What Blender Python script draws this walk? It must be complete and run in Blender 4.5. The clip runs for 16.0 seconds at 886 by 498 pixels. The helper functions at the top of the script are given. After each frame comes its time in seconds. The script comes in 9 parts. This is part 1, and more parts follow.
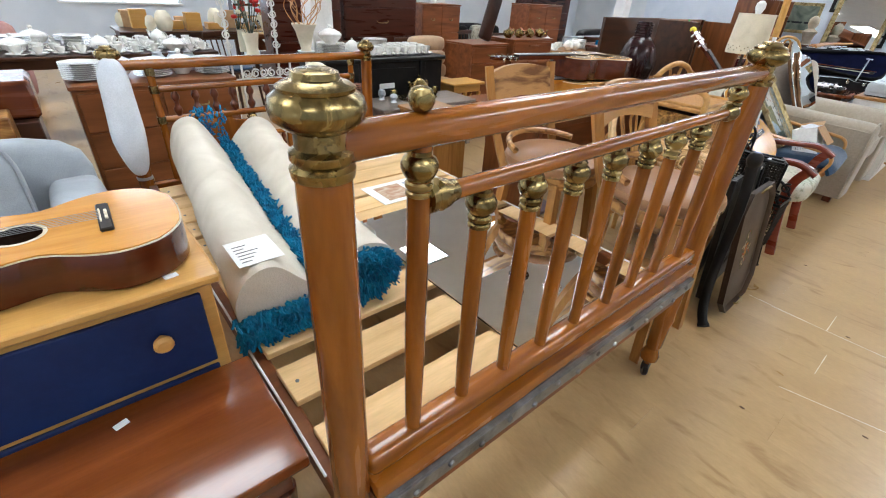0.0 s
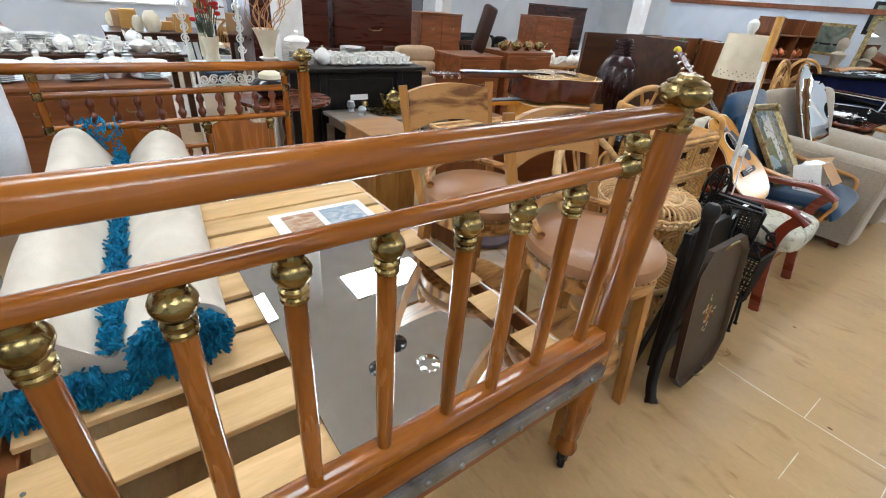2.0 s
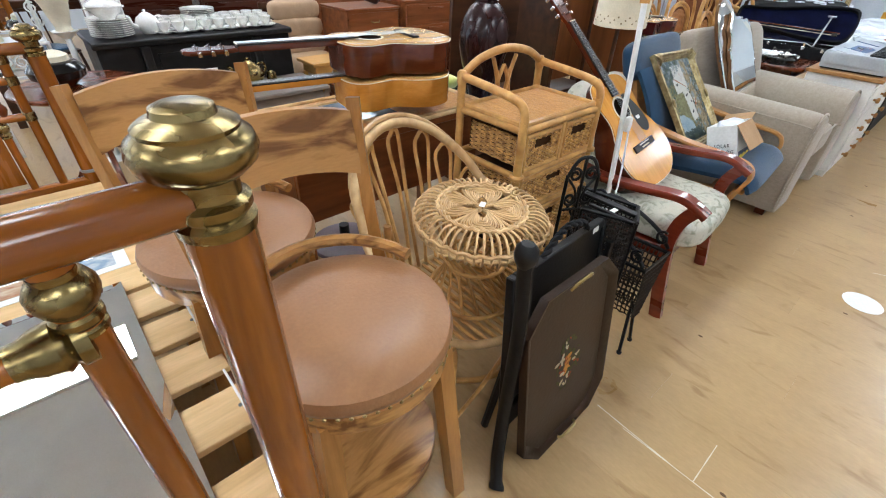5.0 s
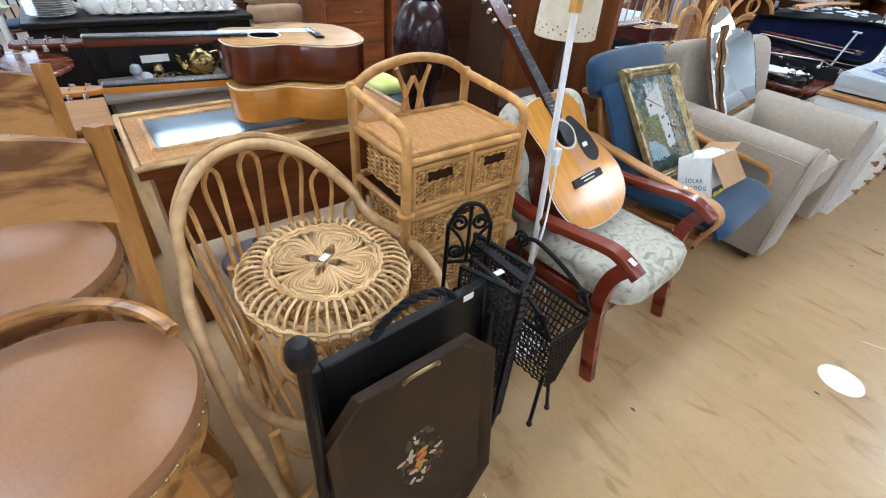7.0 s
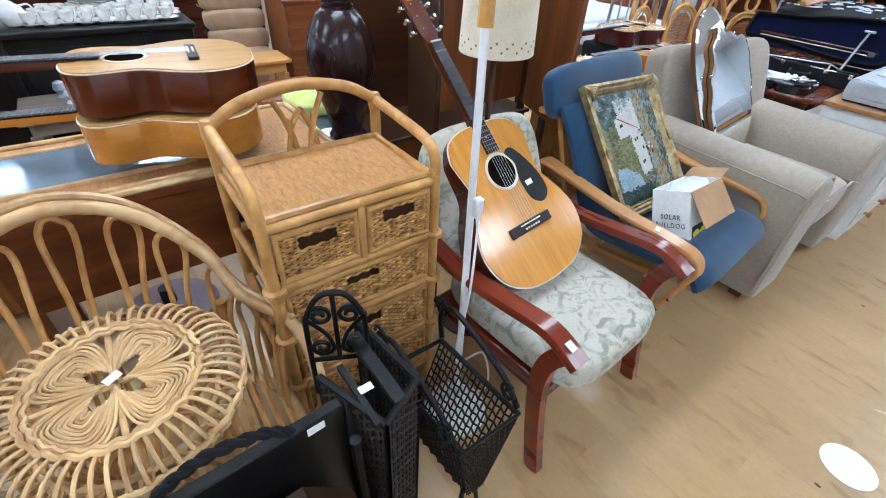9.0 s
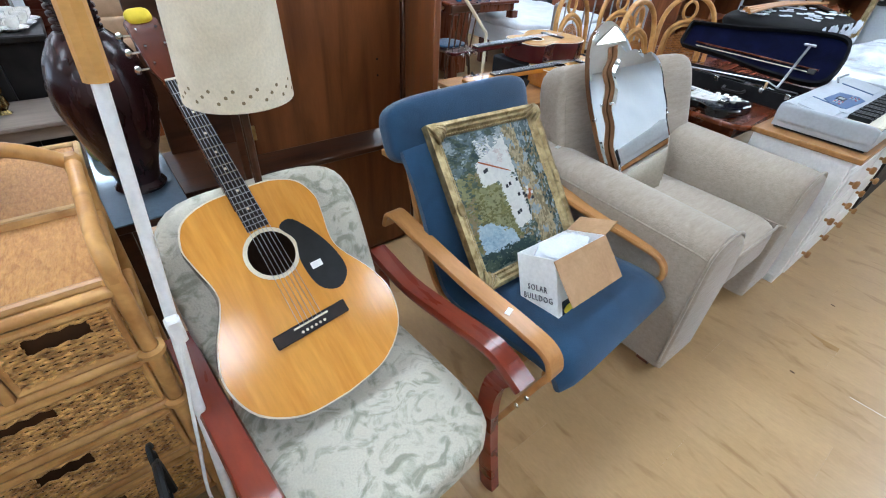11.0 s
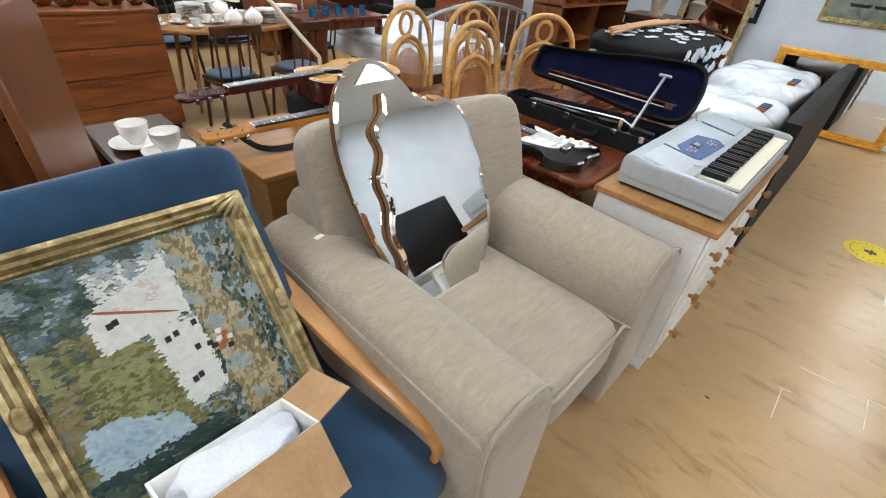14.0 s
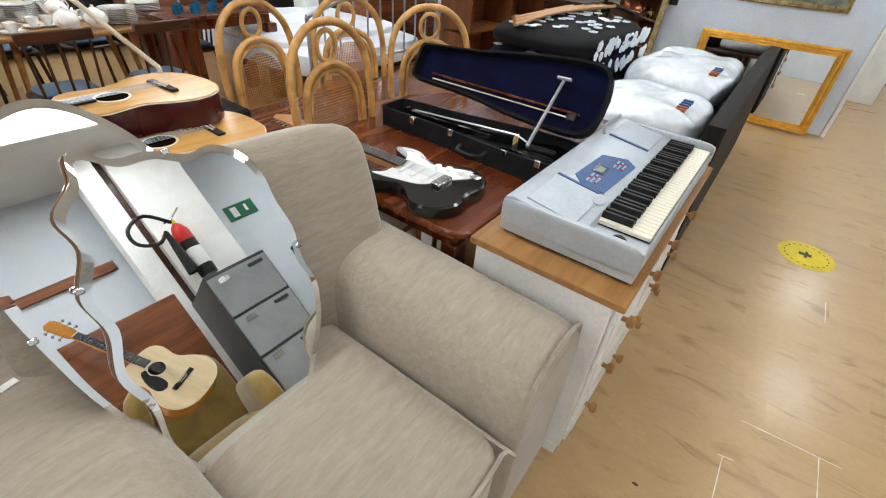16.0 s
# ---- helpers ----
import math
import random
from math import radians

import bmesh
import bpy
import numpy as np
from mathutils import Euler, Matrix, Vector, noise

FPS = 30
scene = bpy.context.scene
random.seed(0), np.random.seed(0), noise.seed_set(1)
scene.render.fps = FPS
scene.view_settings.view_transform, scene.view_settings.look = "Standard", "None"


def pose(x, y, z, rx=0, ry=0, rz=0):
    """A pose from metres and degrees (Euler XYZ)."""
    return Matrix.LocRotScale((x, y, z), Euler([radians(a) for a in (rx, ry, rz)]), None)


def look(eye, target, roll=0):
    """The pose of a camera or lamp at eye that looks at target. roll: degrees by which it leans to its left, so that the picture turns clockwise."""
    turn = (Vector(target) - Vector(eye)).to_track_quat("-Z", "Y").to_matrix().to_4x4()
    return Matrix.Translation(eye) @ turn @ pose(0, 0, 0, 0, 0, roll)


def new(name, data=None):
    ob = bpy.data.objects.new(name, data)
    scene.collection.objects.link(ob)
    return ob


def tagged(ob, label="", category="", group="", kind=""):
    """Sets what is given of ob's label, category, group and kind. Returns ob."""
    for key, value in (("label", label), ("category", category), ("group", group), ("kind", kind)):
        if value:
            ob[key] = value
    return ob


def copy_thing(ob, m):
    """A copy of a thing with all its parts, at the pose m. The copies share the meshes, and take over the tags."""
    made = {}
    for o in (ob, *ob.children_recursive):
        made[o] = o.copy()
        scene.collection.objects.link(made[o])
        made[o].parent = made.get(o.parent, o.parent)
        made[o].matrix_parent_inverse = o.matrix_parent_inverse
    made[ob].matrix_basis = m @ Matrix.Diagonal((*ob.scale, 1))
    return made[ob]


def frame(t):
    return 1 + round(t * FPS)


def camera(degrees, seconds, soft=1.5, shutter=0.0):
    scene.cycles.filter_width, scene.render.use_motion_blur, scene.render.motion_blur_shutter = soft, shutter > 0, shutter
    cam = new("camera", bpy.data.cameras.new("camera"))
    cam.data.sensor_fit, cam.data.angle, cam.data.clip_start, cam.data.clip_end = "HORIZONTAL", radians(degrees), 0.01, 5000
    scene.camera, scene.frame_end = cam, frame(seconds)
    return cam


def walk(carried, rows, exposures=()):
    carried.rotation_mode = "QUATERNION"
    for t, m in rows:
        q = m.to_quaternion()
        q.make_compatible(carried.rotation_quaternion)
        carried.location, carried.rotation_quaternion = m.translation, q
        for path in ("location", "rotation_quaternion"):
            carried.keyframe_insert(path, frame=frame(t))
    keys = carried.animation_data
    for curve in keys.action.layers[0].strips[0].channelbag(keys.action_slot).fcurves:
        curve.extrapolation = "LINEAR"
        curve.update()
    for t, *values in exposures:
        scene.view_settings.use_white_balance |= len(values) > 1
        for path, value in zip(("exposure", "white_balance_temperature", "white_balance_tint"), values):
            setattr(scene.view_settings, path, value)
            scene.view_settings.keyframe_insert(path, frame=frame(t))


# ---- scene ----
cam = camera(90.6, 16.0, soft=1.1)
# The plan below is drawn in strides of U metres; every length is turned into metres when it is built.
U = 0.93
PATH = [
    (0, (0.107, 0.006, 1.352), (1.243, 1.3, 0.335), 3.5),
    (0.5, (0.244, 0.042, 1.355), (1.392, 1.332, 0.346), 3.9),
    (1, (0.369, 0.082, 1.363), (1.526, 1.362, 0.352), 3.5),
    (1.5, (0.522, 0.055, 1.363), (1.694, 1.335, 0.368), 4.2),
    (2, (0.691, -0.02, 1.374), (1.765, 1.341, 0.379), 5.1),
    (2.5, (0.813, -0.031, 1.379), (1.899, 1.305, 0.361), 3.2),
    (3, (0.997, 0.046, 1.374), (2.184, 1.307, 0.375), 3.1),
    (3.5, (1.132, 0.08, 1.378), (2.404, 1.245, 0.366), 3.9),
    (3.7, (1.183, 0.071, 1.372), (2.43, 1.232, 0.324), 3.8),
    (5.8, (1.792, 0.053, 1.397), (2.871, 1.233, 0.195), 2.8),
    (6, (1.833, 0.073, 1.392), (2.918, 1.232, 0.175), 3.2),
    (6.5, (1.995, 0.054, 1.39), (3.019, 1.275, 0.181), 3.4),
    (7, (2.144, 0.012, 1.406), (3.168, 1.248, 0.213), 4.6),
    (7.5, (2.25, 0.039, 1.402), (3.278, 1.272, 0.209), 2.6),
    (8, (2.369, 0.105, 1.402), (3.399, 1.304, 0.178), 1.8),
    (8.5, (2.463, 0.145, 1.401), (3.502, 1.333, 0.173), 1.5),
    (9, (2.613, 0.121, 1.407), (3.603, 1.376, 0.205), 3.4),
    (9.5, (2.786, 0.064, 1.422), (3.749, 1.32, 0.2), 4.2),
    (9.7, (2.844, 0.065, 1.423), (3.824, 1.312, 0.205), 3.2),
    (11.8, (3.597, 0.179, 1.428), (4.65, 1.387, 0.232), 3.9),
    (12, (3.653, 0.189, 1.421), (4.721, 1.373, 0.214), 3.6),
    (12.5, (3.823, 0.279, 1.415), (4.989, 1.386, 0.225), 2.9),
    (13, (3.954, 0.332, 1.417), (5.228, 1.314, 0.23), 3.6),
    (13.5, (4.096, 0.299, 1.416), (5.355, 1.326, 0.25), 3.4),
    (14, (4.264, 0.229, 1.422), (5.492, 1.302, 0.264), 5.3),
    (14.5, (4.399, 0.23, 1.419), (5.668, 1.25, 0.258), 4.5),
    (15, (4.573, 0.302, 1.414), (5.908, 1.235, 0.254), 5.1),
    (15.5, (4.719, 0.344, 1.406), (6.081, 1.2, 0.219), 5.5),
    (16, (4.88, 0.295, 1.403), (6.21, 1.212, 0.222), 4.5),
]
walk(cam, [(t, look(eye, target, roll)) for t, eye, target, roll in PATH],
     exposures=[(0.0, 0.0, 6150, 10), (3.5, -0.05, 6150, 10), (6.2, 0.14, 5750, 10), (8.0, 0.14, 5500, 10), (9.5, 0.14, 5400, 10), (12.2, -0.02, 5900, 10), (13.5, -0.02, 6250, 10), (16.0, -0.13, 6500, 10)])

# ---- light ----
world = bpy.data.worlds.new("world")
scene.world = world
world.use_nodes = True
wn = world.node_tree.nodes
sky = wn.new("ShaderNodeTexSky")
sky.sky_type, sky.sun_disc, sky.sun_elevation, sky.sun_rotation = "NISHITA", False, radians(35), radians(200)
wn["Background"].inputs[1].default_value = 0.12
world.node_tree.links.new(sky.outputs[0], wn["Background"].inputs[0])
LAMP_POWER = 15.6        # glow of the ceiling panels
WINDOW_POWER = 60.0      # daylight in each window, watts

# ---- mesh helpers ----
ORIGIN = {}


def thing(name, x=0.0, y=0.0, z=0.0, label="", category="", group="", kind=""):
    """An empty at the base of a thing; its parts are drawn in plan coordinates."""
    ob = new(name)
    ob.empty_display_size = 0.1
    ob.location = (x * U, y * U, z * U)
    ORIGIN[ob.name] = Vector((x, y, z))
    return tagged(ob, label, category, group, kind)


def put(ob, m):
    """Moves a thing that was drawn round the origin to the plan pose m."""
    m = m.copy()
    m.translation = m.translation * U
    ob.matrix_basis = m
    return ob


def settle(ob, dx=0.0, dy=0.0, dz=0.0, sx=1.0, sy=1.0, sz=1.0, rz=0.0):
    """Fine placing of a built thing, in metres about its base."""
    ob.location = Vector(ob.location) + Vector((dx, dy, dz))
    ob.scale = (sx, sy, sz)
    if rz:
        ob.rotation_euler = (0, 0, radians(rz))
    return ob


def again(ob, m):
    m = m.copy()
    m.translation = m.translation * U
    return copy_thing(ob, m)


def mesh_of(name, bm, material, shift, sharp=38):
    bmesh.ops.remove_doubles(bm, verts=bm.verts, dist=1e-6)
    bmesh.ops.recalc_face_normals(bm, faces=bm.faces)
    for v in bm.verts:
        v.co = (v.co - shift) * U
    me = bpy.data.meshes.new(name)
    bm.to_mesh(me)
    bm.free()
    me.materials.append(material)
    me.shade_smooth()
    me.set_sharp_from_angle(angle=radians(sharp))
    return me


def part(name, bm, material, parent, label=""):
    """Links bm as one mesh under a thing, or under a part of it."""
    root = parent
    while root.parent:
        root = root.parent
    ob = new(name, mesh_of(name, bm, material, ORIGIN.get(root.name, Vector())))
    ob.parent = parent
    if label:
        ob["label"] = label
    return ob


def solo(name, bm, material, x=0.0, y=0.0, z=0.0, label="", category="", kind="", group=""):
    """A thing that is one mesh."""
    ob = new(name, mesh_of(name, bm, material, Vector((x, y, z))))
    ob.location = (x * U, y * U, z * U)
    ORIGIN[ob.name] = Vector((x, y, z))
    return tagged(ob, label, category, group, kind)


def B():
    return bmesh.new()


def box(bm, x0, y0, z0, x1, y1, z1, bev=0.004, m=None, seg=1):
    n0 = len(bm.verts)
    r = bmesh.ops.create_cube(bm, size=1.0, matrix=Matrix.LocRotScale(((x0 + x1) / 2, (y0 + y1) / 2, (z0 + z1) / 2), None, (abs(x1 - x0), abs(y1 - y0), abs(z1 - z0))))
    if bev > 0:
        es = list({e for v in r["verts"] for e in v.link_edges})
        bmesh.ops.bevel(bm, geom=es, offset=bev, segments=seg, affect="EDGES", profile=0.5)
    vs = list(bm.verts)[n0:]
    if m is not None:
        bmesh.ops.transform(bm, matrix=m, verts=vs)
    return bm


def tube(bm, pts, r, n=8, closed=False, flat=1.0):
    """A rod bent along pts; r is one radius or one a point; flat squeezes it."""
    pts = [Vector(p) for p in pts]
    k = len(pts)
    rs = list(r) if isinstance(r, (list, tuple)) else [r] * k
    tang = []
    for i in range(k):
        a, b = (pts[(i - 1) % k], pts[(i + 1) % k]) if closed else (pts[max(i - 1, 0)], pts[min(i + 1, k - 1)])
        tang.append((b - a).normalized())
    up = Vector((0, 0, 1)) if abs(tang[0].z) < 0.9 else Vector((1, 0, 0))
    nrm = (up - tang[0] * up.dot(tang[0])).normalized()
    rings = []
    for i in range(k):
        nrm = (nrm - tang[i] * nrm.dot(tang[i])).normalized()
        bi = tang[i].cross(nrm)
        rings.append([bm.verts.new(pts[i] + (nrm * math.cos(2 * math.pi * j / n) * flat + bi * math.sin(2 * math.pi * j / n)) * rs[i]) for j in range(n)])
    for i in range(k if closed else k - 1):
        a, b = rings[i], rings[(i + 1) % k]
        for j in range(n):
            bm.faces.new((a[j], a[(j + 1) % n], b[(j + 1) % n], b[j]))
    if not closed:
        bm.faces.new(rings[0])
        bm.faces.new(rings[-1])
    return bm


def rod(bm, p, q, r, r2=None, n=12):
    return tube(bm, [p, q], [r, r if r2 is None else r2], n)


def lathe(bm, prof, m=None, n=24):
    """Turns (radius, height) pairs round z."""
    m = m or Matrix()
    rings = []
    for r, z in prof:
        if r < 1e-5:
            rings.append([bm.verts.new(m @ Vector((0, 0, z)))])
        else:
            rings.append([bm.verts.new(m @ Vector((r * math.cos(2 * math.pi * j / n), r * math.sin(2 * math.pi * j / n), z))) for j in range(n)])
    for a, b in zip(rings, rings[1:]):
        for j in range(n):
            q = [a[j % len(a)], a[(j + 1) % len(a)], b[(j + 1) % len(b)], b[j % len(b)]]
            q = [v for i, v in enumerate(q) if v not in q[:i]]
            if len(q) > 2:
                bm.faces.new(q)
    for end in (rings[0], rings[-1]):
        if len(end) > 2:
            bm.faces.new(end)
    return bm


def slab(bm, outline, z0, z1, m=None, bev=0.0):
    """A flat piece with that outline."""
    m = m or Matrix()
    k = len(outline)
    if bev > 0:
        c = Vector((sum(p[0] for p in outline) / k, sum(p[1] for p in outline) / k))
        inner = [c + (Vector(p) - c) * (1 - bev / max((Vector(p) - c).length, 1e-6)) for p in outline]
        layers = [(inner, z0), (outline, z0 + bev), (outline, z1 - bev), (inner, z1)]
    else:
        layers = [(outline, z0), (outline, z1)]
    rings = [[bm.verts.new(m @ Vector((p[0], p[1], z))) for p in o] for o, z in layers]
    for a, b in zip(rings, rings[1:]):
        for j in range(k):
            bm.faces.new((a[j], a[(j + 1) % k], b[(j + 1) % k], b[j]))
    bm.faces.new(rings[0])
    bm.faces.new(rings[-1])
    return bm


def cushion(bm, x0, y0, z0, x1, y1, z1, power=4.0, m=None, n=10, sag=0.0, puff=0.0, wob=0.0):
    """A soft box: rounded edges, a little swollen."""
    c = Vector(((x0 + x1) / 2, (y0 + y1) / 2, (z0 + z1) / 2))
    h = Vector(((x1 - x0) / 2, (y1 - y0) / 2, (z1 - z0) / 2))
    n0 = len(bm.verts)
    vs = bmesh.ops.create_cube(bm, size=2.0)["verts"]
    es = list({e for v in vs for e in v.link_edges})
    bmesh.ops.subdivide_edges(bm, edges=es, cuts=n, use_grid_fill=True)
    allv = list(bm.verts)[n0:]
    for v in allv:
        p = v.co.copy()
        l = (abs(p.x) ** power + abs(p.y) ** power + abs(p.z) ** power) ** (1 / power)
        q = p / l
        q.z *= 1 + puff * (1 - q.x * q.x) * (1 - q.y * q.y)
        w = Vector((q.x * h.x, q.y * h.y, q.z * h.z)) + c
        if sag:
            w.z -= sag * (1 - q.x * q.x) * (1 - q.y * q.y)
        if wob:
            w += noise.noise_vector(w * 5.0) * wob
        v.co = (m @ w) if m is not None else w
    return bm


def ring_pts(cx, cy, z, rx, ry, k=32, a0=0.0, a1=360.0, closed=True):
    q = k if closed else k - 1
    return [(cx + rx * math.cos(radians(a0 + (a1 - a0) * i / q)), cy + ry * math.sin(radians(a0 + (a1 - a0) * i / q)), z) for i in range(k)]


def curve_pts(ctrl, k=6, closed=False):
    """A smooth line through the points."""
    P = [Vector(p) for p in ctrl]
    q = len(P)
    out = []
    for i in range(q if closed else q - 1):
        p0, p1, p2, p3 = (P[(i - 1) % q], P[i], P[(i + 1) % q], P[(i + 2) % q]) if closed else (P[max(i - 1, 0)], P[i], P[i + 1], P[min(i + 2, q - 1)])
        for j in range(k):
            t = j / k
            out.append(0.5 * ((2 * p1) + (p2 - p0) * t + (2 * p0 - 5 * p1 + 4 * p2 - p3) * t * t + (3 * p1 - p0 - 3 * p2 + p3) * t ** 3))
    if not closed:
        out.append(P[-1])
    return out


def spread(a, b, k):
    return [a + (b - a) * i / (k - 1) for i in range(k)]


def lettering(text, size, m):
    """Flat raised letters, centred, in the plane of m."""
    fc_ = bpy.data.curves.new("letters", "FONT")
    fc_.body, fc_.size, fc_.extrude, fc_.align_x, fc_.space_character = text, size, 0.0004, "CENTER", 1.25
    fc_.resolution_u = 2
    tmp = bpy.data.objects.new("letters", fc_)
    bpy.context.scene.collection.objects.link(tmp)
    me = tmp.evaluated_get(bpy.context.evaluated_depsgraph_get()).to_mesh()
    bm = bmesh.new()
    bm.from_mesh(me)
    bmesh.ops.transform(bm, matrix=m, verts=bm.verts)
    bpy.data.objects.remove(tmp)
    bpy.data.curves.remove(fc_)
    return bm


# ---- materials ----
def surface(name, c1, c2, rough=0.5, metal=0.0, scale=6.0, stretch=(1, 1, 1), detail=5.0, bump=0.15, bscale=90.0, coat=0.0, rnd=0.0, spec=0.26, sheen=0.0, lo=0.3, hi=0.7, warp=0.6):
    c1, c2 = [tuple(1.08 * v ** 1.16 for v in c) for c in (c1, c2)]
    mt = bpy.data.materials.new(name)
    mt.use_nodes = True
    nt = mt.node_tree
    N, L = nt.nodes, nt.links
    p = N["Principled BSDF"]
    tc = N.new("ShaderNodeTexCoord")
    mp = N.new("ShaderNodeMapping")
    mp.inputs["Scale"].default_value = stretch
    L.new(tc.outputs["Object"], mp.inputs[0])
    if rnd:
        oi = N.new("ShaderNodeObjectInfo")
        ad = N.new("ShaderNodeVectorMath")
        ad.operation = "SCALE"
        cb = N.new("ShaderNodeCombineXYZ")
        for i in range(3):
            L.new(oi.outputs["Random"], cb.inputs[i])
        L.new(cb.outputs[0], ad.inputs[0])
        ad.inputs["Scale"].default_value = 37.0
        L.new(ad.outputs[0], mp.inputs["Location"])
    n1 = N.new("ShaderNodeTexNoise")
    n1.inputs["Scale"].default_value, n1.inputs["Detail"].default_value, n1.inputs["Distortion"].default_value = scale, detail, warp
    L.new(mp.outputs[0], n1.inputs["Vector"])
    cr = N.new("ShaderNodeValToRGB")
    cr.color_ramp.elements[0].position, cr.color_ramp.elements[1].position = lo, hi
    cr.color_ramp.elements[0].color, cr.color_ramp.elements[1].color = (*c1, 1), (*c2, 1)
    L.new(n1.outputs["Fac"], cr.inputs[0])
    n2 = N.new("ShaderNodeTexNoise")
    n2.inputs["Scale"].default_value, n2.inputs["Detail"].default_value = bscale, 3.0
    L.new(mp.outputs[0], n2.inputs["Vector"])
    mr = N.new("ShaderNodeMapRange")
    mr.inputs["To Min"].default_value, mr.inputs["To Max"].default_value = 0.86, 1.12
    L.new(n2.outputs["Fac"], mr.inputs[0])
    mx = N.new("ShaderNodeMix")
    mx.data_type, mx.blend_type = "RGBA", "MULTIPLY"
    mx.inputs["Factor"].default_value = 1.0
    L.new(cr.outputs[0], mx.inputs["A"])
    L.new(mr.outputs[0], mx.inputs["B"])
    col = mx.outputs["Result"]
    if rnd:
        hs = N.new("ShaderNodeHueSaturation")
        rv = N.new("ShaderNodeMapRange")
        rv.inputs["To Min"].default_value, rv.inputs["To Max"].default_value = 1 - rnd, 1 + rnd
        L.new(oi.outputs["Random"], rv.inputs[0])
        L.new(rv.outputs[0], hs.inputs["Value"])
        L.new(col, hs.inputs["Color"])
        col = hs.outputs[0]
    L.new(col, p.inputs["Base Color"])
    rr = N.new("ShaderNodeMapRange")
    rr.inputs["To Min"].default_value, rr.inputs["To Max"].default_value = max(rough - 0.1, 0.02), min(rough + 0.12, 1)
    L.new(n1.outputs["Fac"], rr.inputs[0])
    L.new(rr.outputs[0], p.inputs["Roughness"])
    p.inputs["Metallic"].default_value = metal
    p.inputs["Specular IOR Level"].default_value = spec
    if coat:
        p.inputs["Coat Weight"].default_value, p.inputs["Coat Roughness"].default_value = coat, 0.12
    if sheen:
        p.inputs["Sheen Weight"].default_value = sheen
    if bump:
        bp = N.new("ShaderNodeBump")
        bp.inputs["Strength"].default_value, bp.inputs["Distance"].default_value = bump, 0.004
        L.new(n2.outputs["Fac"], bp.inputs["Height"])
        L.new(bp.outputs[0], p.inputs["Normal"])
    return mt


GRAIN = {"x": (0.12, 1, 1), "y": (1, 0.12, 1), "z": (1, 1, 0.12)}


def wood(name, c1, c2, axis="x", rough=0.35, scale=22.0, coat=0.2, rnd=0.0, bump=0.08):
    return surface(name, c1, c2, rough, 0, scale, GRAIN[axis], 6.0, bump, 160.0, coat, rnd)


def glow(name, col, power):
    mt = bpy.data.materials.new(name)
    mt.use_nodes = True
    p = mt.node_tree.nodes["Principled BSDF"]
    p.inputs["Base Color"].default_value = (*col, 1)
    p.inputs["Emission Color"].default_value = (*col, 1)
    p.inputs["Emission Strength"].default_value = power
    return mt


bed_wood_x = wood("bed_wood_x", (0.19, 0.062, 0.008), (0.38, 0.142, 0.019), "x", 0.24, coat=0.5)
bed_wood_z = wood("bed_wood_z", (0.18, 0.058, 0.008), (0.34, 0.126, 0.019), "z", 0.24, coat=0.5)
bed_dark = wood("bed_dark", (0.16, 0.06, 0.02), (0.26, 0.10, 0.03), "x", 0.45, coat=0.1)
brass = surface("brass", (0.11, 0.080, 0.032), (0.38, 0.295, 0.14), 0.25, 1.0, 16.0, bump=0.12, bscale=55, lo=0.28, hi=0.62, warp=1.5)
old_brass = surface("old_brass", (0.15, 0.105, 0.04), (0.46, 0.36, 0.18), 0.33, 1.0, 14.0, bump=0.1, bscale=60)
iron = surface("iron", (0.16, 0.16, 0.16), (0.36, 0.36, 0.36), 0.48, 0.8, 12.0, bump=0.4, bscale=70)
pine = wood("pine", (0.60, 0.40, 0.19), (0.78, 0.57, 0.32), "x", 0.5, 14.0, 0.05, 0.08)
pine_y = wood("pine_y", (0.52, 0.29, 0.08), (0.66, 0.40, 0.14), "x", 0.45, 14.0, 0.15)
oak = surface("oak", (0.20, 0.088, 0.024), (0.48, 0.265, 0.095), 0.35, 0, 9.0, (0.22, 1, 1.4), 7.0, 0.1, 160.0, 0.2, lo=0.40, hi=0.56, warp=2.2)
oak_z = wood("oak_z", (0.30, 0.14, 0.036), (0.46, 0.24, 0.075), "z", 0.35, 26.0, 0.3)
oak_top = wood("oak_top", (0.30, 0.15, 0.05), (0.44, 0.25, 0.10), "x", 0.4, 22.0, 0.15)
mahog = wood("mahogany", (0.10, 0.024, 0.008), (0.21, 0.06, 0.018), "x", 0.25, 18.0, 0.5)
mahog_z = wood("mahogany_z", (0.09, 0.022, 0.008), (0.18, 0.05, 0.016), "z", 0.28, 18.0, 0.4)
red_wood = wood("red_wood", (0.14, 0.022, 0.010), (0.25, 0.05, 0.02), "y", 0.28, 16.0, 0.5)
teak = wood("teak", (0.17, 0.058, 0.020), (0.31, 0.115, 0.044), "x", 0.35, 18.0, 0.25)
old_mahogany = wood("old_mahogany", (0.045, 0.012, 0.007), (0.09, 0.026, 0.014), "x", 0.28, 16.0, 0.4)
teak_z = wood("teak_z", (0.13, 0.048, 0.017), (0.25, 0.098, 0.036), "z", 0.35, 14.0, 0.25)
walnut = wood("walnut", (0.045, 0.02, 0.010), (0.10, 0.042, 0.02), "x", 0.35, 18.0, 0.3)
black_wood = surface("black_wood", (0.010, 0.009, 0.009), (0.022, 0.02, 0.019), 0.4, 0, 10)
birch = wood("birch", (0.42, 0.21, 0.075), (0.56, 0.31, 0.12), "y", 0.38, 20.0, 0.25)
rattan = surface("rattan", (0.40, 0.21, 0.070), (0.66, 0.405, 0.155), 0.4, 0, 12.0, bump=0.25, bscale=60, coat=0.2, rnd=0.12)
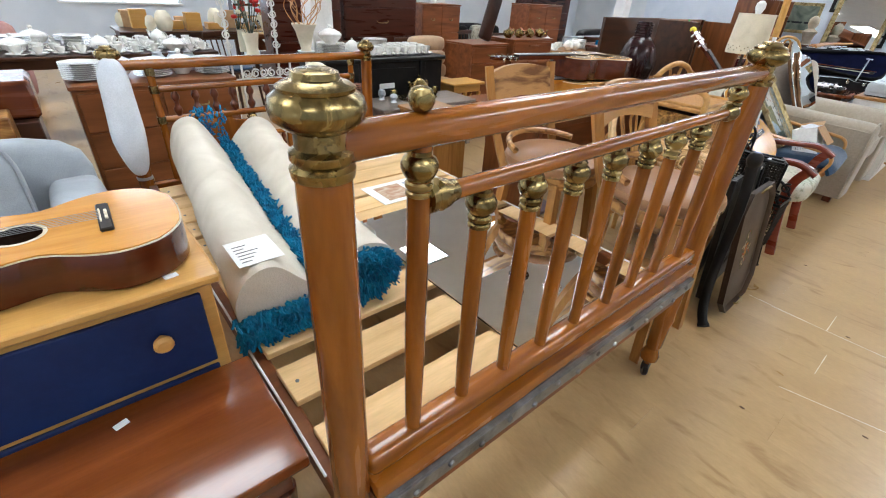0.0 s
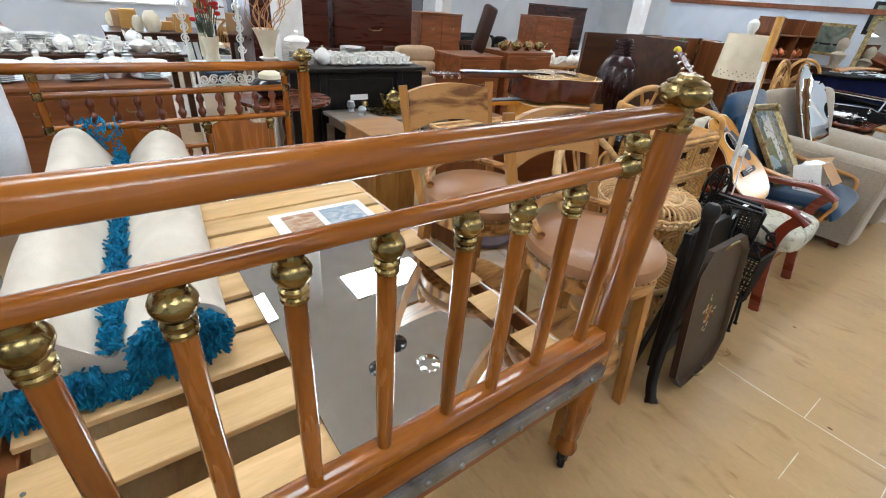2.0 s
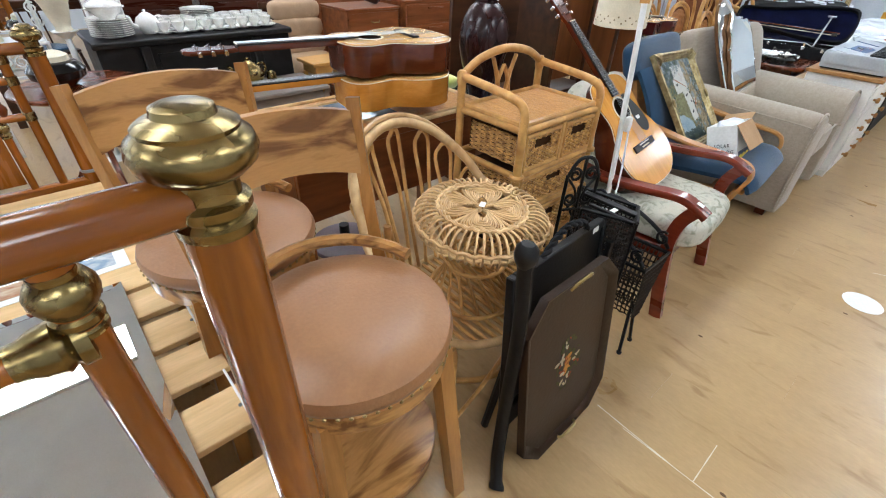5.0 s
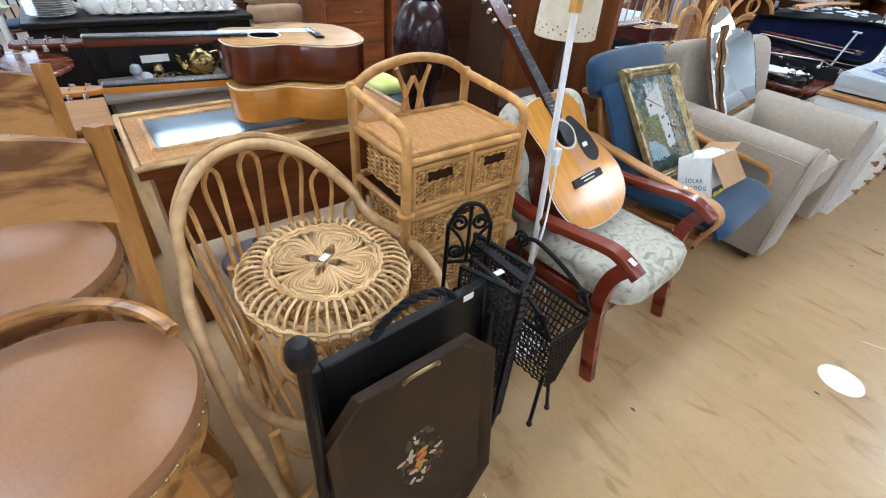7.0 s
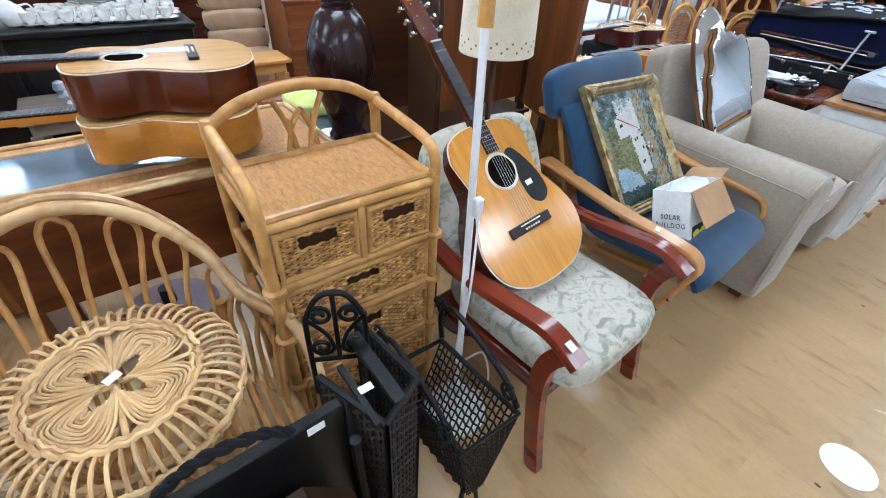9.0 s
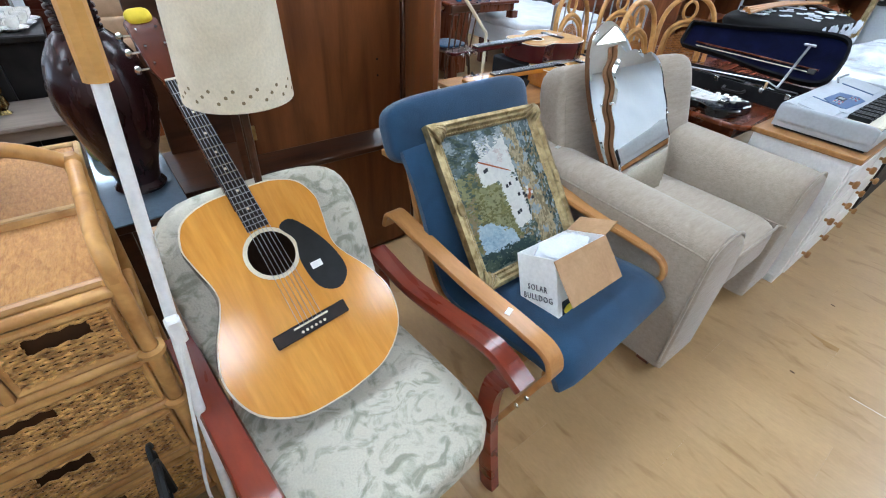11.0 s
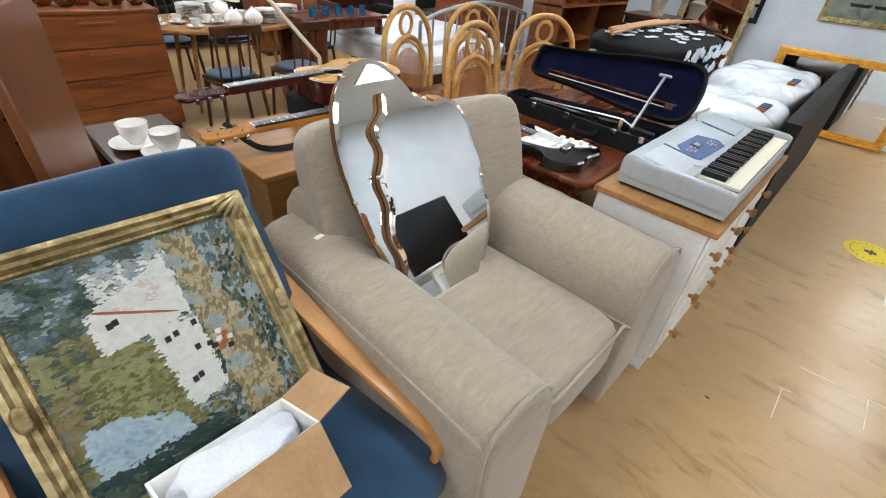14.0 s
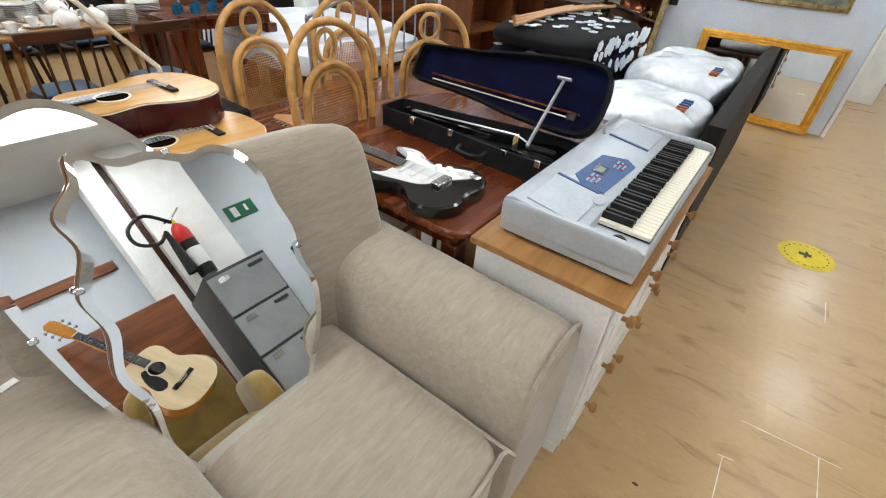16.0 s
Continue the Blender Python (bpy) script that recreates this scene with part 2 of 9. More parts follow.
pale_rattan = surface("pale_rattan", (0.44, 0.275, 0.125), (0.75, 0.54, 0.29), 0.4, 0, 10.0, bump=0.25, bscale=50, coat=0.2, rnd=0.10)
weave = surface("weave", (0.24, 0.11, 0.032), (0.74, 0.45, 0.165), 0.45, 0, 45.0, bump=0.9, bscale=190, lo=0.32, hi=0.66)
leather = surface("tan_vinyl", (0.26, 0.130, 0.060), (0.36, 0.195, 0.095), 0.36, 0, 5.0, bump=0.16, bscale=120, lo=0.25, hi=0.75, spec=0.45)
taupe = surface("taupe_chenille", (0.345, 0.295, 0.235), (0.405, 0.35, 0.285), 0.95, 0, 60.0, (0.2, 1, 1.3), spec=0.15, bump=0.5, bscale=170, sheen=0.3)
navy = surface("blue_cotton", (0.020, 0.058, 0.110), (0.032, 0.085, 0.155), 0.95, 0, 9.0, bump=0.35, bscale=260, sheen=0.3)
grey_cloth = surface("grey_cloth", (0.32, 0.35, 0.38), (0.42, 0.45, 0.48), 0.95, 0, 8.0, bump=0.35, bscale=240, sheen=0.2)
white_cloth = surface("white_cloth", (0.62, 0.65, 0.70), (0.76, 0.78, 0.82), 0.9, 0, 5.0, bump=0.3, bscale=160)
canvas_back = surface("canvas_back", (0.56, 0.51, 0.43), (0.68, 0.63, 0.55), 0.95, 0, 6.0, bump=0.5, bscale=300)
teal = surface("teal_shag", (0.006, 0.10, 0.20), (0.016, 0.25, 0.42), 0.9, 0, 30.0, bump=0.4, bscale=200)
white_paint = surface("white_paint", (0.72, 0.71, 0.69), (0.82, 0.81, 0.79), 0.45, 0, 4.0, bump=0.08)
blue_paint = surface("blue_paint", (0.013, 0.030, 0.105), (0.020, 0.045, 0.140), 0.5, 0, 9.0, bump=0.1, bscale=70)
black_metal = surface("black_metal", (0.008, 0.008, 0.008), (0.022, 0.022, 0.022), 0.45, 0.3, 20.0, bump=0.3)
black_cloth = surface("black_cloth", (0.010, 0.010, 0.012), (0.022, 0.022, 0.024), 0.95, 0, 20.0, bump=0.3, bscale=200)
black_gloss = surface("black_gloss", (0.006, 0.006, 0.006), (0.010, 0.010, 0.010), 0.12, 0, 6.0, bump=0.0, coat=0.6)
plastic_black = surface("plastic_black", (0.010, 0.010, 0.010), (0.018, 0.018, 0.018), 0.4, 0, 30.0, bump=0.1)
plastic_white = surface("plastic_white", (0.72, 0.72, 0.70), (0.82, 0.82, 0.80), 0.35, 0, 6.0, bump=0.02)
silver = surface("silver_plastic", (0.42, 0.45, 0.48), (0.50, 0.53, 0.56), 0.38, 0.25, 6.0, bump=0.02)
chrome = surface("chrome", (0.62, 0.62, 0.62), (0.75, 0.75, 0.75), 0.12, 1.0, 6.0, bump=0.0)
steel = surface("steel", (0.38, 0.40, 0.42), (0.50, 0.52, 0.54), 0.35, 0.8, 8.0, bump=0.05)
china = surface("china", (0.74, 0.72, 0.68), (0.85, 0.84, 0.81), 0.15, 0, 20.0, bump=0.0, coat=0.5)
cream = surface("cream", (0.66, 0.60, 0.46), (0.78, 0.72, 0.58), 0.6, 0, 9.0, bump=0.3, bscale=180)
paper = surface("paper", (0.78, 0.78, 0.76), (0.85, 0.85, 0.83), 0.7, 0, 4.0, bump=0.03)
card = surface("cardboard", (0.42, 0.27, 0.15), (0.50, 0.34, 0.20), 0.85, 0, 12.0, bump=0.2)
gilt = surface("gilt", (0.22, 0.165, 0.075), (0.58, 0.48, 0.28), 0.36, 0.8, 26.0, bump=0.7, bscale=90)
gold = surface("gold_frame", (0.62, 0.32, 0.05), (0.80, 0.48, 0.10), 0.32, 0.6, 12.0, bump=0.2)
mirror_glass = surface("mirror_glass", (0.88, 0.90, 0.89), (0.90, 0.92, 0.91), 0.02, 1.0, 2.0, bump=0.0)
for nd in mirror_glass.node_tree.nodes:
    if nd.type == "MAP_RANGE" and abs(nd.inputs["To Max"].default_value - 0.14) < 0.03:
        nd.inputs["To Min"].default_value = nd.inputs["To Max"].default_value = 0.012
    elif nd.type == "MAP_RANGE":
        nd.inputs["To Min"].default_value = nd.inputs["To Max"].default_value = 0.97
red_plastic = surface("red", (0.45, 0.02, 0.015), (0.55, 0.03, 0.02), 0.35, 0, 6.0, bump=0.0)
yellow = surface("yellow", (0.56, 0.44, 0.03), (0.68, 0.54, 0.05), 0.6, 0, 9.0, bump=0.1)
yellow_cloth = surface("yellow_cloth", (0.55, 0.60, 0.10), (0.75, 0.74, 0.45), 0.9, 0, 6.0, bump=0.2)
blue_glass = surface("blue_glass", (0.01, 0.10, 0.22), (0.02, 0.20, 0.36), 0.1, 0, 6.0, bump=0.0, coat=0.5)
terracotta = surface("copper", (0.40, 0.13, 0.06), (0.60, 0.24, 0.12), 0.3, 0.8, 9.0, bump=0.05)
stone = surface("plaster_cast", (0.36, 0.30, 0.23), (0.48, 0.42, 0.34), 0.9, 0, 9.0, bump=0.4, bscale=60)


def spruce(name, c1, c2):
    return wood(name, c1, c2, "y", 0.18, 34.0, 0.6)


spruce_amber = spruce("spruce_amber", (0.56, 0.265, 0.048), (0.66, 0.345, 0.075))
spruce_pale = spruce("spruce_pale", (0.58, 0.33, 0.11), (0.68, 0.42, 0.16))
guitar_side = wood("guitar_side", (0.075, 0.016, 0.006), (0.14, 0.034, 0.011), "y", 0.2, 16.0, 0.6)
guitar_side_amber = wood("guitar_side_amber", (0.48, 0.20, 0.03), (0.60, 0.29, 0.06), "y", 0.2, 16.0, 0.6)
hole_dark = surface("hole_dark", (0.010, 0.006, 0.004), (0.02, 0.012, 0.008), 1.0, spec=0.0, bump=0)
rosewood = surface("rosewood", (0.012, 0.009, 0.008), (0.03, 0.02, 0.016), 0.4, 0, 18.0, bump=0.05)

# ---- the shop's shell ----
X0, X1, Y0, Y1, H = -3.2, 15.0, -2.6, 10.6, 3.1
wall_mat = surface("wall_paint", (0.60, 0.64, 0.69), (0.68, 0.71, 0.75), 0.7, 0, 2.0, bump=0.12, bscale=120)
ceil_mat = surface("ceiling_tile", (0.68, 0.69, 0.69), (0.74, 0.75, 0.75), 0.9, 0, 3.0, bump=0.3, bscale=150)
sub_floor = surface("sub_floor", (0.16, 0.085, 0.032), (0.22, 0.12, 0.05), 0.6, 0, 6.0, bump=0.1)
panel_glow = glow("lamp_diffuser", (0.93, 0.98, 1.0), LAMP_POWER)
sky_glow = glow("daylight_outside", (0.82, 0.91, 1.0), 2.2)


def structure(name, bm, material, label=""):
    return solo(name, bm, material, label=label, kind="structure")


structure("floor", box(B(), X0, Y0, -0.12, X1, Y1, -0.004, 0), sub_floor, "oak laminate floor with worn joints")
structure("ceiling", box(B(), X0, Y0, H, X1, Y1, H + 0.15, 0), ceil_mat, "white tiled ceiling")
bm = B()
for x0, x1 in ((X0, X1),):
    box(bm, x0 - 0.15, Y0 - 0.15, -0.1, x1 + 0.15, Y0, H, 0)
structure("wall_south", bm, wall_mat, "plain painted wall")
structure("wall_east", box(B(), X1, Y0, -0.1, X1 + 0.15, Y1, H, 0), wall_mat, "plain painted wall")
# the long wall with windows far behind the tables
bm = B()
WIN = [(-2.6, -0.2), (0.5, 2.4), (3.2, 5.0)]
box(bm, X0 - 0.15, Y1, -0.1, X1 + 0.15, Y1 + 0.2, 0.95, 0)
box(bm, X0 - 0.15, Y1, 2.45, X1 + 0.15, Y1 + 0.2, H, 0)
edges = [X0 - 0.15] + [v for w in WIN for v in w] + [X1 + 0.15]
for i in range(0, len(edges), 2):
    box(bm, edges[i], Y1, 0.95, edges[i + 1], Y1 + 0.2, 2.45, 0)
structure("wall_north", bm, wall_mat, "pale wall with large windows")
bm = B()
box(bm, X0 - 0.15, Y0, -0.1, X0, 5.2, H, 0)
box(bm, X0 - 0.15, 9.6, -0.1, X0, Y1, H, 0)
box(bm, X0 - 0.15, 5.2, -0.1, X0, 9.6, 0.9, 0)
box(bm, X0 - 0.15, 5.2, 2.5, X0, 9.6, H, 0)
structure("wall_west", bm, wall_mat, "pale wall with a shop window")
for i, (a, b) in enumerate(WIN):
    w = thing("window_%d" % (i + 1), (a + b) / 2, Y1, 0.95, "white framed shop window in bright daylight", kind="structure")
    for nm, q in (("window_sill", (a, Y1 - 0.06, 0.93, b, Y1 + 0.1, 0.96)), ("window_frame", (a, Y1 + 0.06, 0.961, a + 0.05, Y1 + 0.12, 2.44)), ("window_frame", (b - 0.05, Y1 + 0.06, 0.961, b, Y1 + 0.12, 2.44)),
                  ("window_frame", (a + 0.051, Y1 + 0.06, 2.39, b - 0.051, Y1 + 0.12, 2.44)), ("mullion", ((a + b) / 2 - 0.025, Y1 + 0.07, 0.961, (a + b) / 2 + 0.025, Y1 + 0.11, 2.389))):
        part(nm, box(B(), *q), white_paint, w)
structure("backdrop", box(B(), X0 - 0.5, Y1 + 1.5, 0.0, X1 + 0.5, Y1 + 1.52, 4.0, 0), sky_glow, "bright overcast daylight beyond the windows")
structure("backdrop_west", box(B(), X0 - 1.6, Y0, 0.0, X0 - 1.58, Y1, 4.0, 0), sky_glow, "bright overcast daylight beyond the shop front")
structure("ground", box(B(), X0 - 60, Y0 - 60, -0.3, X1 + 60, Y1 + 60, -0.14, 0), surface("asphalt", (0.04, 0.04, 0.04), (0.06, 0.06, 0.06), 0.9), "asphalt outside the shop")
# the partition that carries the pictures
peg_mat = surface("pegboard", (0.60, 0.66, 0.74), (0.68, 0.73, 0.80), 0.6, 0, 3.0, bump=0.3, bscale=60)
structure("wall_partition", box(B(), 11.2, -0.24, 0, 11.32, 6.0, H, 0.003), peg_mat, "pale blue perforated partition wall")
structure("trim", box(B(), 11.18, -0.28, 0, 11.34, -0.241, H, 0.004), white_paint, "white end trim of the partition")
# square pillars
for i, (x, y) in enumerate(((2.25, 4.5), (6.25, 7.6), (9.2, 5.4))):
    structure("pillar_%d" % (i + 1), box(B(), x - 0.11, y - 0.11, 0, x + 0.11, y + 0.11, H, 0.008), white_paint, "white painted square pillar")

# ceiling panels
lamp = thing("ceiling_light", 0, 0, 0, "square white fluorescent ceiling panel, switched on", "ceiling light", "ceiling panels")
fr = B()
for q in ((-0.62, -0.32, -0.03, -0.59, 0.32, 0), (0.59, -0.32, -0.03, 0.62, 0.32, 0), (-0.589, -0.32, -0.03, 0.589, -0.29, 0), (-0.589, 0.29, -0.03, 0.589, 0.32, 0)):
    box(fr, *q)
part("frame", fr, white_paint, lamp)
part("diffuser", box(B(), -0.585, -0.285, -0.022, 0.585, 0.285, -0.004, 0), panel_glow, lamp, "glowing opal diffuser")
spots = [(x, y) for x in spread(-1.6, 13.4, 7) for y in (-1.35, 1.6, 4.6, 7.6)]
put(lamp, pose(spots[0][0], spots[0][1], H))
for x, y in spots[1:]:
    again(lamp, pose(x, y, H))

# ---- the bedstead ----
bed = thing("wooden_bed", 0.98, 1.6, 0, "turned reddish wooden bedstead with brass knobs and pale slats", "bed")


def knob_profile(s=1.0):
    return [(0.034 * s, -0.075 * s), (0.046 * s, -0.072 * s), (0.048 * s, -0.058 * s), (0.040 * s, -0.052 * s), (0.046 * s, -0.044 * s), (0.046 * s, -0.034 * s), (0.037 * s, -0.028 * s),
            (0.037 * s, -0.006 * s), (0.050 * s, 0.0), (0.063 * s, 0.012 * s), (0.067 * s, 0.026 * s), (0.063 * s, 0.040 * s), (0.052 * s, 0.048 * s), (0.053 * s, 0.053 * s),
            (0.046 * s, 0.058 * s), (0.033 * s, 0.063 * s), (0.031 * s, 0.071 * s), (0.024 * s, 0.074 * s), (0, 0.075 * s)]


def cup_profile():
    return [(0.017, -0.052), (0.021, -0.05), (0.021, -0.044), (0.018, -0.041), (0.022, -0.036), (0.022, -0.030), (0.018, -0.026), (0.024, -0.018), (0.0285, -0.008), (0.0285, 0.0),
            (0.024, 0.009), (0.019, 0.013), (0.019, 0.02), (0.014, 0.024)]


def at(x, y, z):
    return Matrix.Translation((x, y, z))


def post(x, y, top):
    ob = part("post", lathe(B(), [(0.018, 0.075), (0.024, 0.09), (0.036, 0.10), (0.039, 0.125), (0.030, 0.15), (0.026, 0.165), (0.033, 0.18), (0.035, 0.30), (0.040, 0.33), (0.036, 0.36),
                                   (0.0365, 0.60), (0.037, top - 0.03), (0.036, top)], at(x, y, 0), 28), bed_wood_z, bed)
    part("knob", lathe(B(), knob_profile(0.86), at(x, y, top + 0.06), 36), brass, ob, "polished brass knob")
    part("collar", lathe(B(), [(0.0385, 0.50), (0.0405, 0.504), (0.0405, 0.512), (0.0385, 0.516)], at(x, y, 0), 24), steel, ob, "pale metal band")
    c = B()
    lathe(c, [(0, -0.011), (0.026, -0.011), (0.031, -0.006), (0.031, 0.006), (0.026, 0.011), (0, 0.011)], at(x, y, 0.031) @ pose(0, 0, 0, 90, 0, 35), 20)
    box(c, x - 0.016, y - 0.016, 0.03, x + 0.016, y + 0.016, 0.076, 0.004)
    part("castor", c, rosewood, ob, "dark castor")


HX0, HX1, HY, FY = 0.222, 1.735, 0.475, 2.74
post(HX0, HY, 1.285), post(HX1, HY, 1.285)
part("top_rail", tube(B(), [(HX0 + 0.02, HY, 1.320), (HX1 - 0.02, HY, 1.320)], 0.0265, 24), bed_wood_x, bed)
part("middle_rail", tube(B(), [(0.41, HY, 1.213), (1.575, HY, 1.213)], 0.0165, 20), bed_wood_x, bed)
for x, s in ((0.41, 1), (1.575, -1)):
    part("rail_ferrule", lathe(B(), [(0.018, -0.012), (0.026, -0.010), (0.026, 0.002), (0.021, 0.006), (0.027, 0.014), (0.024, 0.03), (0.019, 0.04), (0.018, 0.05)], pose(x - 0.012 * s, HY, 1.213, 0, 90 * s, 0), 20), brass, bed, "brass end fitting")
part("bottom_rail", box(B(), HX0 + 0.03, HY - 0.03, 0.64, HX1 - 0.03, HY + 0.03, 0.695, 0.018, None, 3), bed_wood_x, bed)
part("lower_board", box(B(), HX0 + 0.03, HY - 0.022, 0.43, HX1 - 0.03, HY + 0.022, 0.585, 0.006), bed_dark, bed)
pl = part("iron_angle", box(box(B(), HX0 + 0.04, HY - 0.056, 0.582, HX1 - 0.045, HY - 0.018, 0.588, 0.001), HX0 + 0.04, HY - 0.062, 0.545, HX1 - 0.045, HY - 0.056, 0.588, 0.001), iron, bed, "scuffed grey iron angle with bolts")
part("board_ledge", box(B(), HX0 + 0.03, HY - 0.05, 0.588, HX1 - 0.03, HY + 0.035, 0.639, 0.01, None, 2), bed_wood_x, bed)
bolt = lambda x, z: lathe(B(), [(0.009, 0), (0.009, 0.003), (0.006, 0.007), (0, 0.008)], pose(x, HY - 0.063, z, 90, 0, 0), 10)
for i, x in enumerate(spread(0.34, 1.62, 14)):
    part("bolt", bolt(x, 0.566 + (0.008 if i % 2 else -0.006)), iron, pl)
for x in (0.375, 1.596):
    o = part("tall_baluster", tube(B(), [(x, HY, 0.69), (x, HY, 0.9), (x, HY, 1.30)], [0.0165, 0.0195, 0.0185], 18), bed_wood_z, bed)
    part("collar", lathe(B(), cup_profile(), at(x, HY, 1.272), 22), brass, o, "brass collar")
    if x < 1:
        part("ball", lathe(B(), [(0.006, 0), (0.014, 0.003), (0.019, 0.013), (0.019, 0.021), (0.014, 0.031), (0.006, 0.034), (0, 0.0345)], at(x, HY, 1.345), 18), brass, o, "small brass ball")
for x in (0.515, 0.655, 0.80, 0.952, 1.115, 1.255, 1.413):
    o = part("baluster", tube(B(), [(x, HY, 0.69), (x, HY, 0.85), (x, HY, 1.15)], [0.0155, 0.018, 0.017], 18), bed_wood_z, bed)
    part("cup", lathe(B(), cup_profile(), at(x, HY, 1.178), 22), brass, o, "brass cup")
# the far end board
for x in (HX0, 1.677):
    post(x, FY, 1.055)
part("top_rail", tube(B(), [(HX0, FY, 1.085), (1.677, FY, 1.085)], 0.025, 20), bed_wood_x, bed)
for z, r in ((0.962, 0.017), (0.805, 0.017)):
    part("cross_rail", tube(B(), [(0.38, FY, z), (1.555, FY, z)], r, 16), bed_wood_x, bed)
for x in (0.38, 1.555):
    part("tall_baluster", tube(B(), [(x, FY, 0.46), (x, FY, 1.07)], 0.019, 16), bed_wood_z, bed)
    for z in (0.962, 0.805, 1.05):
        part("collar", lathe(B(), [(0.019, -0.02), (0.024, -0.018), (0.024, 0.018), (0.019, 0.02)], at(x, FY, z), 16), brass, bed, "brass collar")
for x in spread(0.47, 1.47, 11):
    part("spindle", lathe(B(), [(0.010, 0.815), (0.013, 0.825), (0.022, 0.845), (0.022, 0.858), (0.012, 0.872), (0.011, 0.885), (0.012, 0.897), (0.021, 0.91), (0.021, 0.925), (0.012, 0.945), (0.010, 0.955)], at(x, FY, 0), 14), mahog_z, bed)
for x0, x1 in ((0.54, 0.84), (1.10, 1.42)):
    pts = [(x0, 0.50), (x1, 0.50), (x1, 0.76)] + [(x1 - 0.05 + 0.05 * math.sin(radians(a)) * -1, 0.76 + 0.03 * (1 - math.cos(radians(a)))) for a in (30, 60, 90)] + [(x0 + 0.05 * 1, 0.79), (x0 + 0.02, 0.775), (x0, 0.75)]
    slabm = Matrix(((1, 0, 0, 0), (0, 0, 1, FY), (0, 1, 0, 0), (0, 0, 0, 1)))
    part("panel", slab(B(), pts, -0.009, 0.009, slabm, 0.003), bed_wood_z, bed, "shaped flat panel")
    for x in (x0 - 0.02, x1 + 0.02):
        o = part("short_baluster", tube(B(), [(x, FY, 0.46), (x, FY, 0.79)], 0.016, 14), bed_wood_z, bed)
        part("collar", lathe(B(), cup_profile(), at(x, FY, 0.775), 16), brass, o, "brass cup")
for z in (0.66, 0.555):
    part("short_rail", tube(B(), [(0.86, FY, z), (1.08, FY, z)], 0.013, 12), bed_wood_x, bed)
for x in spread(0.90, 1.04, 3):
    part("spindle", lathe(B(), [(0.007, 0.56), (0.015, 0.585), (0.008, 0.61), (0.015, 0.63), (0.007, 0.655)], at(x, FY, 0), 12), mahog_z, bed)
part("bottom_rail", box(B(), HX0 + 0.03, FY - 0.03, 0.40, 1.69, FY + 0.03, 0.47, 0.014, None, 2), bed_wood_x, bed)
# side irons and slats
for x in (HX0 + 0.02, 1.772):
    r = part("side_rail", box(B(), x - 0.02, HY + 0.05, 0.40, x + 0.02, FY - 0.04, 0.47, 0.005), bed_dark, bed)
    part("wire", tube(B(), curve_pts([(x - 0.025, 0.6 + 0.24 * i, 0.493 + 0.006 * (i % 2)) for i in range(9)], 4), 0.004, 6), white_paint, r, "pale twine")
slat_w = 0.148
ys = [0.60, 0.835, 1.05, 1.245, 1.425, 1.595, 1.762, 1.928, 2.093, 2.259, 2.425]
for i, y in enumerate(ys):
    z = 0.472 + 0.002 * (i % 3)
    s = part("slat", box(B(), HX0 + 0.03, y, z, 1.765, y + slat_w + 0.008 * ((i * 7) % 3 - 1), z + 0.022, 0.003, pose(0, 0, 0)), pine, bed, "pale pine slat")
    for x in (0.285, 1.74):
        part("nail", lathe(B(), [(0.006, 0), (0.006, 0.002), (0, 0.003)], at(x, y + 0.07, z + 0.022), 8), iron, s)

settle(bed, 0.075, 0.0, 0.0, 0.96, 0.9924, 0.975)
# the mirror that lies on the slats
bmir = thing("frameless_mirror", 1.28, 1.14, 0.498, "large frameless mirror with slanted edges lying on bed slats", "mirror")
part("backing", box(B(), 0.94, 0.58, 0.498, 1.62, 1.70, 0.505, 0.001), black_wood, bmir)
bm = B()
o1 = [(0.94, 0.58), (1.62, 0.58), (1.62, 1.70), (0.94, 1.70)]
o2 = [(0.975, 0.615), (1.585, 0.615), (1.585, 1.665), (0.975, 1.665)]
va = [bm.verts.new((*p, 0.5055)) for p in o1]
vb = [bm.verts.new((*p, 0.508)) for p in o1]
vc = [bm.verts.new((*p, 0.5115)) for p in o2]
for a, b in ((va, vb), (vb, vc)):
    for j in range(4):
        bm.faces.new((a[j], a[(j + 1) % 4], b[(j + 1) % 4], b[j]))
bm.faces.new(vc)
bm.faces.new(va)
g = part("glass", bm, mirror_glass, bmir)
for f_ in g.data.polygons:
    f_.use_smooth = False
bmir_tag = part("hook", tube(B(), ring_pts(1.47, 1.63, 0.516, 0.02, 0.02, 16), 0.003, 6, True), old_brass, bmir, "brass hanging ring")
# small dark round oddments on the glass
settle(bmir, 0.046, -0.03, -0.0117, 0.976, 0.96)
for k, (x, y, r, mt) in enumerate(((1.16, 0.86, 0.030, black_gloss), (1.255, 0.93, 0.040, black_gloss), (1.30, 0.80, 0.036, mirror_glass))):
    oddment = solo("sun_catcher", lathe(B(), [(0, 0), (r, 0), (r, 0.003), (r * 0.85, 0.006), (0, 0.007)], at(x, y, 0.512), 20), mt, x, y, 0.512, "small round glass ornament lying on the mirror", "ornament", group="oddments on the mirror")
    settle(oddment, 0.046, -0.03, -0.0117)
pap = thing("paper_prints", 1.45, 2.06, 0.5, "two loose printed picture sheets lying on the slats", "paper")
part("sheet", box(B(), 1.22, 1.86, 0.499, 1.70, 2.27, 0.501, 0), paper, pap)
pic_blue = surface("print_blue", (0.20, 0.30, 0.42), (0.62, 0.62, 0.60), 0.6, 0, 9.0, bump=0, warp=2.0)
pic_rust = surface("print_rust", (0.36, 0.16, 0.08), (0.60, 0.52, 0.40), 0.6, 0, 12.0, bump=0, warp=2.0)
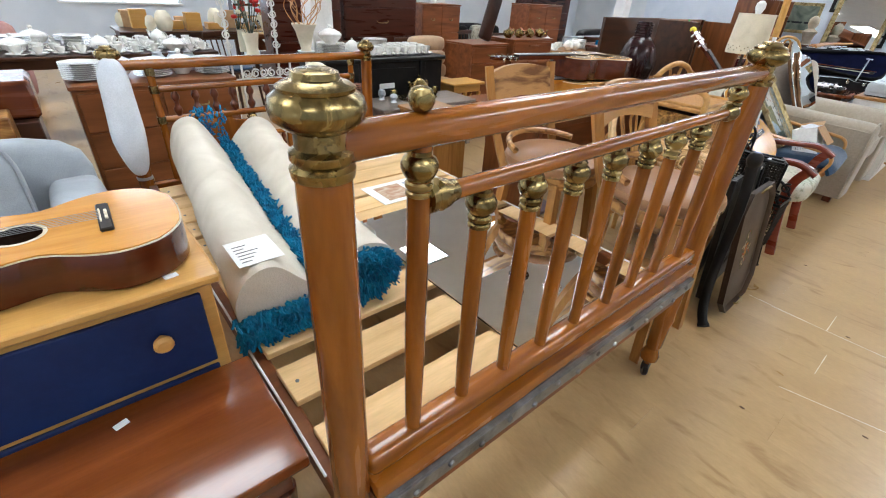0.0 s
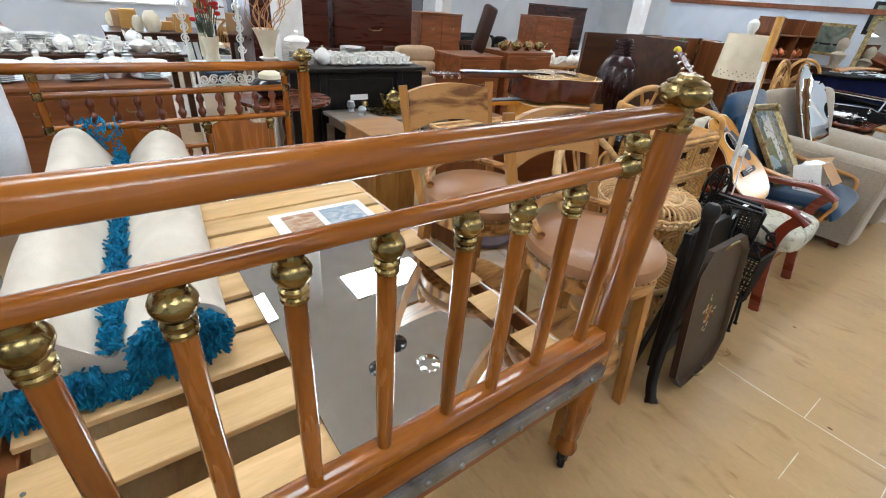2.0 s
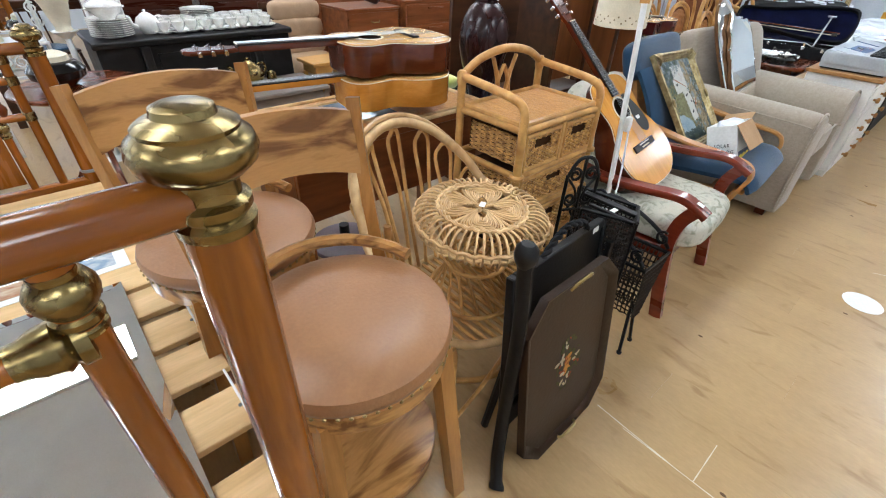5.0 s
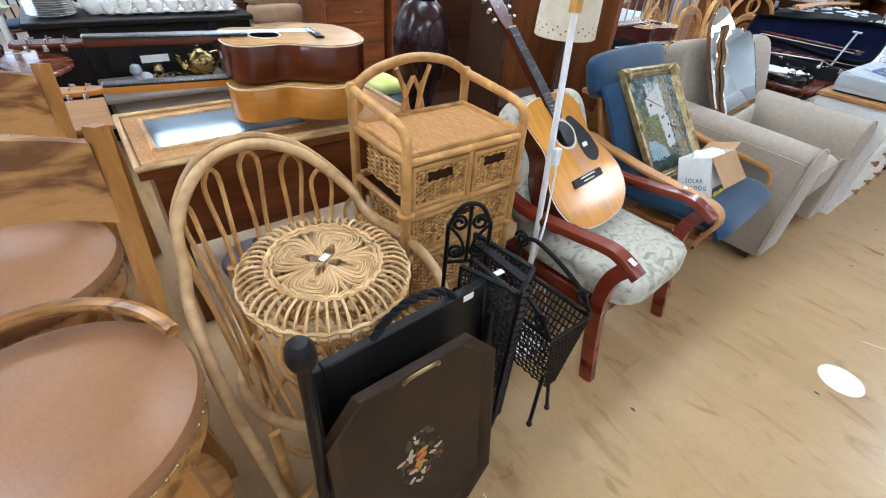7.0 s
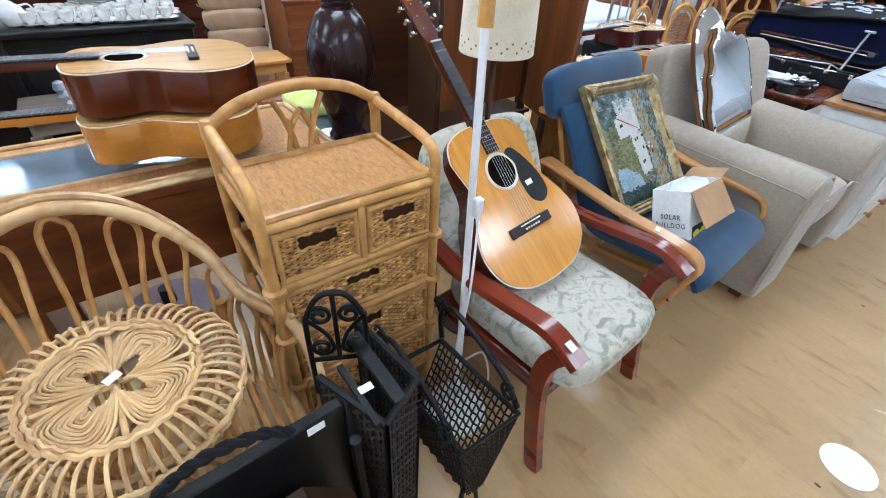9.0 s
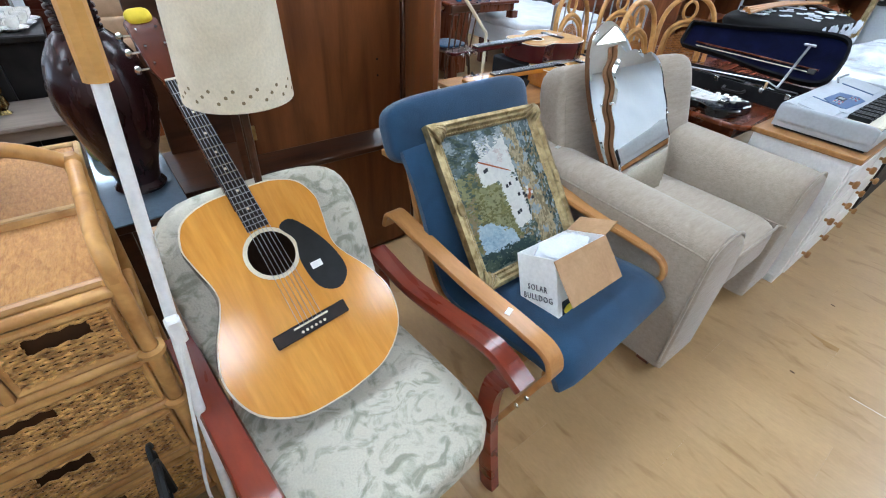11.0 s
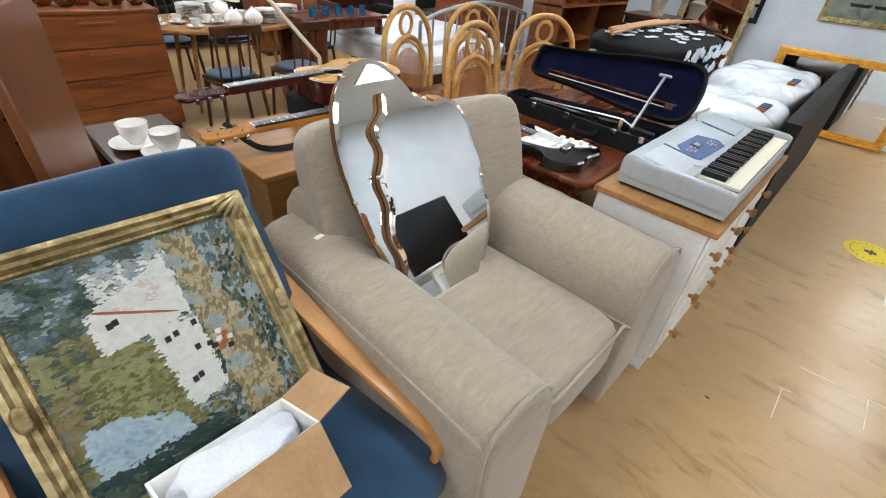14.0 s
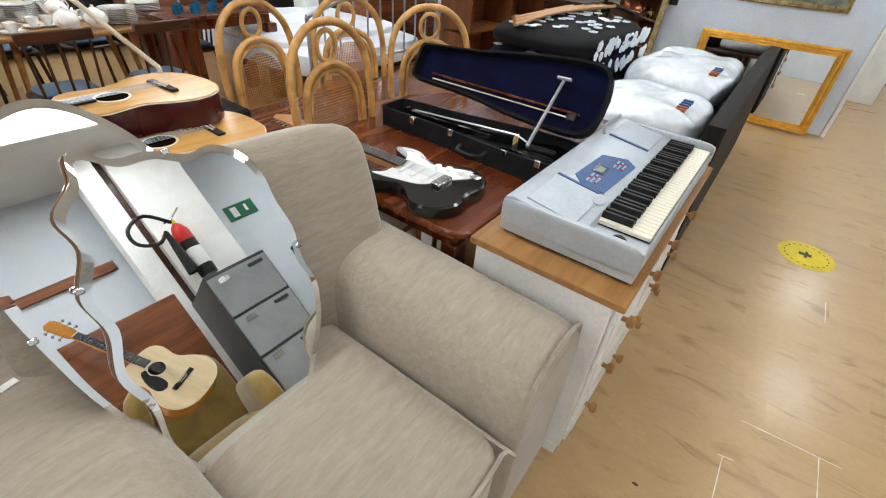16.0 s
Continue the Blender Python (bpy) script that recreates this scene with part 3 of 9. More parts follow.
part("print", box(B(), 1.27, 1.91, 0.5025, 1.43, 2.20, 0.5035, 0), pic_rust, pap, "rust coloured print")
part("print", box(B(), 1.46, 1.91, 0.5025, 1.66, 2.20, 0.5035, 0), pic_blue, pap, "blue print")

settle(pap, 0.01, -0.18, -0.012, 1.0, 0.6)

# ---- the row along the aisle ----
def frame3(o, ydir, zhint, s=1.0):
    """A pose whose y runs along ydir and whose z leans to zhint."""
    y = Vector(ydir).normalized()
    x = y.cross(Vector(zhint)).normalized()
    z = x.cross(y)
    return Matrix(((x.x * s, y.x * s, z.x * s, o[0]), (x.y * s, y.y * s, z.y * s, o[1]), (x.z * s, y.z * s, z.z * s, o[2]), (0, 0, 0, 1)))


def tag_at(x, y, z, m=None, w=0.03, h=0.018):
    """A small white price sticker."""
    return box(B(), -w / 2, -h / 2, 0, w / 2, h / 2, 0.0012, 0, (m or Matrix.Translation((x, y, z))))


def bar_stool(o, cx, cy, group):
    """Oak bar stool with a round padded seat; the back stands on the +y side."""
    st = thing("bar_stool", cx, cy, 0, "light oak bar stool with a round tan padded seat", "bar stool", group)
    zs = 0.70
    part("seat", lathe(B(), [(0, zs - 0.02), (0.235, zs - 0.02), (0.247, zs - 0.008), (0.25, zs + 0.008), (0.243, zs + 0.026), (0.21, zs + 0.042), (0.14, zs + 0.052), (0.06, zs + 0.055), (0, zs + 0.055)], at(cx, cy, 0), 48), leather, st, "tan vinyl seat pad")
    part("seat_ring", lathe(B(), [(0.19, zs - 0.075), (0.236, zs - 0.075), (0.24, zs - 0.07), (0.24, zs - 0.025), (0.236, zs - 0.021), (0.19, zs - 0.021)], at(cx, cy, 0), 40), oak, st)
    studs = B()
    for i in range(60):
        a = 2 * math.pi * i / 60
        lathe(studs, [(0.005, 0), (0.0035, 0.003), (0, 0.004)], Matrix.Translation((cx + 0.247 * math.cos(a), cy + 0.247 * math.sin(a), zs - 0.012)) @ Matrix.Rotation(a, 4, "Z") @ Matrix.Rotation(radians(90), 4, "Y"), 6)
    part("stud_row", studs, old_brass, st, "row of brass upholstery studs")["kind"] = "stuff"
    for sx in (-1, 1):
        for sy in (-1, 1):
            x0, y0, x1, y1 = cx + sx * 0.155, cy + sy * 0.155, cx + sx * 0.205, cy + sy * 0.205
            lg = B()
            vs = box(lg, -0.022, -0.022, 0, 0.022, 0.022, 1, 0.0)
            for v in lg.verts:
                t = v.co.z
                v.co = Vector((x1 + (x0 - x1) * t + v.co.x, y1 + (y0 - y1) * t + v.co.y, t * (zs - 0.05)))
            part("leg", lg, oak_z, st)
    part("foot_ring", lathe(B(), [(0.175, 0.24), (0.215, 0.24), (0.215, 0.275), (0.175, 0.275)], at(cx, cy, 0), 36), oak, st)
    # back: two stiles and a wide curved top board
    for sx in (-1, 1):
        pts = curve_pts([(cx + sx * 0.20, cy + 0.12, 0.60), (cx + sx * 0.215, cy + 0.20, 0.78), (cx + sx * 0.228, cy + 0.265, 0.98), (cx + sx * 0.235, cy + 0.29, 1.10)], 4)
        bm = B()
        tube(bm, pts, [0.030] * len(pts), 4, flat=0.7)
        part("stile", bm, oak_z, st)
    bb = B()
    k = 14
    rows = []
    for i in range(k + 1):
        f = i / k * 2 - 1
        x = cx + f * 0.215
        y = cy + 0.285 + 0.035 * (1 - f * f)
        top = 1.075 + 0.022 * (1 - f * f)
        bot = 0.925 + 0.03 * (1 - f * f)
        dy = (top - bot) * 0.25
        rows.append([bb.verts.new(c) for c in ((x, y - dy - 0.011, bot), (x, y - 0.011, top), (x, y + 0.011, top), (x, y - dy + 0.011, bot))])
    for a, b in zip(rows, rows[1:]):
        for j in range(4):
            bb.faces.new((a[j], a[(j + 1) % 4], b[(j + 1) % 4], b[j]))
    bb.faces.new(rows[0]), bb.faces.new(rows[-1])
    part("back_board", bb, oak, st)
    arc = [(cx + 0.235 * math.cos(radians(a)), cy + 0.235 * math.sin(radians(a)), zs + 0.055 + 0.03 * math.sin(radians(a))) for a in range(15, 166, 10)]
    part("back_hoop", tube(B(), arc, 0.016, 8), oak, st)
    return st


settle(bar_stool(None, 2.04, 0.77, "bar stools"), 0.003, -0.016, 0, 1, 1, 1.055)
settle(bar_stool(None, 1.97, 1.275, "bar stools"), 0.0, 0.03, 0, 1, 1, 1.045)

# wicker tub chair
wc = thing("wicker_chair", 2.63, 0.93, 0, "pale bent cane tub chair with a looped open back", "chair")
CX, CY = 2.63, 0.93
hoop = curve_pts([(2.36, 0.66, 0.0), (2.335, 0.70, 0.25), (2.30, 0.80, 0.50), (2.295, 0.93, 0.585), (2.30, 1.06, 0.62), (2.32, 1.13, 0.68), (2.345, 1.20, 0.785), (2.44, 1.27, 0.885), (2.58, 1.30, 0.92), (2.73, 1.28, 0.875), (2.85, 1.20, 0.76), (2.90, 1.11, 0.66), (2.985, 1.00, 0.60), (2.99, 0.86, 0.565), (2.96, 0.74, 0.48), (2.93, 0.68, 0.25), (2.92, 0.66, 0.0)], 5)
part("arm_hoop", tube(B(), hoop, 0.0165, 12), pale_rattan, wc)
hoop2 = [Vector(p) + Vector((0.0, 0.022, 0.020)) for p in hoop[26:62]]
part("outer_hoop", tube(B(), hoop2, 0.010, 8), pale_rattan, wc)
seat_ring = ring_pts(CX + 0.01, 0.90, 0.38, 0.29, 0.26, 36)
part("seat_ring", tube(B(), seat_ring, 0.016, 10, True), pale_rattan, wc)
part("seat_ring", tube(B(), ring_pts(CX + 0.01, 0.90, 0.15, 0.25, 0.22, 36), 0.012, 8, True), rattan, wc)
arc_top = hoop[28:61]
for i in range(9):
    f = 0.04 + 0.92 * i / 8
    idx = f * (len(arc_top) - 1)
    p = Vector(arc_top[int(idx)])
    w = 0.030
    base_a = radians(172 - 164 * i / 8)
    c0 = Vector((CX + 0.01 + 0.27 * math.cos(base_a + 0.10), 0.90 + 0.25 * math.sin(base_a + 0.10), 0.39))
    c1 = Vector((CX + 0.01 + 0.27 * math.cos(base_a - 0.10), 0.90 + 0.25 * math.sin(base_a - 0.10), 0.39))
    d = (c1 - c0).normalized()
    q = p - Vector((0, 0, 0.02))
    loop = curve_pts([c0, c0.lerp(q, 0.55) - d * 0.006, q - d * w * 1.1 - Vector((0, 0, 0.06)), q - d * w * 0.6 - Vector((0, 0, 0.012)), q, q + d * w * 0.6 - Vector((0, 0, 0.012)), q + d * w * 1.1 - Vector((0, 0, 0.06)), c1.lerp(q, 0.55) + d * 0.006, c1], 4)
    part("cane_loop", tube(B(), loop, 0.0075, 7), rattan, wc)
for i in range(18):
    f = -1 + 2 * (i + 0.5) / 18
    hw = 0.25 * math.sqrt(1 - f * f)
    part("seat_cane", tube(B(), [(CX + 0.01 + 0.28 * f, 0.90 - hw, 0.385), (CX + 0.01 + 0.28 * f, 0.90 + hw, 0.385)], 0.008, 6), rattan, wc)
for x, y in ((2.44, 1.16), (2.85, 1.16), (2.37, 0.72), (2.91, 0.72)):
    part("leg", tube(B(), [(x + (0.03 if x < CX else -0.03) * 0, y, 0.0), (x, y - 0.01, 0.38), (x, y, 0.62 if y > 1 else 0.4)], 0.015, 10), rattan, wc)
for sx in (-1, 1):
    part("leg_brace", tube(B(), curve_pts([(CX + sx * 0.26, 0.70, 0.03), (CX + sx * 0.16, 0.66, 0.20), (CX + sx * 0.05, 0.645, 0.34)], 5), 0.008, 6), rattan, wc)

settle(wc, 0.016, 0.02, 0, 1, 1, 1.03)

# wicker stool that stands on the chair
ws = thing("wicker_stool", 2.62, 0.87, 0.395, "round cane stool with petal weave top, set on the chair", "stool")
SX, SY, ST = 2.62, 0.87, 0.755
tilt = Matrix.Translation((SX, SY, ST)) @ Matrix.Rotation(radians(3), 4, "X")


def sp(r, a, z):
    return tilt @ Vector((r * math.cos(a), r * math.sin(a), z))


rib_me = None
for i in range(54):
    a = 2 * math.pi * i / 54
    if rib_me is None:
        rib_me = part("rim_rib", tube(B(), curve_pts([sp(0.145, 0, 0.002), sp(0.18, 0, 0.006), sp(0.212, 0, -0.012), sp(0.222, 0, -0.045), sp(0.205, 0, -0.075), sp(0.16, 0, -0.085)], 3), 0.0040, 6), pale_rattan, ws)
        first = rib_me
    else:
        ob = new("rim_rib", first.data)
        ob.parent = ws
        c = Vector((SX, SY, ST)) - ORIGIN[ws.name]
        ob.matrix_basis = Matrix.Translation(c * U) @ Matrix.Rotation(radians(3), 4, "X") @ Matrix.Rotation(a, 4, "Z") @ Matrix.Rotation(radians(-3), 4, "X") @ Matrix.Translation(-c * U)
for r, z, t in ((0.222, -0.03, 0.006), (0.147, 0.006, 0.006), (0.218, -0.05, 0.006), (0.135, 0.004, 0.005), (0.16, -0.085, 0.009)):
    pts = [sp(r + 0.0025 * math.sin(27 * a), a, z + 0.003 * math.cos(27 * a)) for a in [2 * math.pi * i / 96 for i in range(96)]]
    part("plaited_ring", tube(B(), pts, t, 6, True), pale_rattan, ws)
for q in range(4):
    a0 = radians(45 + 90 * q)
    for k in range(10):
        half, l0, l1 = radians(44.0 - 4.5 * k), 0.014 + 0.0055 * k, 0.140 - 0.0068 * k
        pts = []
        for i in range(33):
            u = -1 + i / 16
            pts.append(sp(l0 + (l1 - l0) * (1 - abs(u) ** 7), a0 + half * u, 0.0015 * (k % 2)))
        part("petal_cane", tube(B(), pts, 0.0029, 6), pale_rattan, ws)
for a in range(4):
    aa = radians(90 * a)
    part("spoke", tube(B(), [sp(0.005, aa, -0.006), sp(0.145, aa, -0.006)], 0.006, 6), pale_rattan, ws)
for i in range(16):
    a = 2 * math.pi * i / 16
    part("waist_cane", tube(B(), curve_pts([sp(0.17, a, -0.08), sp(0.105, a + 0.4, -0.19), sp(0.10, a + 0.6, -0.23), sp(0.15, a + 1.0, -0.345)], 4), 0.0055, 6), rattan, ws)
for r, z in ((0.108, -0.20), (0.15, -0.35), (0.158, -0.342)):
    part("binding_ring", tube(B(), [sp(r, 2 * math.pi * i / 32, z) for i in range(32)], 0.008, 7, True), rattan, ws)
part("price_tag", tag_at(0, 0, 0, tilt @ pose(0.0, 0.0, 0.012, 0, 0, 30)), paper, ws)

settle(ws, 0.016, 0.023, 0.011, 1, 1, 1.035)

# rattan chest with basket drawers
rc = thing("rattan_chest", 3.25, 1.22, 0, "honey rattan chest with four woven basket drawers", "chest of drawers")
RX0, RX1, RY0, RY1, RZ = 2.985, 3.505, 1.055, 1.395, 0.895
for x in (RX0, RX1):
    for y in (RY0, RY1):
        part("corner_post", tube(B(), [(x, y, 0.0), (x, y, RZ + (0.03 if y == RY0 else 0.10))], 0.0175, 12), rattan, rc)
for zz in (0.12, 0.33, 0.53, 0.705, 0.885):
    for a, b in (((RX0, RY0), (RX1, RY0)), ((RX0, RY1), (RX1, RY1)), ((RX0, RY0), (RX0, RY1)), ((RX1, RY0), (RX1, RY1))):
        part("cross_rail", tube(B(), [(*a, zz), (*b, zz)], 0.0135, 10), rattan, rc)
top_weave = surface("fine_weave", (0.40, 0.20, 0.07), (0.58, 0.34, 0.14), 0.5, 0, 120.0, (1, 0.3, 1), bump=0.6, bscale=260)
part("top", box(B(), RX0 + 0.01, RY0 + 0.01, RZ - 0.004, RX1 - 0.01, RY1 - 0.01, RZ + 0.006, 0.003), top_weave, rc, "fine cane woven top")
for q in ((RX0, RY0 + 0.012, RX1, RY0 + 0.012), (RX0, RY1 - 0.012, RX1, RY1 - 0.012), (RX0 + 0.012, RY0, RX0 + 0.012, RY1), (RX1 - 0.012, RY0, RX1 - 0.012, RY1)):
    part("edge_cane", tube(B(), [(q[0], q[1], RZ + 0.008), (q[2], q[3], RZ + 0.008)], 0.011, 8), rattan, rc)
gal = curve_pts([(RX0, RY0, RZ - 0.01), (RX0, RY0 + 0.004, RZ + 0.06), (RX0, RY0 + 0.06, RZ + 0.095), (RX0, RY1 - 0.06, RZ + 0.115), (RX0, RY1, RZ + 0.118)], 5)
part("side_rail", tube(B(), gal, 0.0165, 12), rattan, rc)
gal2 = [(RX1 - (p[0] - RX0), p[1], p[2]) for p in [tuple(g) for g in gal]]
part("side_rail", tube(B(), gal2, 0.0165, 12), rattan, rc)
part("back_arch", tube(B(), curve_pts([(RX0, RY1, RZ + 0.118), (RX0 + 0.1, RY1, RZ + 0.17), ((RX0 + RX1) / 2, RY1, RZ + 0.195), (RX1 - 0.1, RY1, RZ + 0.17), (RX1, RY1, RZ + 0.118)], 6), 0.0165, 12), rattan, rc)
for x in (RX0, RX1):
    part("finial", lathe(B(), [(0.019, 0.09), (0.021, 0.10), (0.021, 0.13), (0.014, 0.14), (0, 0.142)], at(x, RY1, RZ), 14), rattan, rc)
xm = (RX0 + RX1) / 2
for s in (-1, 1):
    for x0, x1, h in ((0.02, 0.085, 0.165), (0.05, 0.0, 0.13), (0.02, 0.05, 0.11)):
        part("splat_cane", tube(B(), curve_pts([(xm + s * x0, RY1, RZ + 0.005), (xm + s * (x0 * 0.6 + x1 * 0.4), RY1, RZ + h * 0.6), (xm + s * x1 * 0.9, RY1, RZ + h)], 5), 0.009, 8), rattan, rc)
for z in (0.705, 0.53, 0.33):
    for x in (RX0, RX1):
        part("binding", tube(B(), ring_pts(x, RY0, z, 0.021, 0.021, 14), 0.012, 6, True), rattan, rc)


def basket(x0, x1, z0, z1, hole):
    """A woven drawer front and sides: stakes and strands."""
    # Solid core in near-black brown: the shade inside the basket, put in as colour.
    d = part("drawer", box(B(), x0 + 0.012, RY0 + 0.012, z0 + 0.005, x1 - 0.012, RY1 - 0.03, z1 - 0.02, 0.0), surface("basket_hollow_shade", (0.05, 0.022, 0.007), (0.10, 0.045, 0.014), 0.8), rc, "woven cane basket drawer round a core coloured dark as its shaded hollow")
    y = RY0 - 0.004
    xc, hw = (x0 + x1) / 2, 0.055 if hole else 0
    hz0, hz1 = z1 - 0.058, z1 - 0.026
    n = int((z1 - z0 - 0.02) / 0.0085)
    st = B()
    kx = max(int((x1 - x0) / 0.018), 2)
    for i in range(n):
        z = z0 + 0.012 + i * 0.0085
        spans = [(x0, x1)]
        if hz0 < z < hz1:
            spans = [(x0, xc - hw), (xc + hw, x1)]
        for a, b in spans:
            m = max(int((b - a) / 0.009), 3)
            tube(st, [(a + (b - a) * j / m, y + 0.0035 * math.cos(math.pi * (a + (b - a) * j / m) / 0.018 + math.pi * (i % 2)), z) for j in range(m + 1)], 0.0043, 5)
        m = 18
        for xs, sgn in ((x0 + 0.002, 1), (x1 - 0.002, -1)):
            tube(st, [(xs + sgn * 0.0035 * math.cos(math.pi * j / 2 + math.pi * (i % 2)), y + 0.008 + (RY1 - RY0 - 0.05) * j / m, z) for j in range(m + 1)], 0.0043, 4)
    w = part("weave", st, weave, d)
    w["kind"] = "stuff"
    for z in (z0 + 0.006, z1 - 0.008):
        part("basket_rim", tube(B(), [(x0 - 0.002, y, z), (x1 + 0.002, y, z)], 0.0095, 8), rattan, d)
    for x in (x0, x1):
        part("basket_edge", tube(B(), [(x, y, z0), (x, y, z1)], 0.008, 8), rattan, d)


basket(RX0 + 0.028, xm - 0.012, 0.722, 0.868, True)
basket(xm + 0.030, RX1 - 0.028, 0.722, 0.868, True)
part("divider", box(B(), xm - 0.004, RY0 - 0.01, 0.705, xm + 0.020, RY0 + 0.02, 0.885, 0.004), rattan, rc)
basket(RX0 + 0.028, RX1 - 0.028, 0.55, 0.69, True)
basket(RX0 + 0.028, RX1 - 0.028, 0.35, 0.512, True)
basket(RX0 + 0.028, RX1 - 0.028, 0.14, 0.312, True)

settle(rc, -0.012, -0.015, 0, 0.955, 1, 1.03)

# folding tray table and the black one behind it
tt = thing("tray_table", 2.66, 0.54, 0, "folded brown octagonal tray table with painted fruit spray", "folding table")
FM = frame3((2.68, 0.455, 0.03), (0.02, 0.16, 1.0), (0.04, -1, 0.16))
w, h, c = 0.245, 0.64, 0.085
octo = [(-w + c, 0), (w - c, 0), (w, c), (w, h - c), (w - c, h), (-w + c, h), (-w, h - c), (-w, c)]
inn = [(p[0] * 0.86, h / 2 + (p[1] - h / 2) * 0.94) for p in octo]
tray_brown = surface("tray_brown", (0.030, 0.016, 0.009), (0.055, 0.030, 0.017), 0.4, 0, 7.0, bump=0.15)
part("tray_bed", slab(B(), octo, 0.0, 0.010, FM), tray_brown, tt)
bm = B()
for zz0, zz1 in ((0.010, 0.028),):
    ra = [[bm.verts.new(FM @ Vector((p[0], p[1], z))) for p in o] for o, z in ((octo, 0.0101), (octo, 0.028), ([(p[0] * 0.965, h / 2 + (p[1] - h / 2) * 0.985) for p in octo], 0.028), (inn, 0.0101))]
    for a, b in zip(ra, ra[1:]):
        for j in range(8):
            bm.faces.new((a[j], a[(j + 1) % 8], b[(j + 1) % 8], b[j]))
part("tray_rim", bm, tray_brown, tt)
for yy in (h - 0.018, 0.018):
    part("handle", tube(B(), [FM @ Vector(p) for p in curve_pts([(-0.05, yy, 0.028), (-0.035, yy + (0.022 if yy > 0.3 else -0.0), 0.042), (0.035, yy + (0.022 if yy > 0.3 else 0), 0.042), (0.05, yy, 0.028)], 5)], 0.005, 6), old_brass, tt, "worn metal handle")
rng = random.Random(5)
fl_mats = [surface("leaf_paint", (0.06, 0.07, 0.03), (0.12, 0.13, 0.06), 0.6), surface("fruit_paint", (0.40, 0.16, 0.03), (0.55, 0.30, 0.08), 0.6), surface("rust_paint", (0.26, 0.07, 0.03), (0.34, 0.10, 0.05), 0.6), surface("bud_paint", (0.42, 0.36, 0.26), (0.5, 0.45, 0.35), 0.6)]
for k, (mt, n, lab) in enumerate(((fl_mats[0], 46, "painted leaves"), (fl_mats[1], 7, "painted pears"), (fl_mats[2], 12, "painted rust flowers"), (fl_mats[3], 16, "painted pale buds"))):
    for i in range(n):
        bm = B()
        a, r = rng.uniform(0, 2 * math.pi), (0.085 * math.sqrt(rng.random()) if k != 1 else 0.03 * rng.random())
        cx_, cy_ = r * math.cos(a) * 0.8, 0.31 + r * math.sin(a) * 1.25
        s = rng.uniform(0.006, 0.012) * (1.7 if k == 1 else 1)
        aa = rng.uniform(0, 6)
        ol = [(cx_ + s * 1.3 * math.cos(aa) * math.cos(b) - s * 0.6 * math.sin(aa) * math.sin(b), cy_ + s * 1.3 * math.sin(aa) * math.cos(b) + s * 0.6 * math.cos(aa) * math.sin(b)) for b in [j * math.pi / 4 for j in range(8)]]
        zz = 0.0102 + 0.0003 * k + 0.00002 * i
        slab(bm, ol, zz, zz + 0.0004, FM)
        part("painted_petal", bm, mt, tt, lab)
settle(tt, 0, 0, 0, 1.02, 1, 1.03)
FM2 = frame3((2.74, 0.60, 0.02), (0.015, 0.10, 1.0), (0.06, -1, 0.1))
bt = thing("black_tray_stand", 2.74, 0.6, 0, "black wooden tray stand with twisted rope handle, folded upright", "folding table")
part("board", box(B(), -0.285, 0.06, 0, 0.285, 0.66, 0.014, 0.003, FM2), black_wood, bt)
for x in (-0.285, 0.285):
    part("frame_rail", box(B(), x - 0.014, 0.05, -0.006, x + 0.014, 0.675, 0.024, 0.004, FM2), black_wood, bt)
part("frame_rail", box(B(), -0.27, 0.645, -0.006, 0.27, 0.675, 0.024, 0.004, FM2), black_wood, bt)
rope = curve_pts([(-0.13, 0.665, 0.01), (-0.08, 0.715, 0.02), (0.0, 0.735, 0.02), (0.10, 0.715, 0.02), (0.16, 0.665, 0.01)], 10)
for s in (0, 1):
    part("rope_handle", tube(B(), [FM2 @ (Vector(p) + Vector((0, 0.005 * math.cos(i * 0.9 + s * math.pi), 0.005 * math.sin(i * 0.9 + s * math.pi)))) for i, p in enumerate(rope)], 0.0075, 6), black_cloth, bt, "twisted dark rope")
part("front_leg", tube(B(), curve_pts([(2.425, 0.585, 0.80), (2.415, 0.56, 0.60), (2.40, 0.55, 0.25), (2.36, 0.52, 0.08), (2.315, 0.475, 0.012)], 5), [0.030] + [0.024] * 18 + [0.03] * 2, 10, flat=0.6), black_wood, bt)
part("leg_knob", lathe(B(), [(0, -0.035), (0.02, -0.033), (0.03, -0.015), (0.033, 0.0), (0.03, 0.02), (0.018, 0.033), (0, 0.036)], at(2.425, 0.585, 0.815), 14), black_wood, bt)
part("rear_leg", tube(B(), [(2.46, 0.66, 0.03), (2.50, 0.62, 0.45)], 0.015, 8), black_wood, bt)
part("rear_leg", tube(B(), [(3.03, 0.62, 0.03), (3.02, 0.62, 0.62)], 0.013, 8), black_wood, bt)
part("stretcher", tube(B(), [(2.40, 0.55, 0.27), (3.02, 0.60, 0.26)], 0.009, 8), black_wood, bt)
part("price_tag", box(B(), -0.02, -0.009, 0, 0.02, 0.009, 0.001, 0, FM2 @ Matrix.Translation((0.2, 0.659, 0.0245))), paper, bt)

settle(bt, -0.01, -0.02, 0, 0.9, 1, 1.06)

# wrought iron magazine rack
mr_ = thing("magazine_rack", 3.12, 0.7, 0, "black wrought iron rack with scrolls and woven cane pockets", "magazine rack")


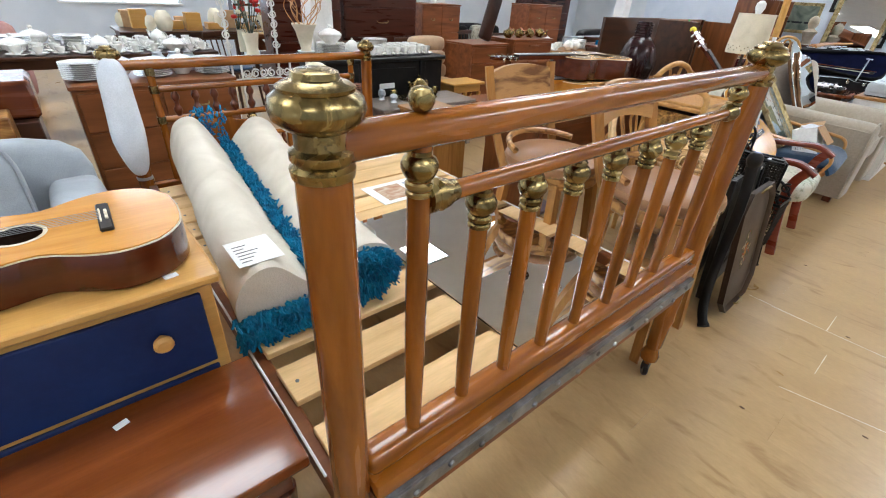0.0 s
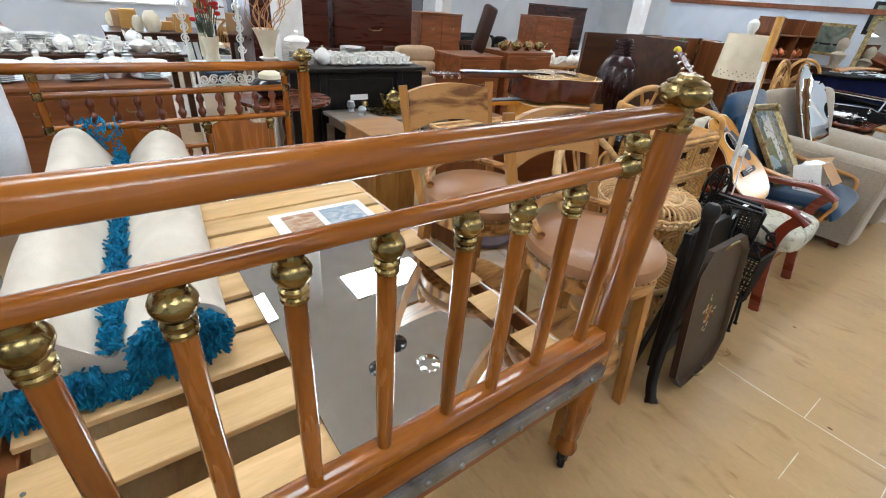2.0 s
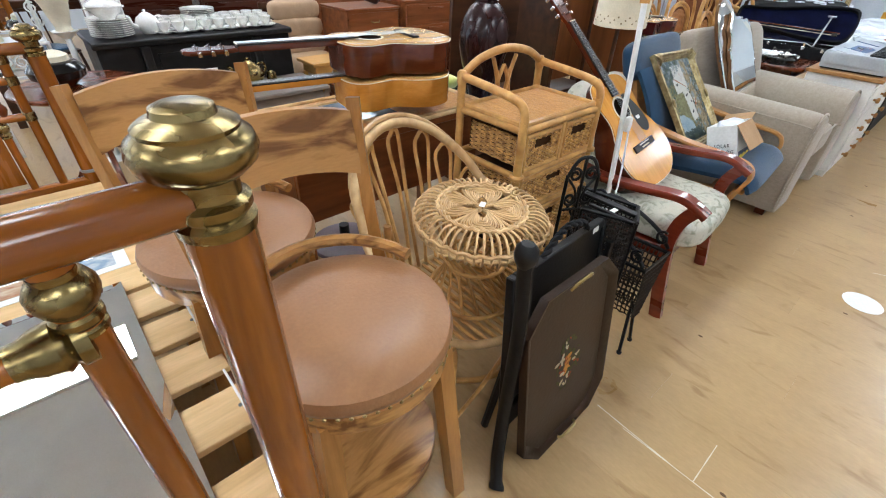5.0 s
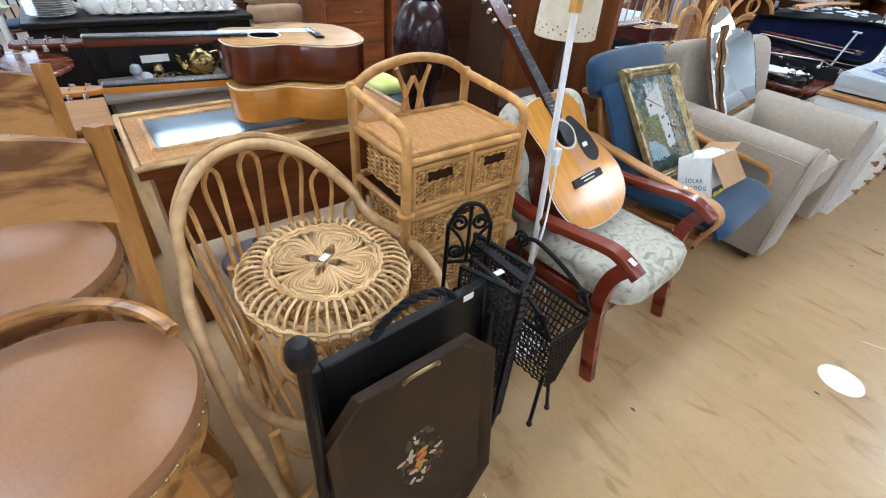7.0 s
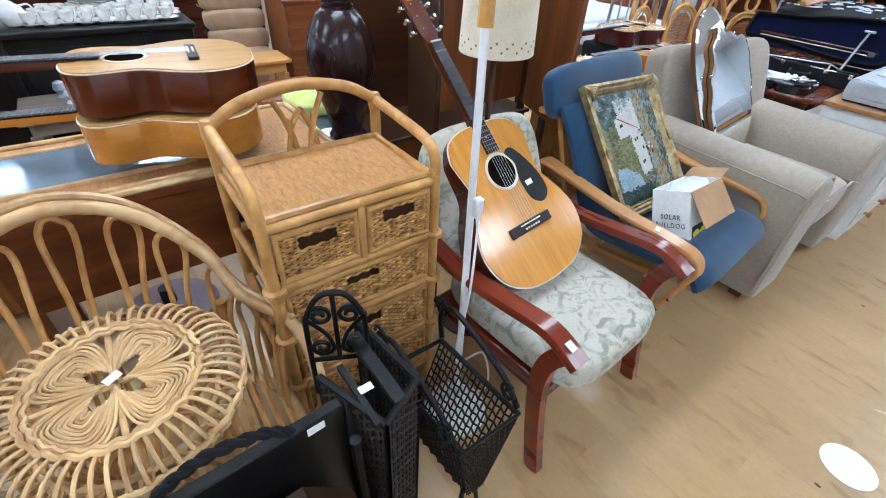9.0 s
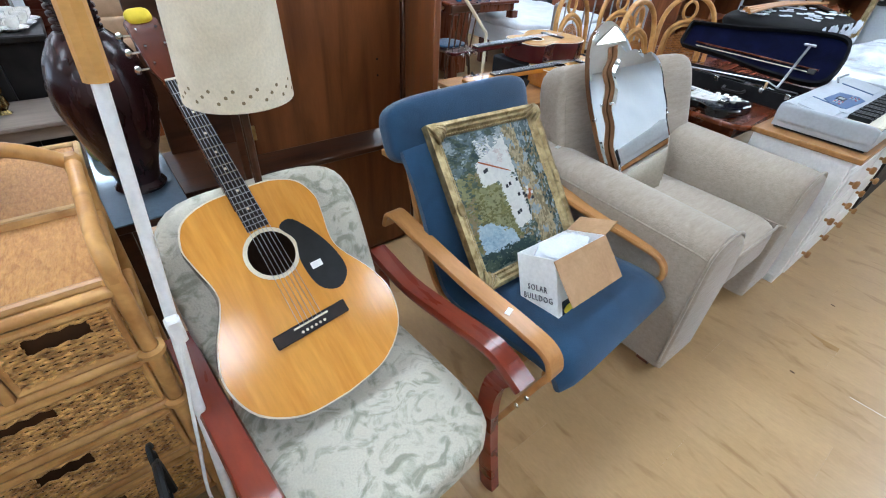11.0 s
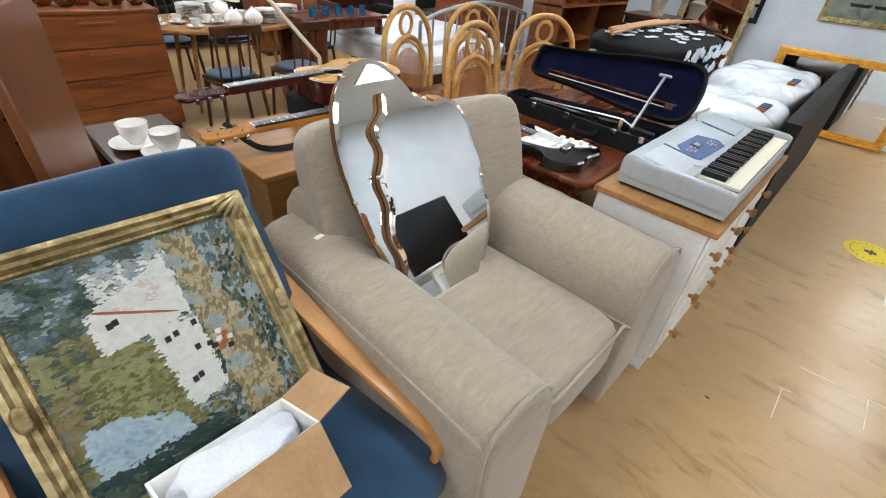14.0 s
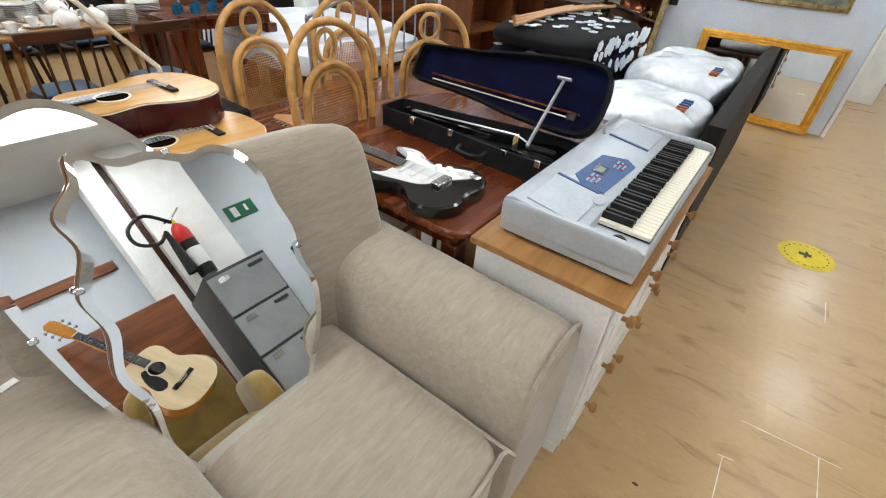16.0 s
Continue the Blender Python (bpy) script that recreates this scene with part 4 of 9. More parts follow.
def scroll(c, r, turns, a0, flip, m, t=0.0055):
    pts = []
    for i in range(int(turns * 14) + 1):
        a = a0 + flip * 2 * math.pi * i / 14
        rr = r * (1 - 0.72 * i / (turns * 14))
        pts.append(m @ Vector((c[0] + rr * math.cos(a), c[1] + rr * math.sin(a), 0)))
    return tube(B(), pts, t, 6)


MA = frame3((3.075, 0.80, 0.0), (0, 0, 1), (-0.45, -0.9, 0))
part("arch", tube(B(), [MA @ Vector(p) for p in curve_pts([(-0.064, 0.0, 0), (-0.064, 0.74, 0), (-0.057, 0.82, 0), (-0.032, 0.872, 0), (0, 0.885, 0), (0.032, 0.872, 0), (0.057, 0.82, 0), (0.064, 0.74, 0), (0.064, 0.0, 0)], 5)], 0.0068, 7), black_metal, mr_)
part("bar", tube(B(), [MA @ Vector(p) for p in ((-0.064, 0.68, 0), (0.064, 0.68, 0))], 0.006, 6), black_metal, mr_)
part("bar", tube(B(), [MA @ Vector(p) for p in ((0, 0.68, 0), (0, 0.88, 0))], 0.006, 6), black_metal, mr_)
for s in (-1, 1):
    part("scroll", scroll((s * 0.032, 0.82), 0.028, 1.5, radians(90 - 90 * s), s, MA), black_metal, mr_)
    part("scroll", scroll((s * 0.035, 0.722), 0.027, 1.5, radians(90 + 90 * s), s, MA), black_metal, mr_)
    part("scroll_stem", tube(B(), [MA @ Vector(p) for p in curve_pts([(s * 0.060, 0.81, 0), (s * 0.024, 0.765, 0), (s * 0.010, 0.72, 0)], 6)], 0.005, 6), black_metal, mr_)
lattice = surface("dark_cane", (0.012, 0.010, 0.008), (0.04, 0.025, 0.015), 0.5, 0, 40.0, bump=0.6, bscale=200)


def pocket(x0, y0, x1, y1, z0, z1, nm):
    """A woven cane panel between two uprights."""
    p0, p1 = Vector((x0, y0, 0)), Vector((x1, y1, 0))
    ln = (p1 - p0).length
    nx = (p1 - p0).normalized().cross(Vector((0, 0, 1)))
    bm = B()
    nv, nh = int(ln / 0.016), int((z1 - z0) / 0.014)
    for i in range(nv + 1):
        b = p0.lerp(p1, i / nv)
        tube(bm, [b + Vector((0, 0, z0)), b + Vector((0, 0, z1))], 0.0035, 4)
    for j in range(nh + 1):
        z = z0 + (z1 - z0) * j / nh
        tube(bm, [p0.lerp(p1, i / nv) + nx * (0.004 * (-1) ** (i + j)) + Vector((0, 0, z)) for i in range(nv + 1)], 0.0042, 4)
    o = part(nm, bm, lattice, mr_, "dark woven cane")
    o["kind"] = "stuff"
    part("rim", tube(B(), [p0 + Vector((0, 0, z1)), p1 + Vector((0, 0, z1))], 0.008, 6), black_metal, o)
    part("rim", tube(B(), [p0 + Vector((0, 0, z0)), p1 + Vector((0, 0, z0))], 0.006, 6), black_metal, o)
    for p in (p0, p1):
        part("upright", tube(B(), [p + Vector((0, 0, z0 - 0.06)), p + Vector((0, 0, z1))], 0.0065, 6), black_metal, o)


pocket(3.00, 0.735, 3.06, 0.56, 0.08, 0.735, "panel")
pocket(3.06, 0.56, 3.17, 0.615, 0.08, 0.735, "panel")
pocket(3.17, 0.615, 3.14, 0.84, 0.08, 0.735, "panel")
part("top_bar", box(B(), 3.04, 0.565, 0.730, 3.055, 0.735, 0.742, 0.002), black_metal, mr_)
part("top_bar", box(B(), 3.095, 0.585, 0.730, 3.125, 0.80, 0.742, 0.002), black_metal, mr_)
part("price_tag", tag_at(3.065, 0.65, 0.743), paper, mr_)
settle(mr_, -0.03, -0.01)
# the low trough beside it
mt_ = thing("cane_trough", 3.32, 0.68, 0, "low black iron and cane log trough with scroll arms", "magazine rack")


def trough_pane(a, b, c, d, nm):
    bm = B()
    a, b, c, d = map(Vector, (a, b, c, d))
    n1, n2 = 18, 10
    nx = (b - a).cross(d - a).normalized()
    for i in range(n1 + 1):
        p, q = a.lerp(b, i / n1), d.lerp(c, i / n1)
        tube(bm, [p, q], 0.0032, 4)
    for j in range(n2 + 1):
        p, q = a.lerp(d, j / n2), b.lerp(c, j / n2)
        tube(bm, [p.lerp(q, i / n1) + nx * 0.004 * (-1) ** (i + j) for i in range(n1 + 1)], 0.004, 4)
    part(nm, bm, lattice, mt_, "dark woven cane")["kind"] = "stuff"


trough_pane((3.20, 0.86, 0.42), (3.22, 0.53, 0.42), (3.27, 0.53, 0.16), (3.25, 0.86, 0.16), "side")
trough_pane((3.40, 0.86, 0.42), (3.42, 0.53, 0.42), (3.33, 0.53, 0.16), (3.31, 0.86, 0.16), "side")
trough_pane((3.22, 0.53, 0.42), (3.42, 0.53, 0.42), (3.33, 0.53, 0.16), (3.27, 0.53, 0.16), "end")
part("rail", tube(B(), [(3.20, 0.86, 0.425), (3.22, 0.53, 0.425), (3.42, 0.53, 0.425), (3.40, 0.86, 0.425), (3.20, 0.86, 0.425)], 0.009, 6), black_metal, mt_)
for x in (3.20, 3.41):
    part("arm", tube(B(), curve_pts([(x, 0.87, 0.42), (x, 0.88, 0.52), (x + 0.005, 0.83, 0.565), (x + 0.005, 0.72, 0.55), (x + 0.01, 0.60, 0.50), (x + 0.012, 0.54, 0.44)], 6), 0.0085, 8), black_metal, mt_)
    MS = frame3((x, 0.85, 0.54), (0, 0, 1), (1, 0, 0))
    part("scroll", scroll((0.03, 0.0), 0.035, 1.4, 0, 1, MS, 0.006), black_metal, mt_)
    part("scroll", scroll((-0.28, -0.06), 0.03, 1.3, 2, -1, MS, 0.006), black_metal, mt_)
for x, y in ((3.21, 0.51), (3.32, 0.52), (3.24, 0.87), (3.36, 0.87)):
    part("leg", tube(B(), [(3.30 + (x - 3.30) * 0.3, 0.55 if y < 0.7 else 0.85, 0.20), (x, y, 0.006)], 0.0075, 6), black_metal, mt_)
    part("foot", lathe(B(), [(0, 0), (0.011, 0.001), (0.012, 0.008), (0.006, 0.014), (0, 0.015)], at(x, y, 0), 10), black_metal, mt_)


settle(mt_, 0, 0, 0, 1, 1, 1.05)


# ---- guitars ----
def guitar(name, top, side, label, group="", guard=True, neck_len=0.56, depth=0.105, s=1.0, peg_yellow=False):
    """An acoustic guitar round the origin: tail at 0, neck along +y, face up."""
    g = thing(name, 0, 0, 0, label, "guitar", group)
    half = curve_pts([(0.0, 0.0, 0), (0.10, 0.012, 0), (0.175, 0.065, 0), (0.20, 0.145, 0), (0.182, 0.215, 0), (0.142, 0.285, 0), (0.133, 0.325, 0), (0.145, 0.39, 0), (0.148, 0.43, 0), (0.125, 0.475, 0), (0.07, 0.497, 0), (0.0, 0.50, 0)], 5)
    ol = [(p.x, p.y) for p in half] + [(-p.x, p.y) for p in reversed(half[1:-1])]
    ol = [(x * s, y * s) for x, y in ol]
    part("side", slab(B(), ol, -depth * s, -0.004, None, 0.003), side, g)
    part("binding", slab(B(), [(x * 1.004, 0.25 * s + (y - 0.25 * s) * 1.003) for x, y in ol], -0.0038, -0.0012), cream, g, "pale edge binding")
    part("soundboard", slab(B(), [(x * 0.985, 0.25 * s + (y - 0.25 * s) * 0.988) for x, y in ol], -0.001, 0.0025), top, g)
    hole = lathe(B(), [(0, 0.003), (0.049 * s, 0.003), (0.049 * s, 0.0034), (0, 0.0034)], at(0, 0.345 * s, 0), 28)
    part("sound_hole", hole, hole_dark, g, "dark sound hole")
    part("rosette", lathe(B(), [(0.050 * s, 0.0026), (0.058 * s, 0.0026), (0.058 * s, 0.0036), (0.050 * s, 0.0036), (0.050 * s, 0.0026)], at(0, 0.345 * s, 0), 32), cream, g)
    br = part("bridge", box(B(), -0.085 * s, 0.155 * s, 0.0025, 0.085 * s, 0.185 * s, 0.012, 0.003), rosewood, g, "dark bridge")
    part("saddle", box(B(), -0.04 * s, 0.176 * s, 0.0121, 0.04 * s, 0.180 * s, 0.016, 0), cream, br)
    for i in range(6):
        part("bridge_pin", lathe(B(), [(0.0035, 0), (0.0035, 0.004), (0, 0.005)], at((-0.026 + 0.0104 * i) * s, 0.165 * s, 0.012), 8), cream, br)
    if guard:
        gp = curve_pts([(0.040, 0.390, 0), (0.057, 0.350, 0), (0.045, 0.300, 0), (0.055, 0.235, 0), (0.095, 0.212, 0), (0.130, 0.245, 0), (0.118, 0.320, 0), (0.075, 0.395, 0)], 5, True)
        part("pickguard", slab(B(), [(p.x * s, p.y * s) for p in gp], 0.0027, 0.0042), plastic_black, g, "black pickguard")
    y0, y1 = 0.405 * s, (0.50 + neck_len * 0.66) * s
    nk = B()
    slab(nk, [(-0.029, y0 + 0.06), (0.029, y0 + 0.06), (0.023, y1), (-0.023, y1)], -0.016, 0.006, None, 0.004)
    part("neck", nk, side, g)
    fb = part("fretboard", slab(B(), [(-0.028, y0), (0.028, y0), (0.022, y1), (-0.022, y1)], 0.0062, 0.012), rosewood, g, "dark fretboard")
    fl = (y1 - y0) * 1.55
    for i in range(1, 19):
        y = y1 - fl * (1 - 2 ** (-i / 12))
        if y < y0 + 0.005:
            break
        wd = 0.022 + (y1 - y) / (y1 - y0) * 0.006
        part("fret", box(B(), -wd, y - 0.001, 0.0121, wd, y + 0.001, 0.0134, 0), chrome, fb)
        if i in (3, 5, 7, 9, 12, 15):
            part("inlay", lathe(B(), [(0.0035, 0.0121), (0.0035, 0.0126), (0, 0.0126)], at(0, y + 0.012, 0), 10), cream, fb)
    hd = B()
    slab(hd, [(-0.023, y1 + 0.001), (0.023, y1 + 0.001), (0.036, y1 + 0.04), (0.038, y1 + 0.17), (0.02, y1 + 0.19), (-0.02, y1 + 0.19), (-0.038, y1 + 0.17), (-0.036, y1 + 0.04)], -0.014, 0.002, None, 0.003)
    head = part("headstock", hd, side, g)
    part("nut", box(B(), -0.022, y1 - 0.001, 0.0122, 0.022, y1 + 0.003, 0.016, 0), cream, head)
    for sx in (-1, 1):
        for k in range(3):
            y = y1 + 0.05 + 0.045 * k
            p = B()
            rod(p, (sx * 0.036, y, -0.007), (sx * 0.056, y, -0.007), 0.003, n=6)
            lathe(p, [(0, -0.009), (0.007, -0.008), (0.008, 0), (0.007, 0.008), (0, 0.009)], at(sx * 0.060, y, -0.007), 8)
            part("tuning_peg", p, chrome, head)
            part("post", rod(B(), (sx * 0.022, y, 0.002), (sx * 0.022, y, 0.014), 0.003, n=6), chrome, head)
    if peg_yellow:
        part("head_cover", cushion(B(), -0.03, y1 + 0.16, -0.02, 0.03, y1 + 0.20, 0.015, 3, n=4), yellow, head, "small yellow cap")
    for i in range(6):
        x0, x1 = (-0.026 + 0.0104 * i) * s, -0.018 + 0.0072 * i
        part("string", rod(B(), (x0, 0.178 * s, 0.0165), (x1, y1, 0.0165), 0.0007, n=4), steel, g)
    return g


g1 = guitar("acoustic_guitar", spruce_amber, guitar_side, "amber topped acoustic guitar with black pickguard, leaning in the armchair", s=1.17, neck_len=0.395, peg_yellow=True)
put(g1, frame3((3.835, 0.795, 0.556), (-0.105, 0.704, 0.693), (0.02, -1, 1)))
part("price_tag", tag_at(0, 0, 0, pose(0.085, 0.33, 0.0045)), paper, g1)
g2 = guitar("acoustic_guitar", spruce_pale, guitar_side, "pale topped acoustic guitar with dark red sides lying on top", "guitars on the desk", False, s=1.08, depth=0.118)
put(g2, frame3((3.25, 1.835, 1.115), (-1, 0.12, 0.012), (0, 0, 1)))
g3 = guitar("acoustic_guitar", spruce_pale, guitar_side_amber, "honey coloured acoustic guitar lying under another", "guitars on the desk", False, s=1.05, depth=0.118)
put(g3, frame3((3.225, 1.80, 0.975), (-1, 0.16, 0.0), (0, 0, 1)))
g4 = guitar("acoustic_guitar", spruce_amber, guitar_side, "small old guitar lying on the blue chest", "", False, s=0.92)
put(g4, frame3((0.20, 1.36, 0.90), (-1, 0.03, 0.0), (0, 0, 1)))
g5 = guitar("acoustic_guitar", spruce_pale, surface("dark_red_side", (0.06, 0.008, 0.01), (0.09, 0.014, 0.014), 0.2, coat=0.5), "pale topped guitar with dark red sides on the board", "guitars by the board", False, s=0.95)
put(g5, frame3((6.13, 2.10, 1.0), (-1, -0.05, 0.015), (0, 0, 1)))
g6 = guitar("acoustic_guitar", spruce_pale, guitar_side_amber, "honey guitar lying flat below another", "guitars by the board", False, s=0.98)
put(g6, frame3((6.18, 1.92, 0.905), (-1, 0.02, 0.0), (0, 0, 1)))

# ---- white floor lamp ----
fl = thing("floor_lamp", 3.54, 0.90, 0, "white floor lamp with a pierced cream drum shade", "floor lamp")
part("base", lathe(B(), [(0, 0), (0.118, 0), (0.12, 0.006), (0.116, 0.014), (0.03, 0.022), (0.015, 0.03), (0, 0.03)], at(3.485, 0.855, 0), 32), plastic_white, fl)
part("pole", tube(B(), [(3.485, 0.853, 0.02), (3.525, 0.915, 0.66), (3.584, 1.0, 1.31)], 0.0115, 12), plastic_white, fl)
part("switch", box(B(), 3.530, 0.900, 0.83, 3.558, 0.926, 0.895, 0.005), plastic_white, fl, "white cord switch")
part("cord", tube(B(), curve_pts([(3.545, 0.905, 0.85), (3.50, 0.86, 0.6), (3.47, 0.86, 0.3), (3.60, 0.86, 0.25), (3.62, 0.83, 0.08), (3.56, 0.86, 0.03)], 6), 0.004, 6), plastic_white, fl)
part("neck", tube(B(), [(3.584, 1.0, 1.31), (3.592, 1.012, 1.52)], 0.02, 8), pine_y, fl, "bare wooden upper stem")
sh = thing("lamp_shade", 3.80, 1.16, 1.17, "cream drum shade with small pierced flowers", "lamp shade")
SC = (3.835, 1.22)
part("drum", lathe(B(), [(0.117, 0.0), (0.1185, 0.002), (0.109, 0.24), (0.1075, 0.24), (0.1155, 0.002), (0.117, 0.0)], Matrix.Translation((SC[0], SC[1], 1.185)), 48), cream, sh)
for i in range(46):
    a = 2 * math.pi * i / 46
    z = 0.022 + 0.012 * (i % 3)
    part("pierced_dot", lathe(B(), [(0.004, 0), (0.004, 0.0012), (0, 0.0012)], Matrix.Translation((SC[0], SC[1], 1.185 + z)) @ Matrix.Rotation(a, 4, "Z") @ Matrix.Translation((0.1175 - z * 0.04, 0, 0)) @ Matrix.Rotation(radians(90), 4, "Y"), 6), surface("dot", (0.25, 0.2, 0.12), (0.3, 0.25, 0.15), 0.8) if i == 0 else bpy.data.materials["dot"], sh)
part("bulb", lathe(B(), [(0, 0.0), (0.015, 0.002), (0.018, 0.03), (0.03, 0.06), (0.028, 0.085), (0.014, 0.1), (0, 0.103)], Matrix.Translation((SC[0], SC[1], 1.40)), 18), plastic_white, sh, "white bulb holder")
part("stem", tube(B(), [(SC[0], SC[1], 0.0), (SC[0], SC[1] + 0.01, 0.6), (SC[0], SC[1], 1.41)], 0.01, 8), walnut, sh, "slim dark stand")
part("foot", lathe(B(), [(0, 0), (0.13, 0), (0.13, 0.012), (0.02, 0.03), (0, 0.03)], at(SC[0], SC[1], 0), 24), walnut, sh)

# ---- red-armed fireside chair ----
ra = thing("fireside_chair", 3.84, 0.85, 0, "fireside chair with red wooden arms and faded floral cover", "armchair")
floral = surface("faded_floral", (0.33, 0.33, 0.26), (0.55, 0.53, 0.45), 0.95, 0, 16.0, bump=0.4, bscale=220, lo=0.36, hi=0.52, warp=2.0)
MSEAT = pose(0, 0, 0)
part("seat_cushion", cushion(B(), 3.60, 0.465, 0.33, 4.09, 1.10, 0.475, 5, n=9, puff=0.12), floral, ra)
MB = frame3((3.84, 1.02, 0.42), (0.0, 0.26, 0.60), (0, -1, 0.43))
part("back_cushion", cushion(B(), -0.25, 0.0, -0.07, 0.25, 0.535, 0.055, 4.5, MB, n=12), floral, ra)
part("seat_frame", box(B(), 3.60, 0.56, 0.27, 4.08, 1.08, 0.335, 0.006), red_wood, ra)


def flat_bar(bm, pts, w, h):
    """A flat bar bent along pts, w across x and h high."""
    rows_ = []
    pts = [Vector(p) for p in pts]
    for i, p in enumerate(pts):
        d = (pts[min(i + 1, len(pts) - 1)] - pts[max(i - 1, 0)]).normalized()
        s = Vector((1, 0, 0))
        nn = s.cross(d).normalized()
        ww, hh = (w[i], h[i]) if isinstance(w, list) else (w, h)
        c = 0.35
        rows_.append([bm.verts.new(p + s * ww / 2 * a + nn * hh / 2 * b) for a, b in ((-1, -c), (-1 + 0.15, -1), (1 - 0.15, -1), (1, -c), (1, c), (1 - 0.15, 1), (-1 + 0.15, 1), (-1, c))])
    for a, b in zip(rows_, rows_[1:]):
        for j in range(8):
            bm.faces.new((a[j], a[(j + 1) % 8], b[(j + 1) % 8], b[j]))
    bm.faces.new(rows_[0]), bm.faces.new(rows_[-1])
    return bm


for x, tag in ((3.565, 1), (4.135, 0)):
    arm = curve_pts([(x + (0.0 if tag else 0.0), 1.13, 0.60), (x, 0.95, 0.57), (x, 0.75, 0.585), (x, 0.58, 0.60), (x, 0.47, 0.555)], 5)
    a = part("arm", flat_bar(B(), arm, 0.062, 0.030), red_wood, ra, "glossy red wooden arm")
    if tag:
        part("price_tag", tag_at(0, 0, 0, Matrix.Translation((x, 0.51, 0.597)) @ Matrix.Rotation(radians(18), 4, "X"), 0.022, 0.03), paper, a)
    part("front_leg", flat_bar(B(), curve_pts([(x, 0.50, 0.585), (x, 0.555, 0.50), (x, 0.57, 0.38), (x, 0.545, 0.20), (x, 0.505, 0.0)], 5), 0.036, 0.055), red_wood, ra)
    part("rear_leg", flat_bar(B(), curve_pts([(x, 1.13, 0.60), (x, 1.10, 0.35), (x, 1.18, 0.0)], 5), 0.036, 0.045), red_wood, ra)
part("stretcher", rod(B(), (3.57, 1.10, 0.30), (4.13, 1.10, 0.30), 0.018), red_wood, ra)

settle(ra, 0.010, 0.035, 0, 1.09, 1, 1.045, 4)

# ---- blue bentwood chair ----
bc = thing("bentwood_chair", 4.65, 0.9, 0, "blue cushioned lounge chair on bent birch frame", "armchair")
prof = curve_pts([(0, 0.43, 0.40), (0, 0.50, 0.455), (0, 0.75, 0.44), (0, 0.93, 0.43), (0, 1.02, 0.50), (0, 1.14, 0.74), (0, 1.25, 0.90)], 5)
for x0, x1, nm, pp, th in ((4.345, 4.985, "cushion", prof, 0.052),):
    bm = B()
    rows_ = []
    for i, p in enumerate(pp):
        d = (pp[min(i + 1, len(pp) - 1)] - pp[max(i - 1, 0)]).normalized()
        nn = Vector((1, 0, 0)).cross(d)
        t2 = th * (0.75 if i in (0, len(pp) - 1) else 1)
        rw = []
        for k in range(17):
            f = k / 16 * 2 - 1
            e = (1 - abs(f) ** 8) ** 0.5
            rw.append(bm.verts.new(p + Vector(((x0 + x1) / 2 + (x1 - x0) / 2 * f, 0, 0)) + nn * t2 * (0.15 + 0.85 * e) * 0.9))
        for k in range(16, -1, -1):
            f = k / 16 * 2 - 1
            rw.append(bm.verts.new(p + Vector(((x0 + x1) / 2 + (x1 - x0) / 2 * f, 0, 0)) - nn * t2 * 0.3))
        rows_.append(rw)
    for a, b in zip(rows_, rows_[1:]):
        for j in range(34):
            bm.faces.new((a[j], a[(j + 1) % 34], b[(j + 1) % 34], b[j]))
    bm.faces.new(rows_[0]), bm.faces.new(rows_[-1])
    part("cushion", bm, navy, bc, "slate blue cotton cushion")
MH = frame3((4.645, 1.285, 0.87), (0.0, 0.30, 0.80), (0, -1, 0.5))
part("head_pillow", cushion(B(), -0.315, -0.05, -0.075, 0.365, 0.185, 0.045, 4.5, MH, n=12), navy, bc, "blue head pillow")
for x in (4.325, 4.985):
    loop = curve_pts([(x, 1.30, 0.60), (x, 1.26, 0.66), (x, 1.10, 0.635), (x, 0.85, 0.595), (x, 0.60, 0.575), (x, 0.49, 0.555), (x, 0.455, 0.50), (x, 0.48, 0.43), (x, 0.62, 0.06), (x, 0.66, 0.02), (x, 0.76, 0.014), (x, 1.30, 0.014)], 6)
    fb_ = part("bent_frame", flat_bar(B(), loop, 0.066, 0.022), birch, bc, "bent birch arm and runner")
    xi = x + (0.07 if x < 4.6 else -0.07)
    part("rear_support", flat_bar(B(), curve_pts([(xi, 0.60, 0.36), (xi, 0.97, 0.33), (xi, 1.15, 0.50), (xi, 1.32, 0.98)], 5), 0.03, 0.026), birch, bc)
    for y, z in ((0.50, 0.35), (0.53, 0.28)):
        part("bolt", lathe(B(), [(0.010, 0), (0.008, 0.004), (0, 0.005)], pose(x - 0.034 if x < 4.6 else x + 0.034, y, z, 0, -90 if x < 4.6 else 90, 0), 10), chrome, bc)
    if x < 4.6:
        part("price_tag", tag_at(0, 0, 0, pose(x, 0.66, 0.592, 8, 0, 20)), paper, fb_)
for y, z in ((0.62, 0.36), (0.95, 0.33), (1.345, 0.86)):
    part("cross_bar", box(B(), 4.34, y - 0.025, z - 0.012, 4.97, y + 0.025, z + 0.012, 0.004), birch, bc)
part("front_lip", box(B(), 4.37, 0.46, 0.372, 4.95, 0.52, 0.395, 0.006), birch, bc)

settle(bc, 0.025, 0.09, 0, 1.07, 0.94, 1.0, 4.5)

# picture in the blue chair
PW, PH = 0.57, 0.655
PM = frame3((4.682, 0.934, 0.484), (0.004, 0.35, 0.435), (0.0194, -0.2283, 0.1824)) @ Matrix.Diagonal((0.99, 0.92, 1, 1))
pf = thing("framed_painting", 4.655, 0.825, 0.5, "cottage painting in an ornate gilt frame, propped in the blue chair", "picture")


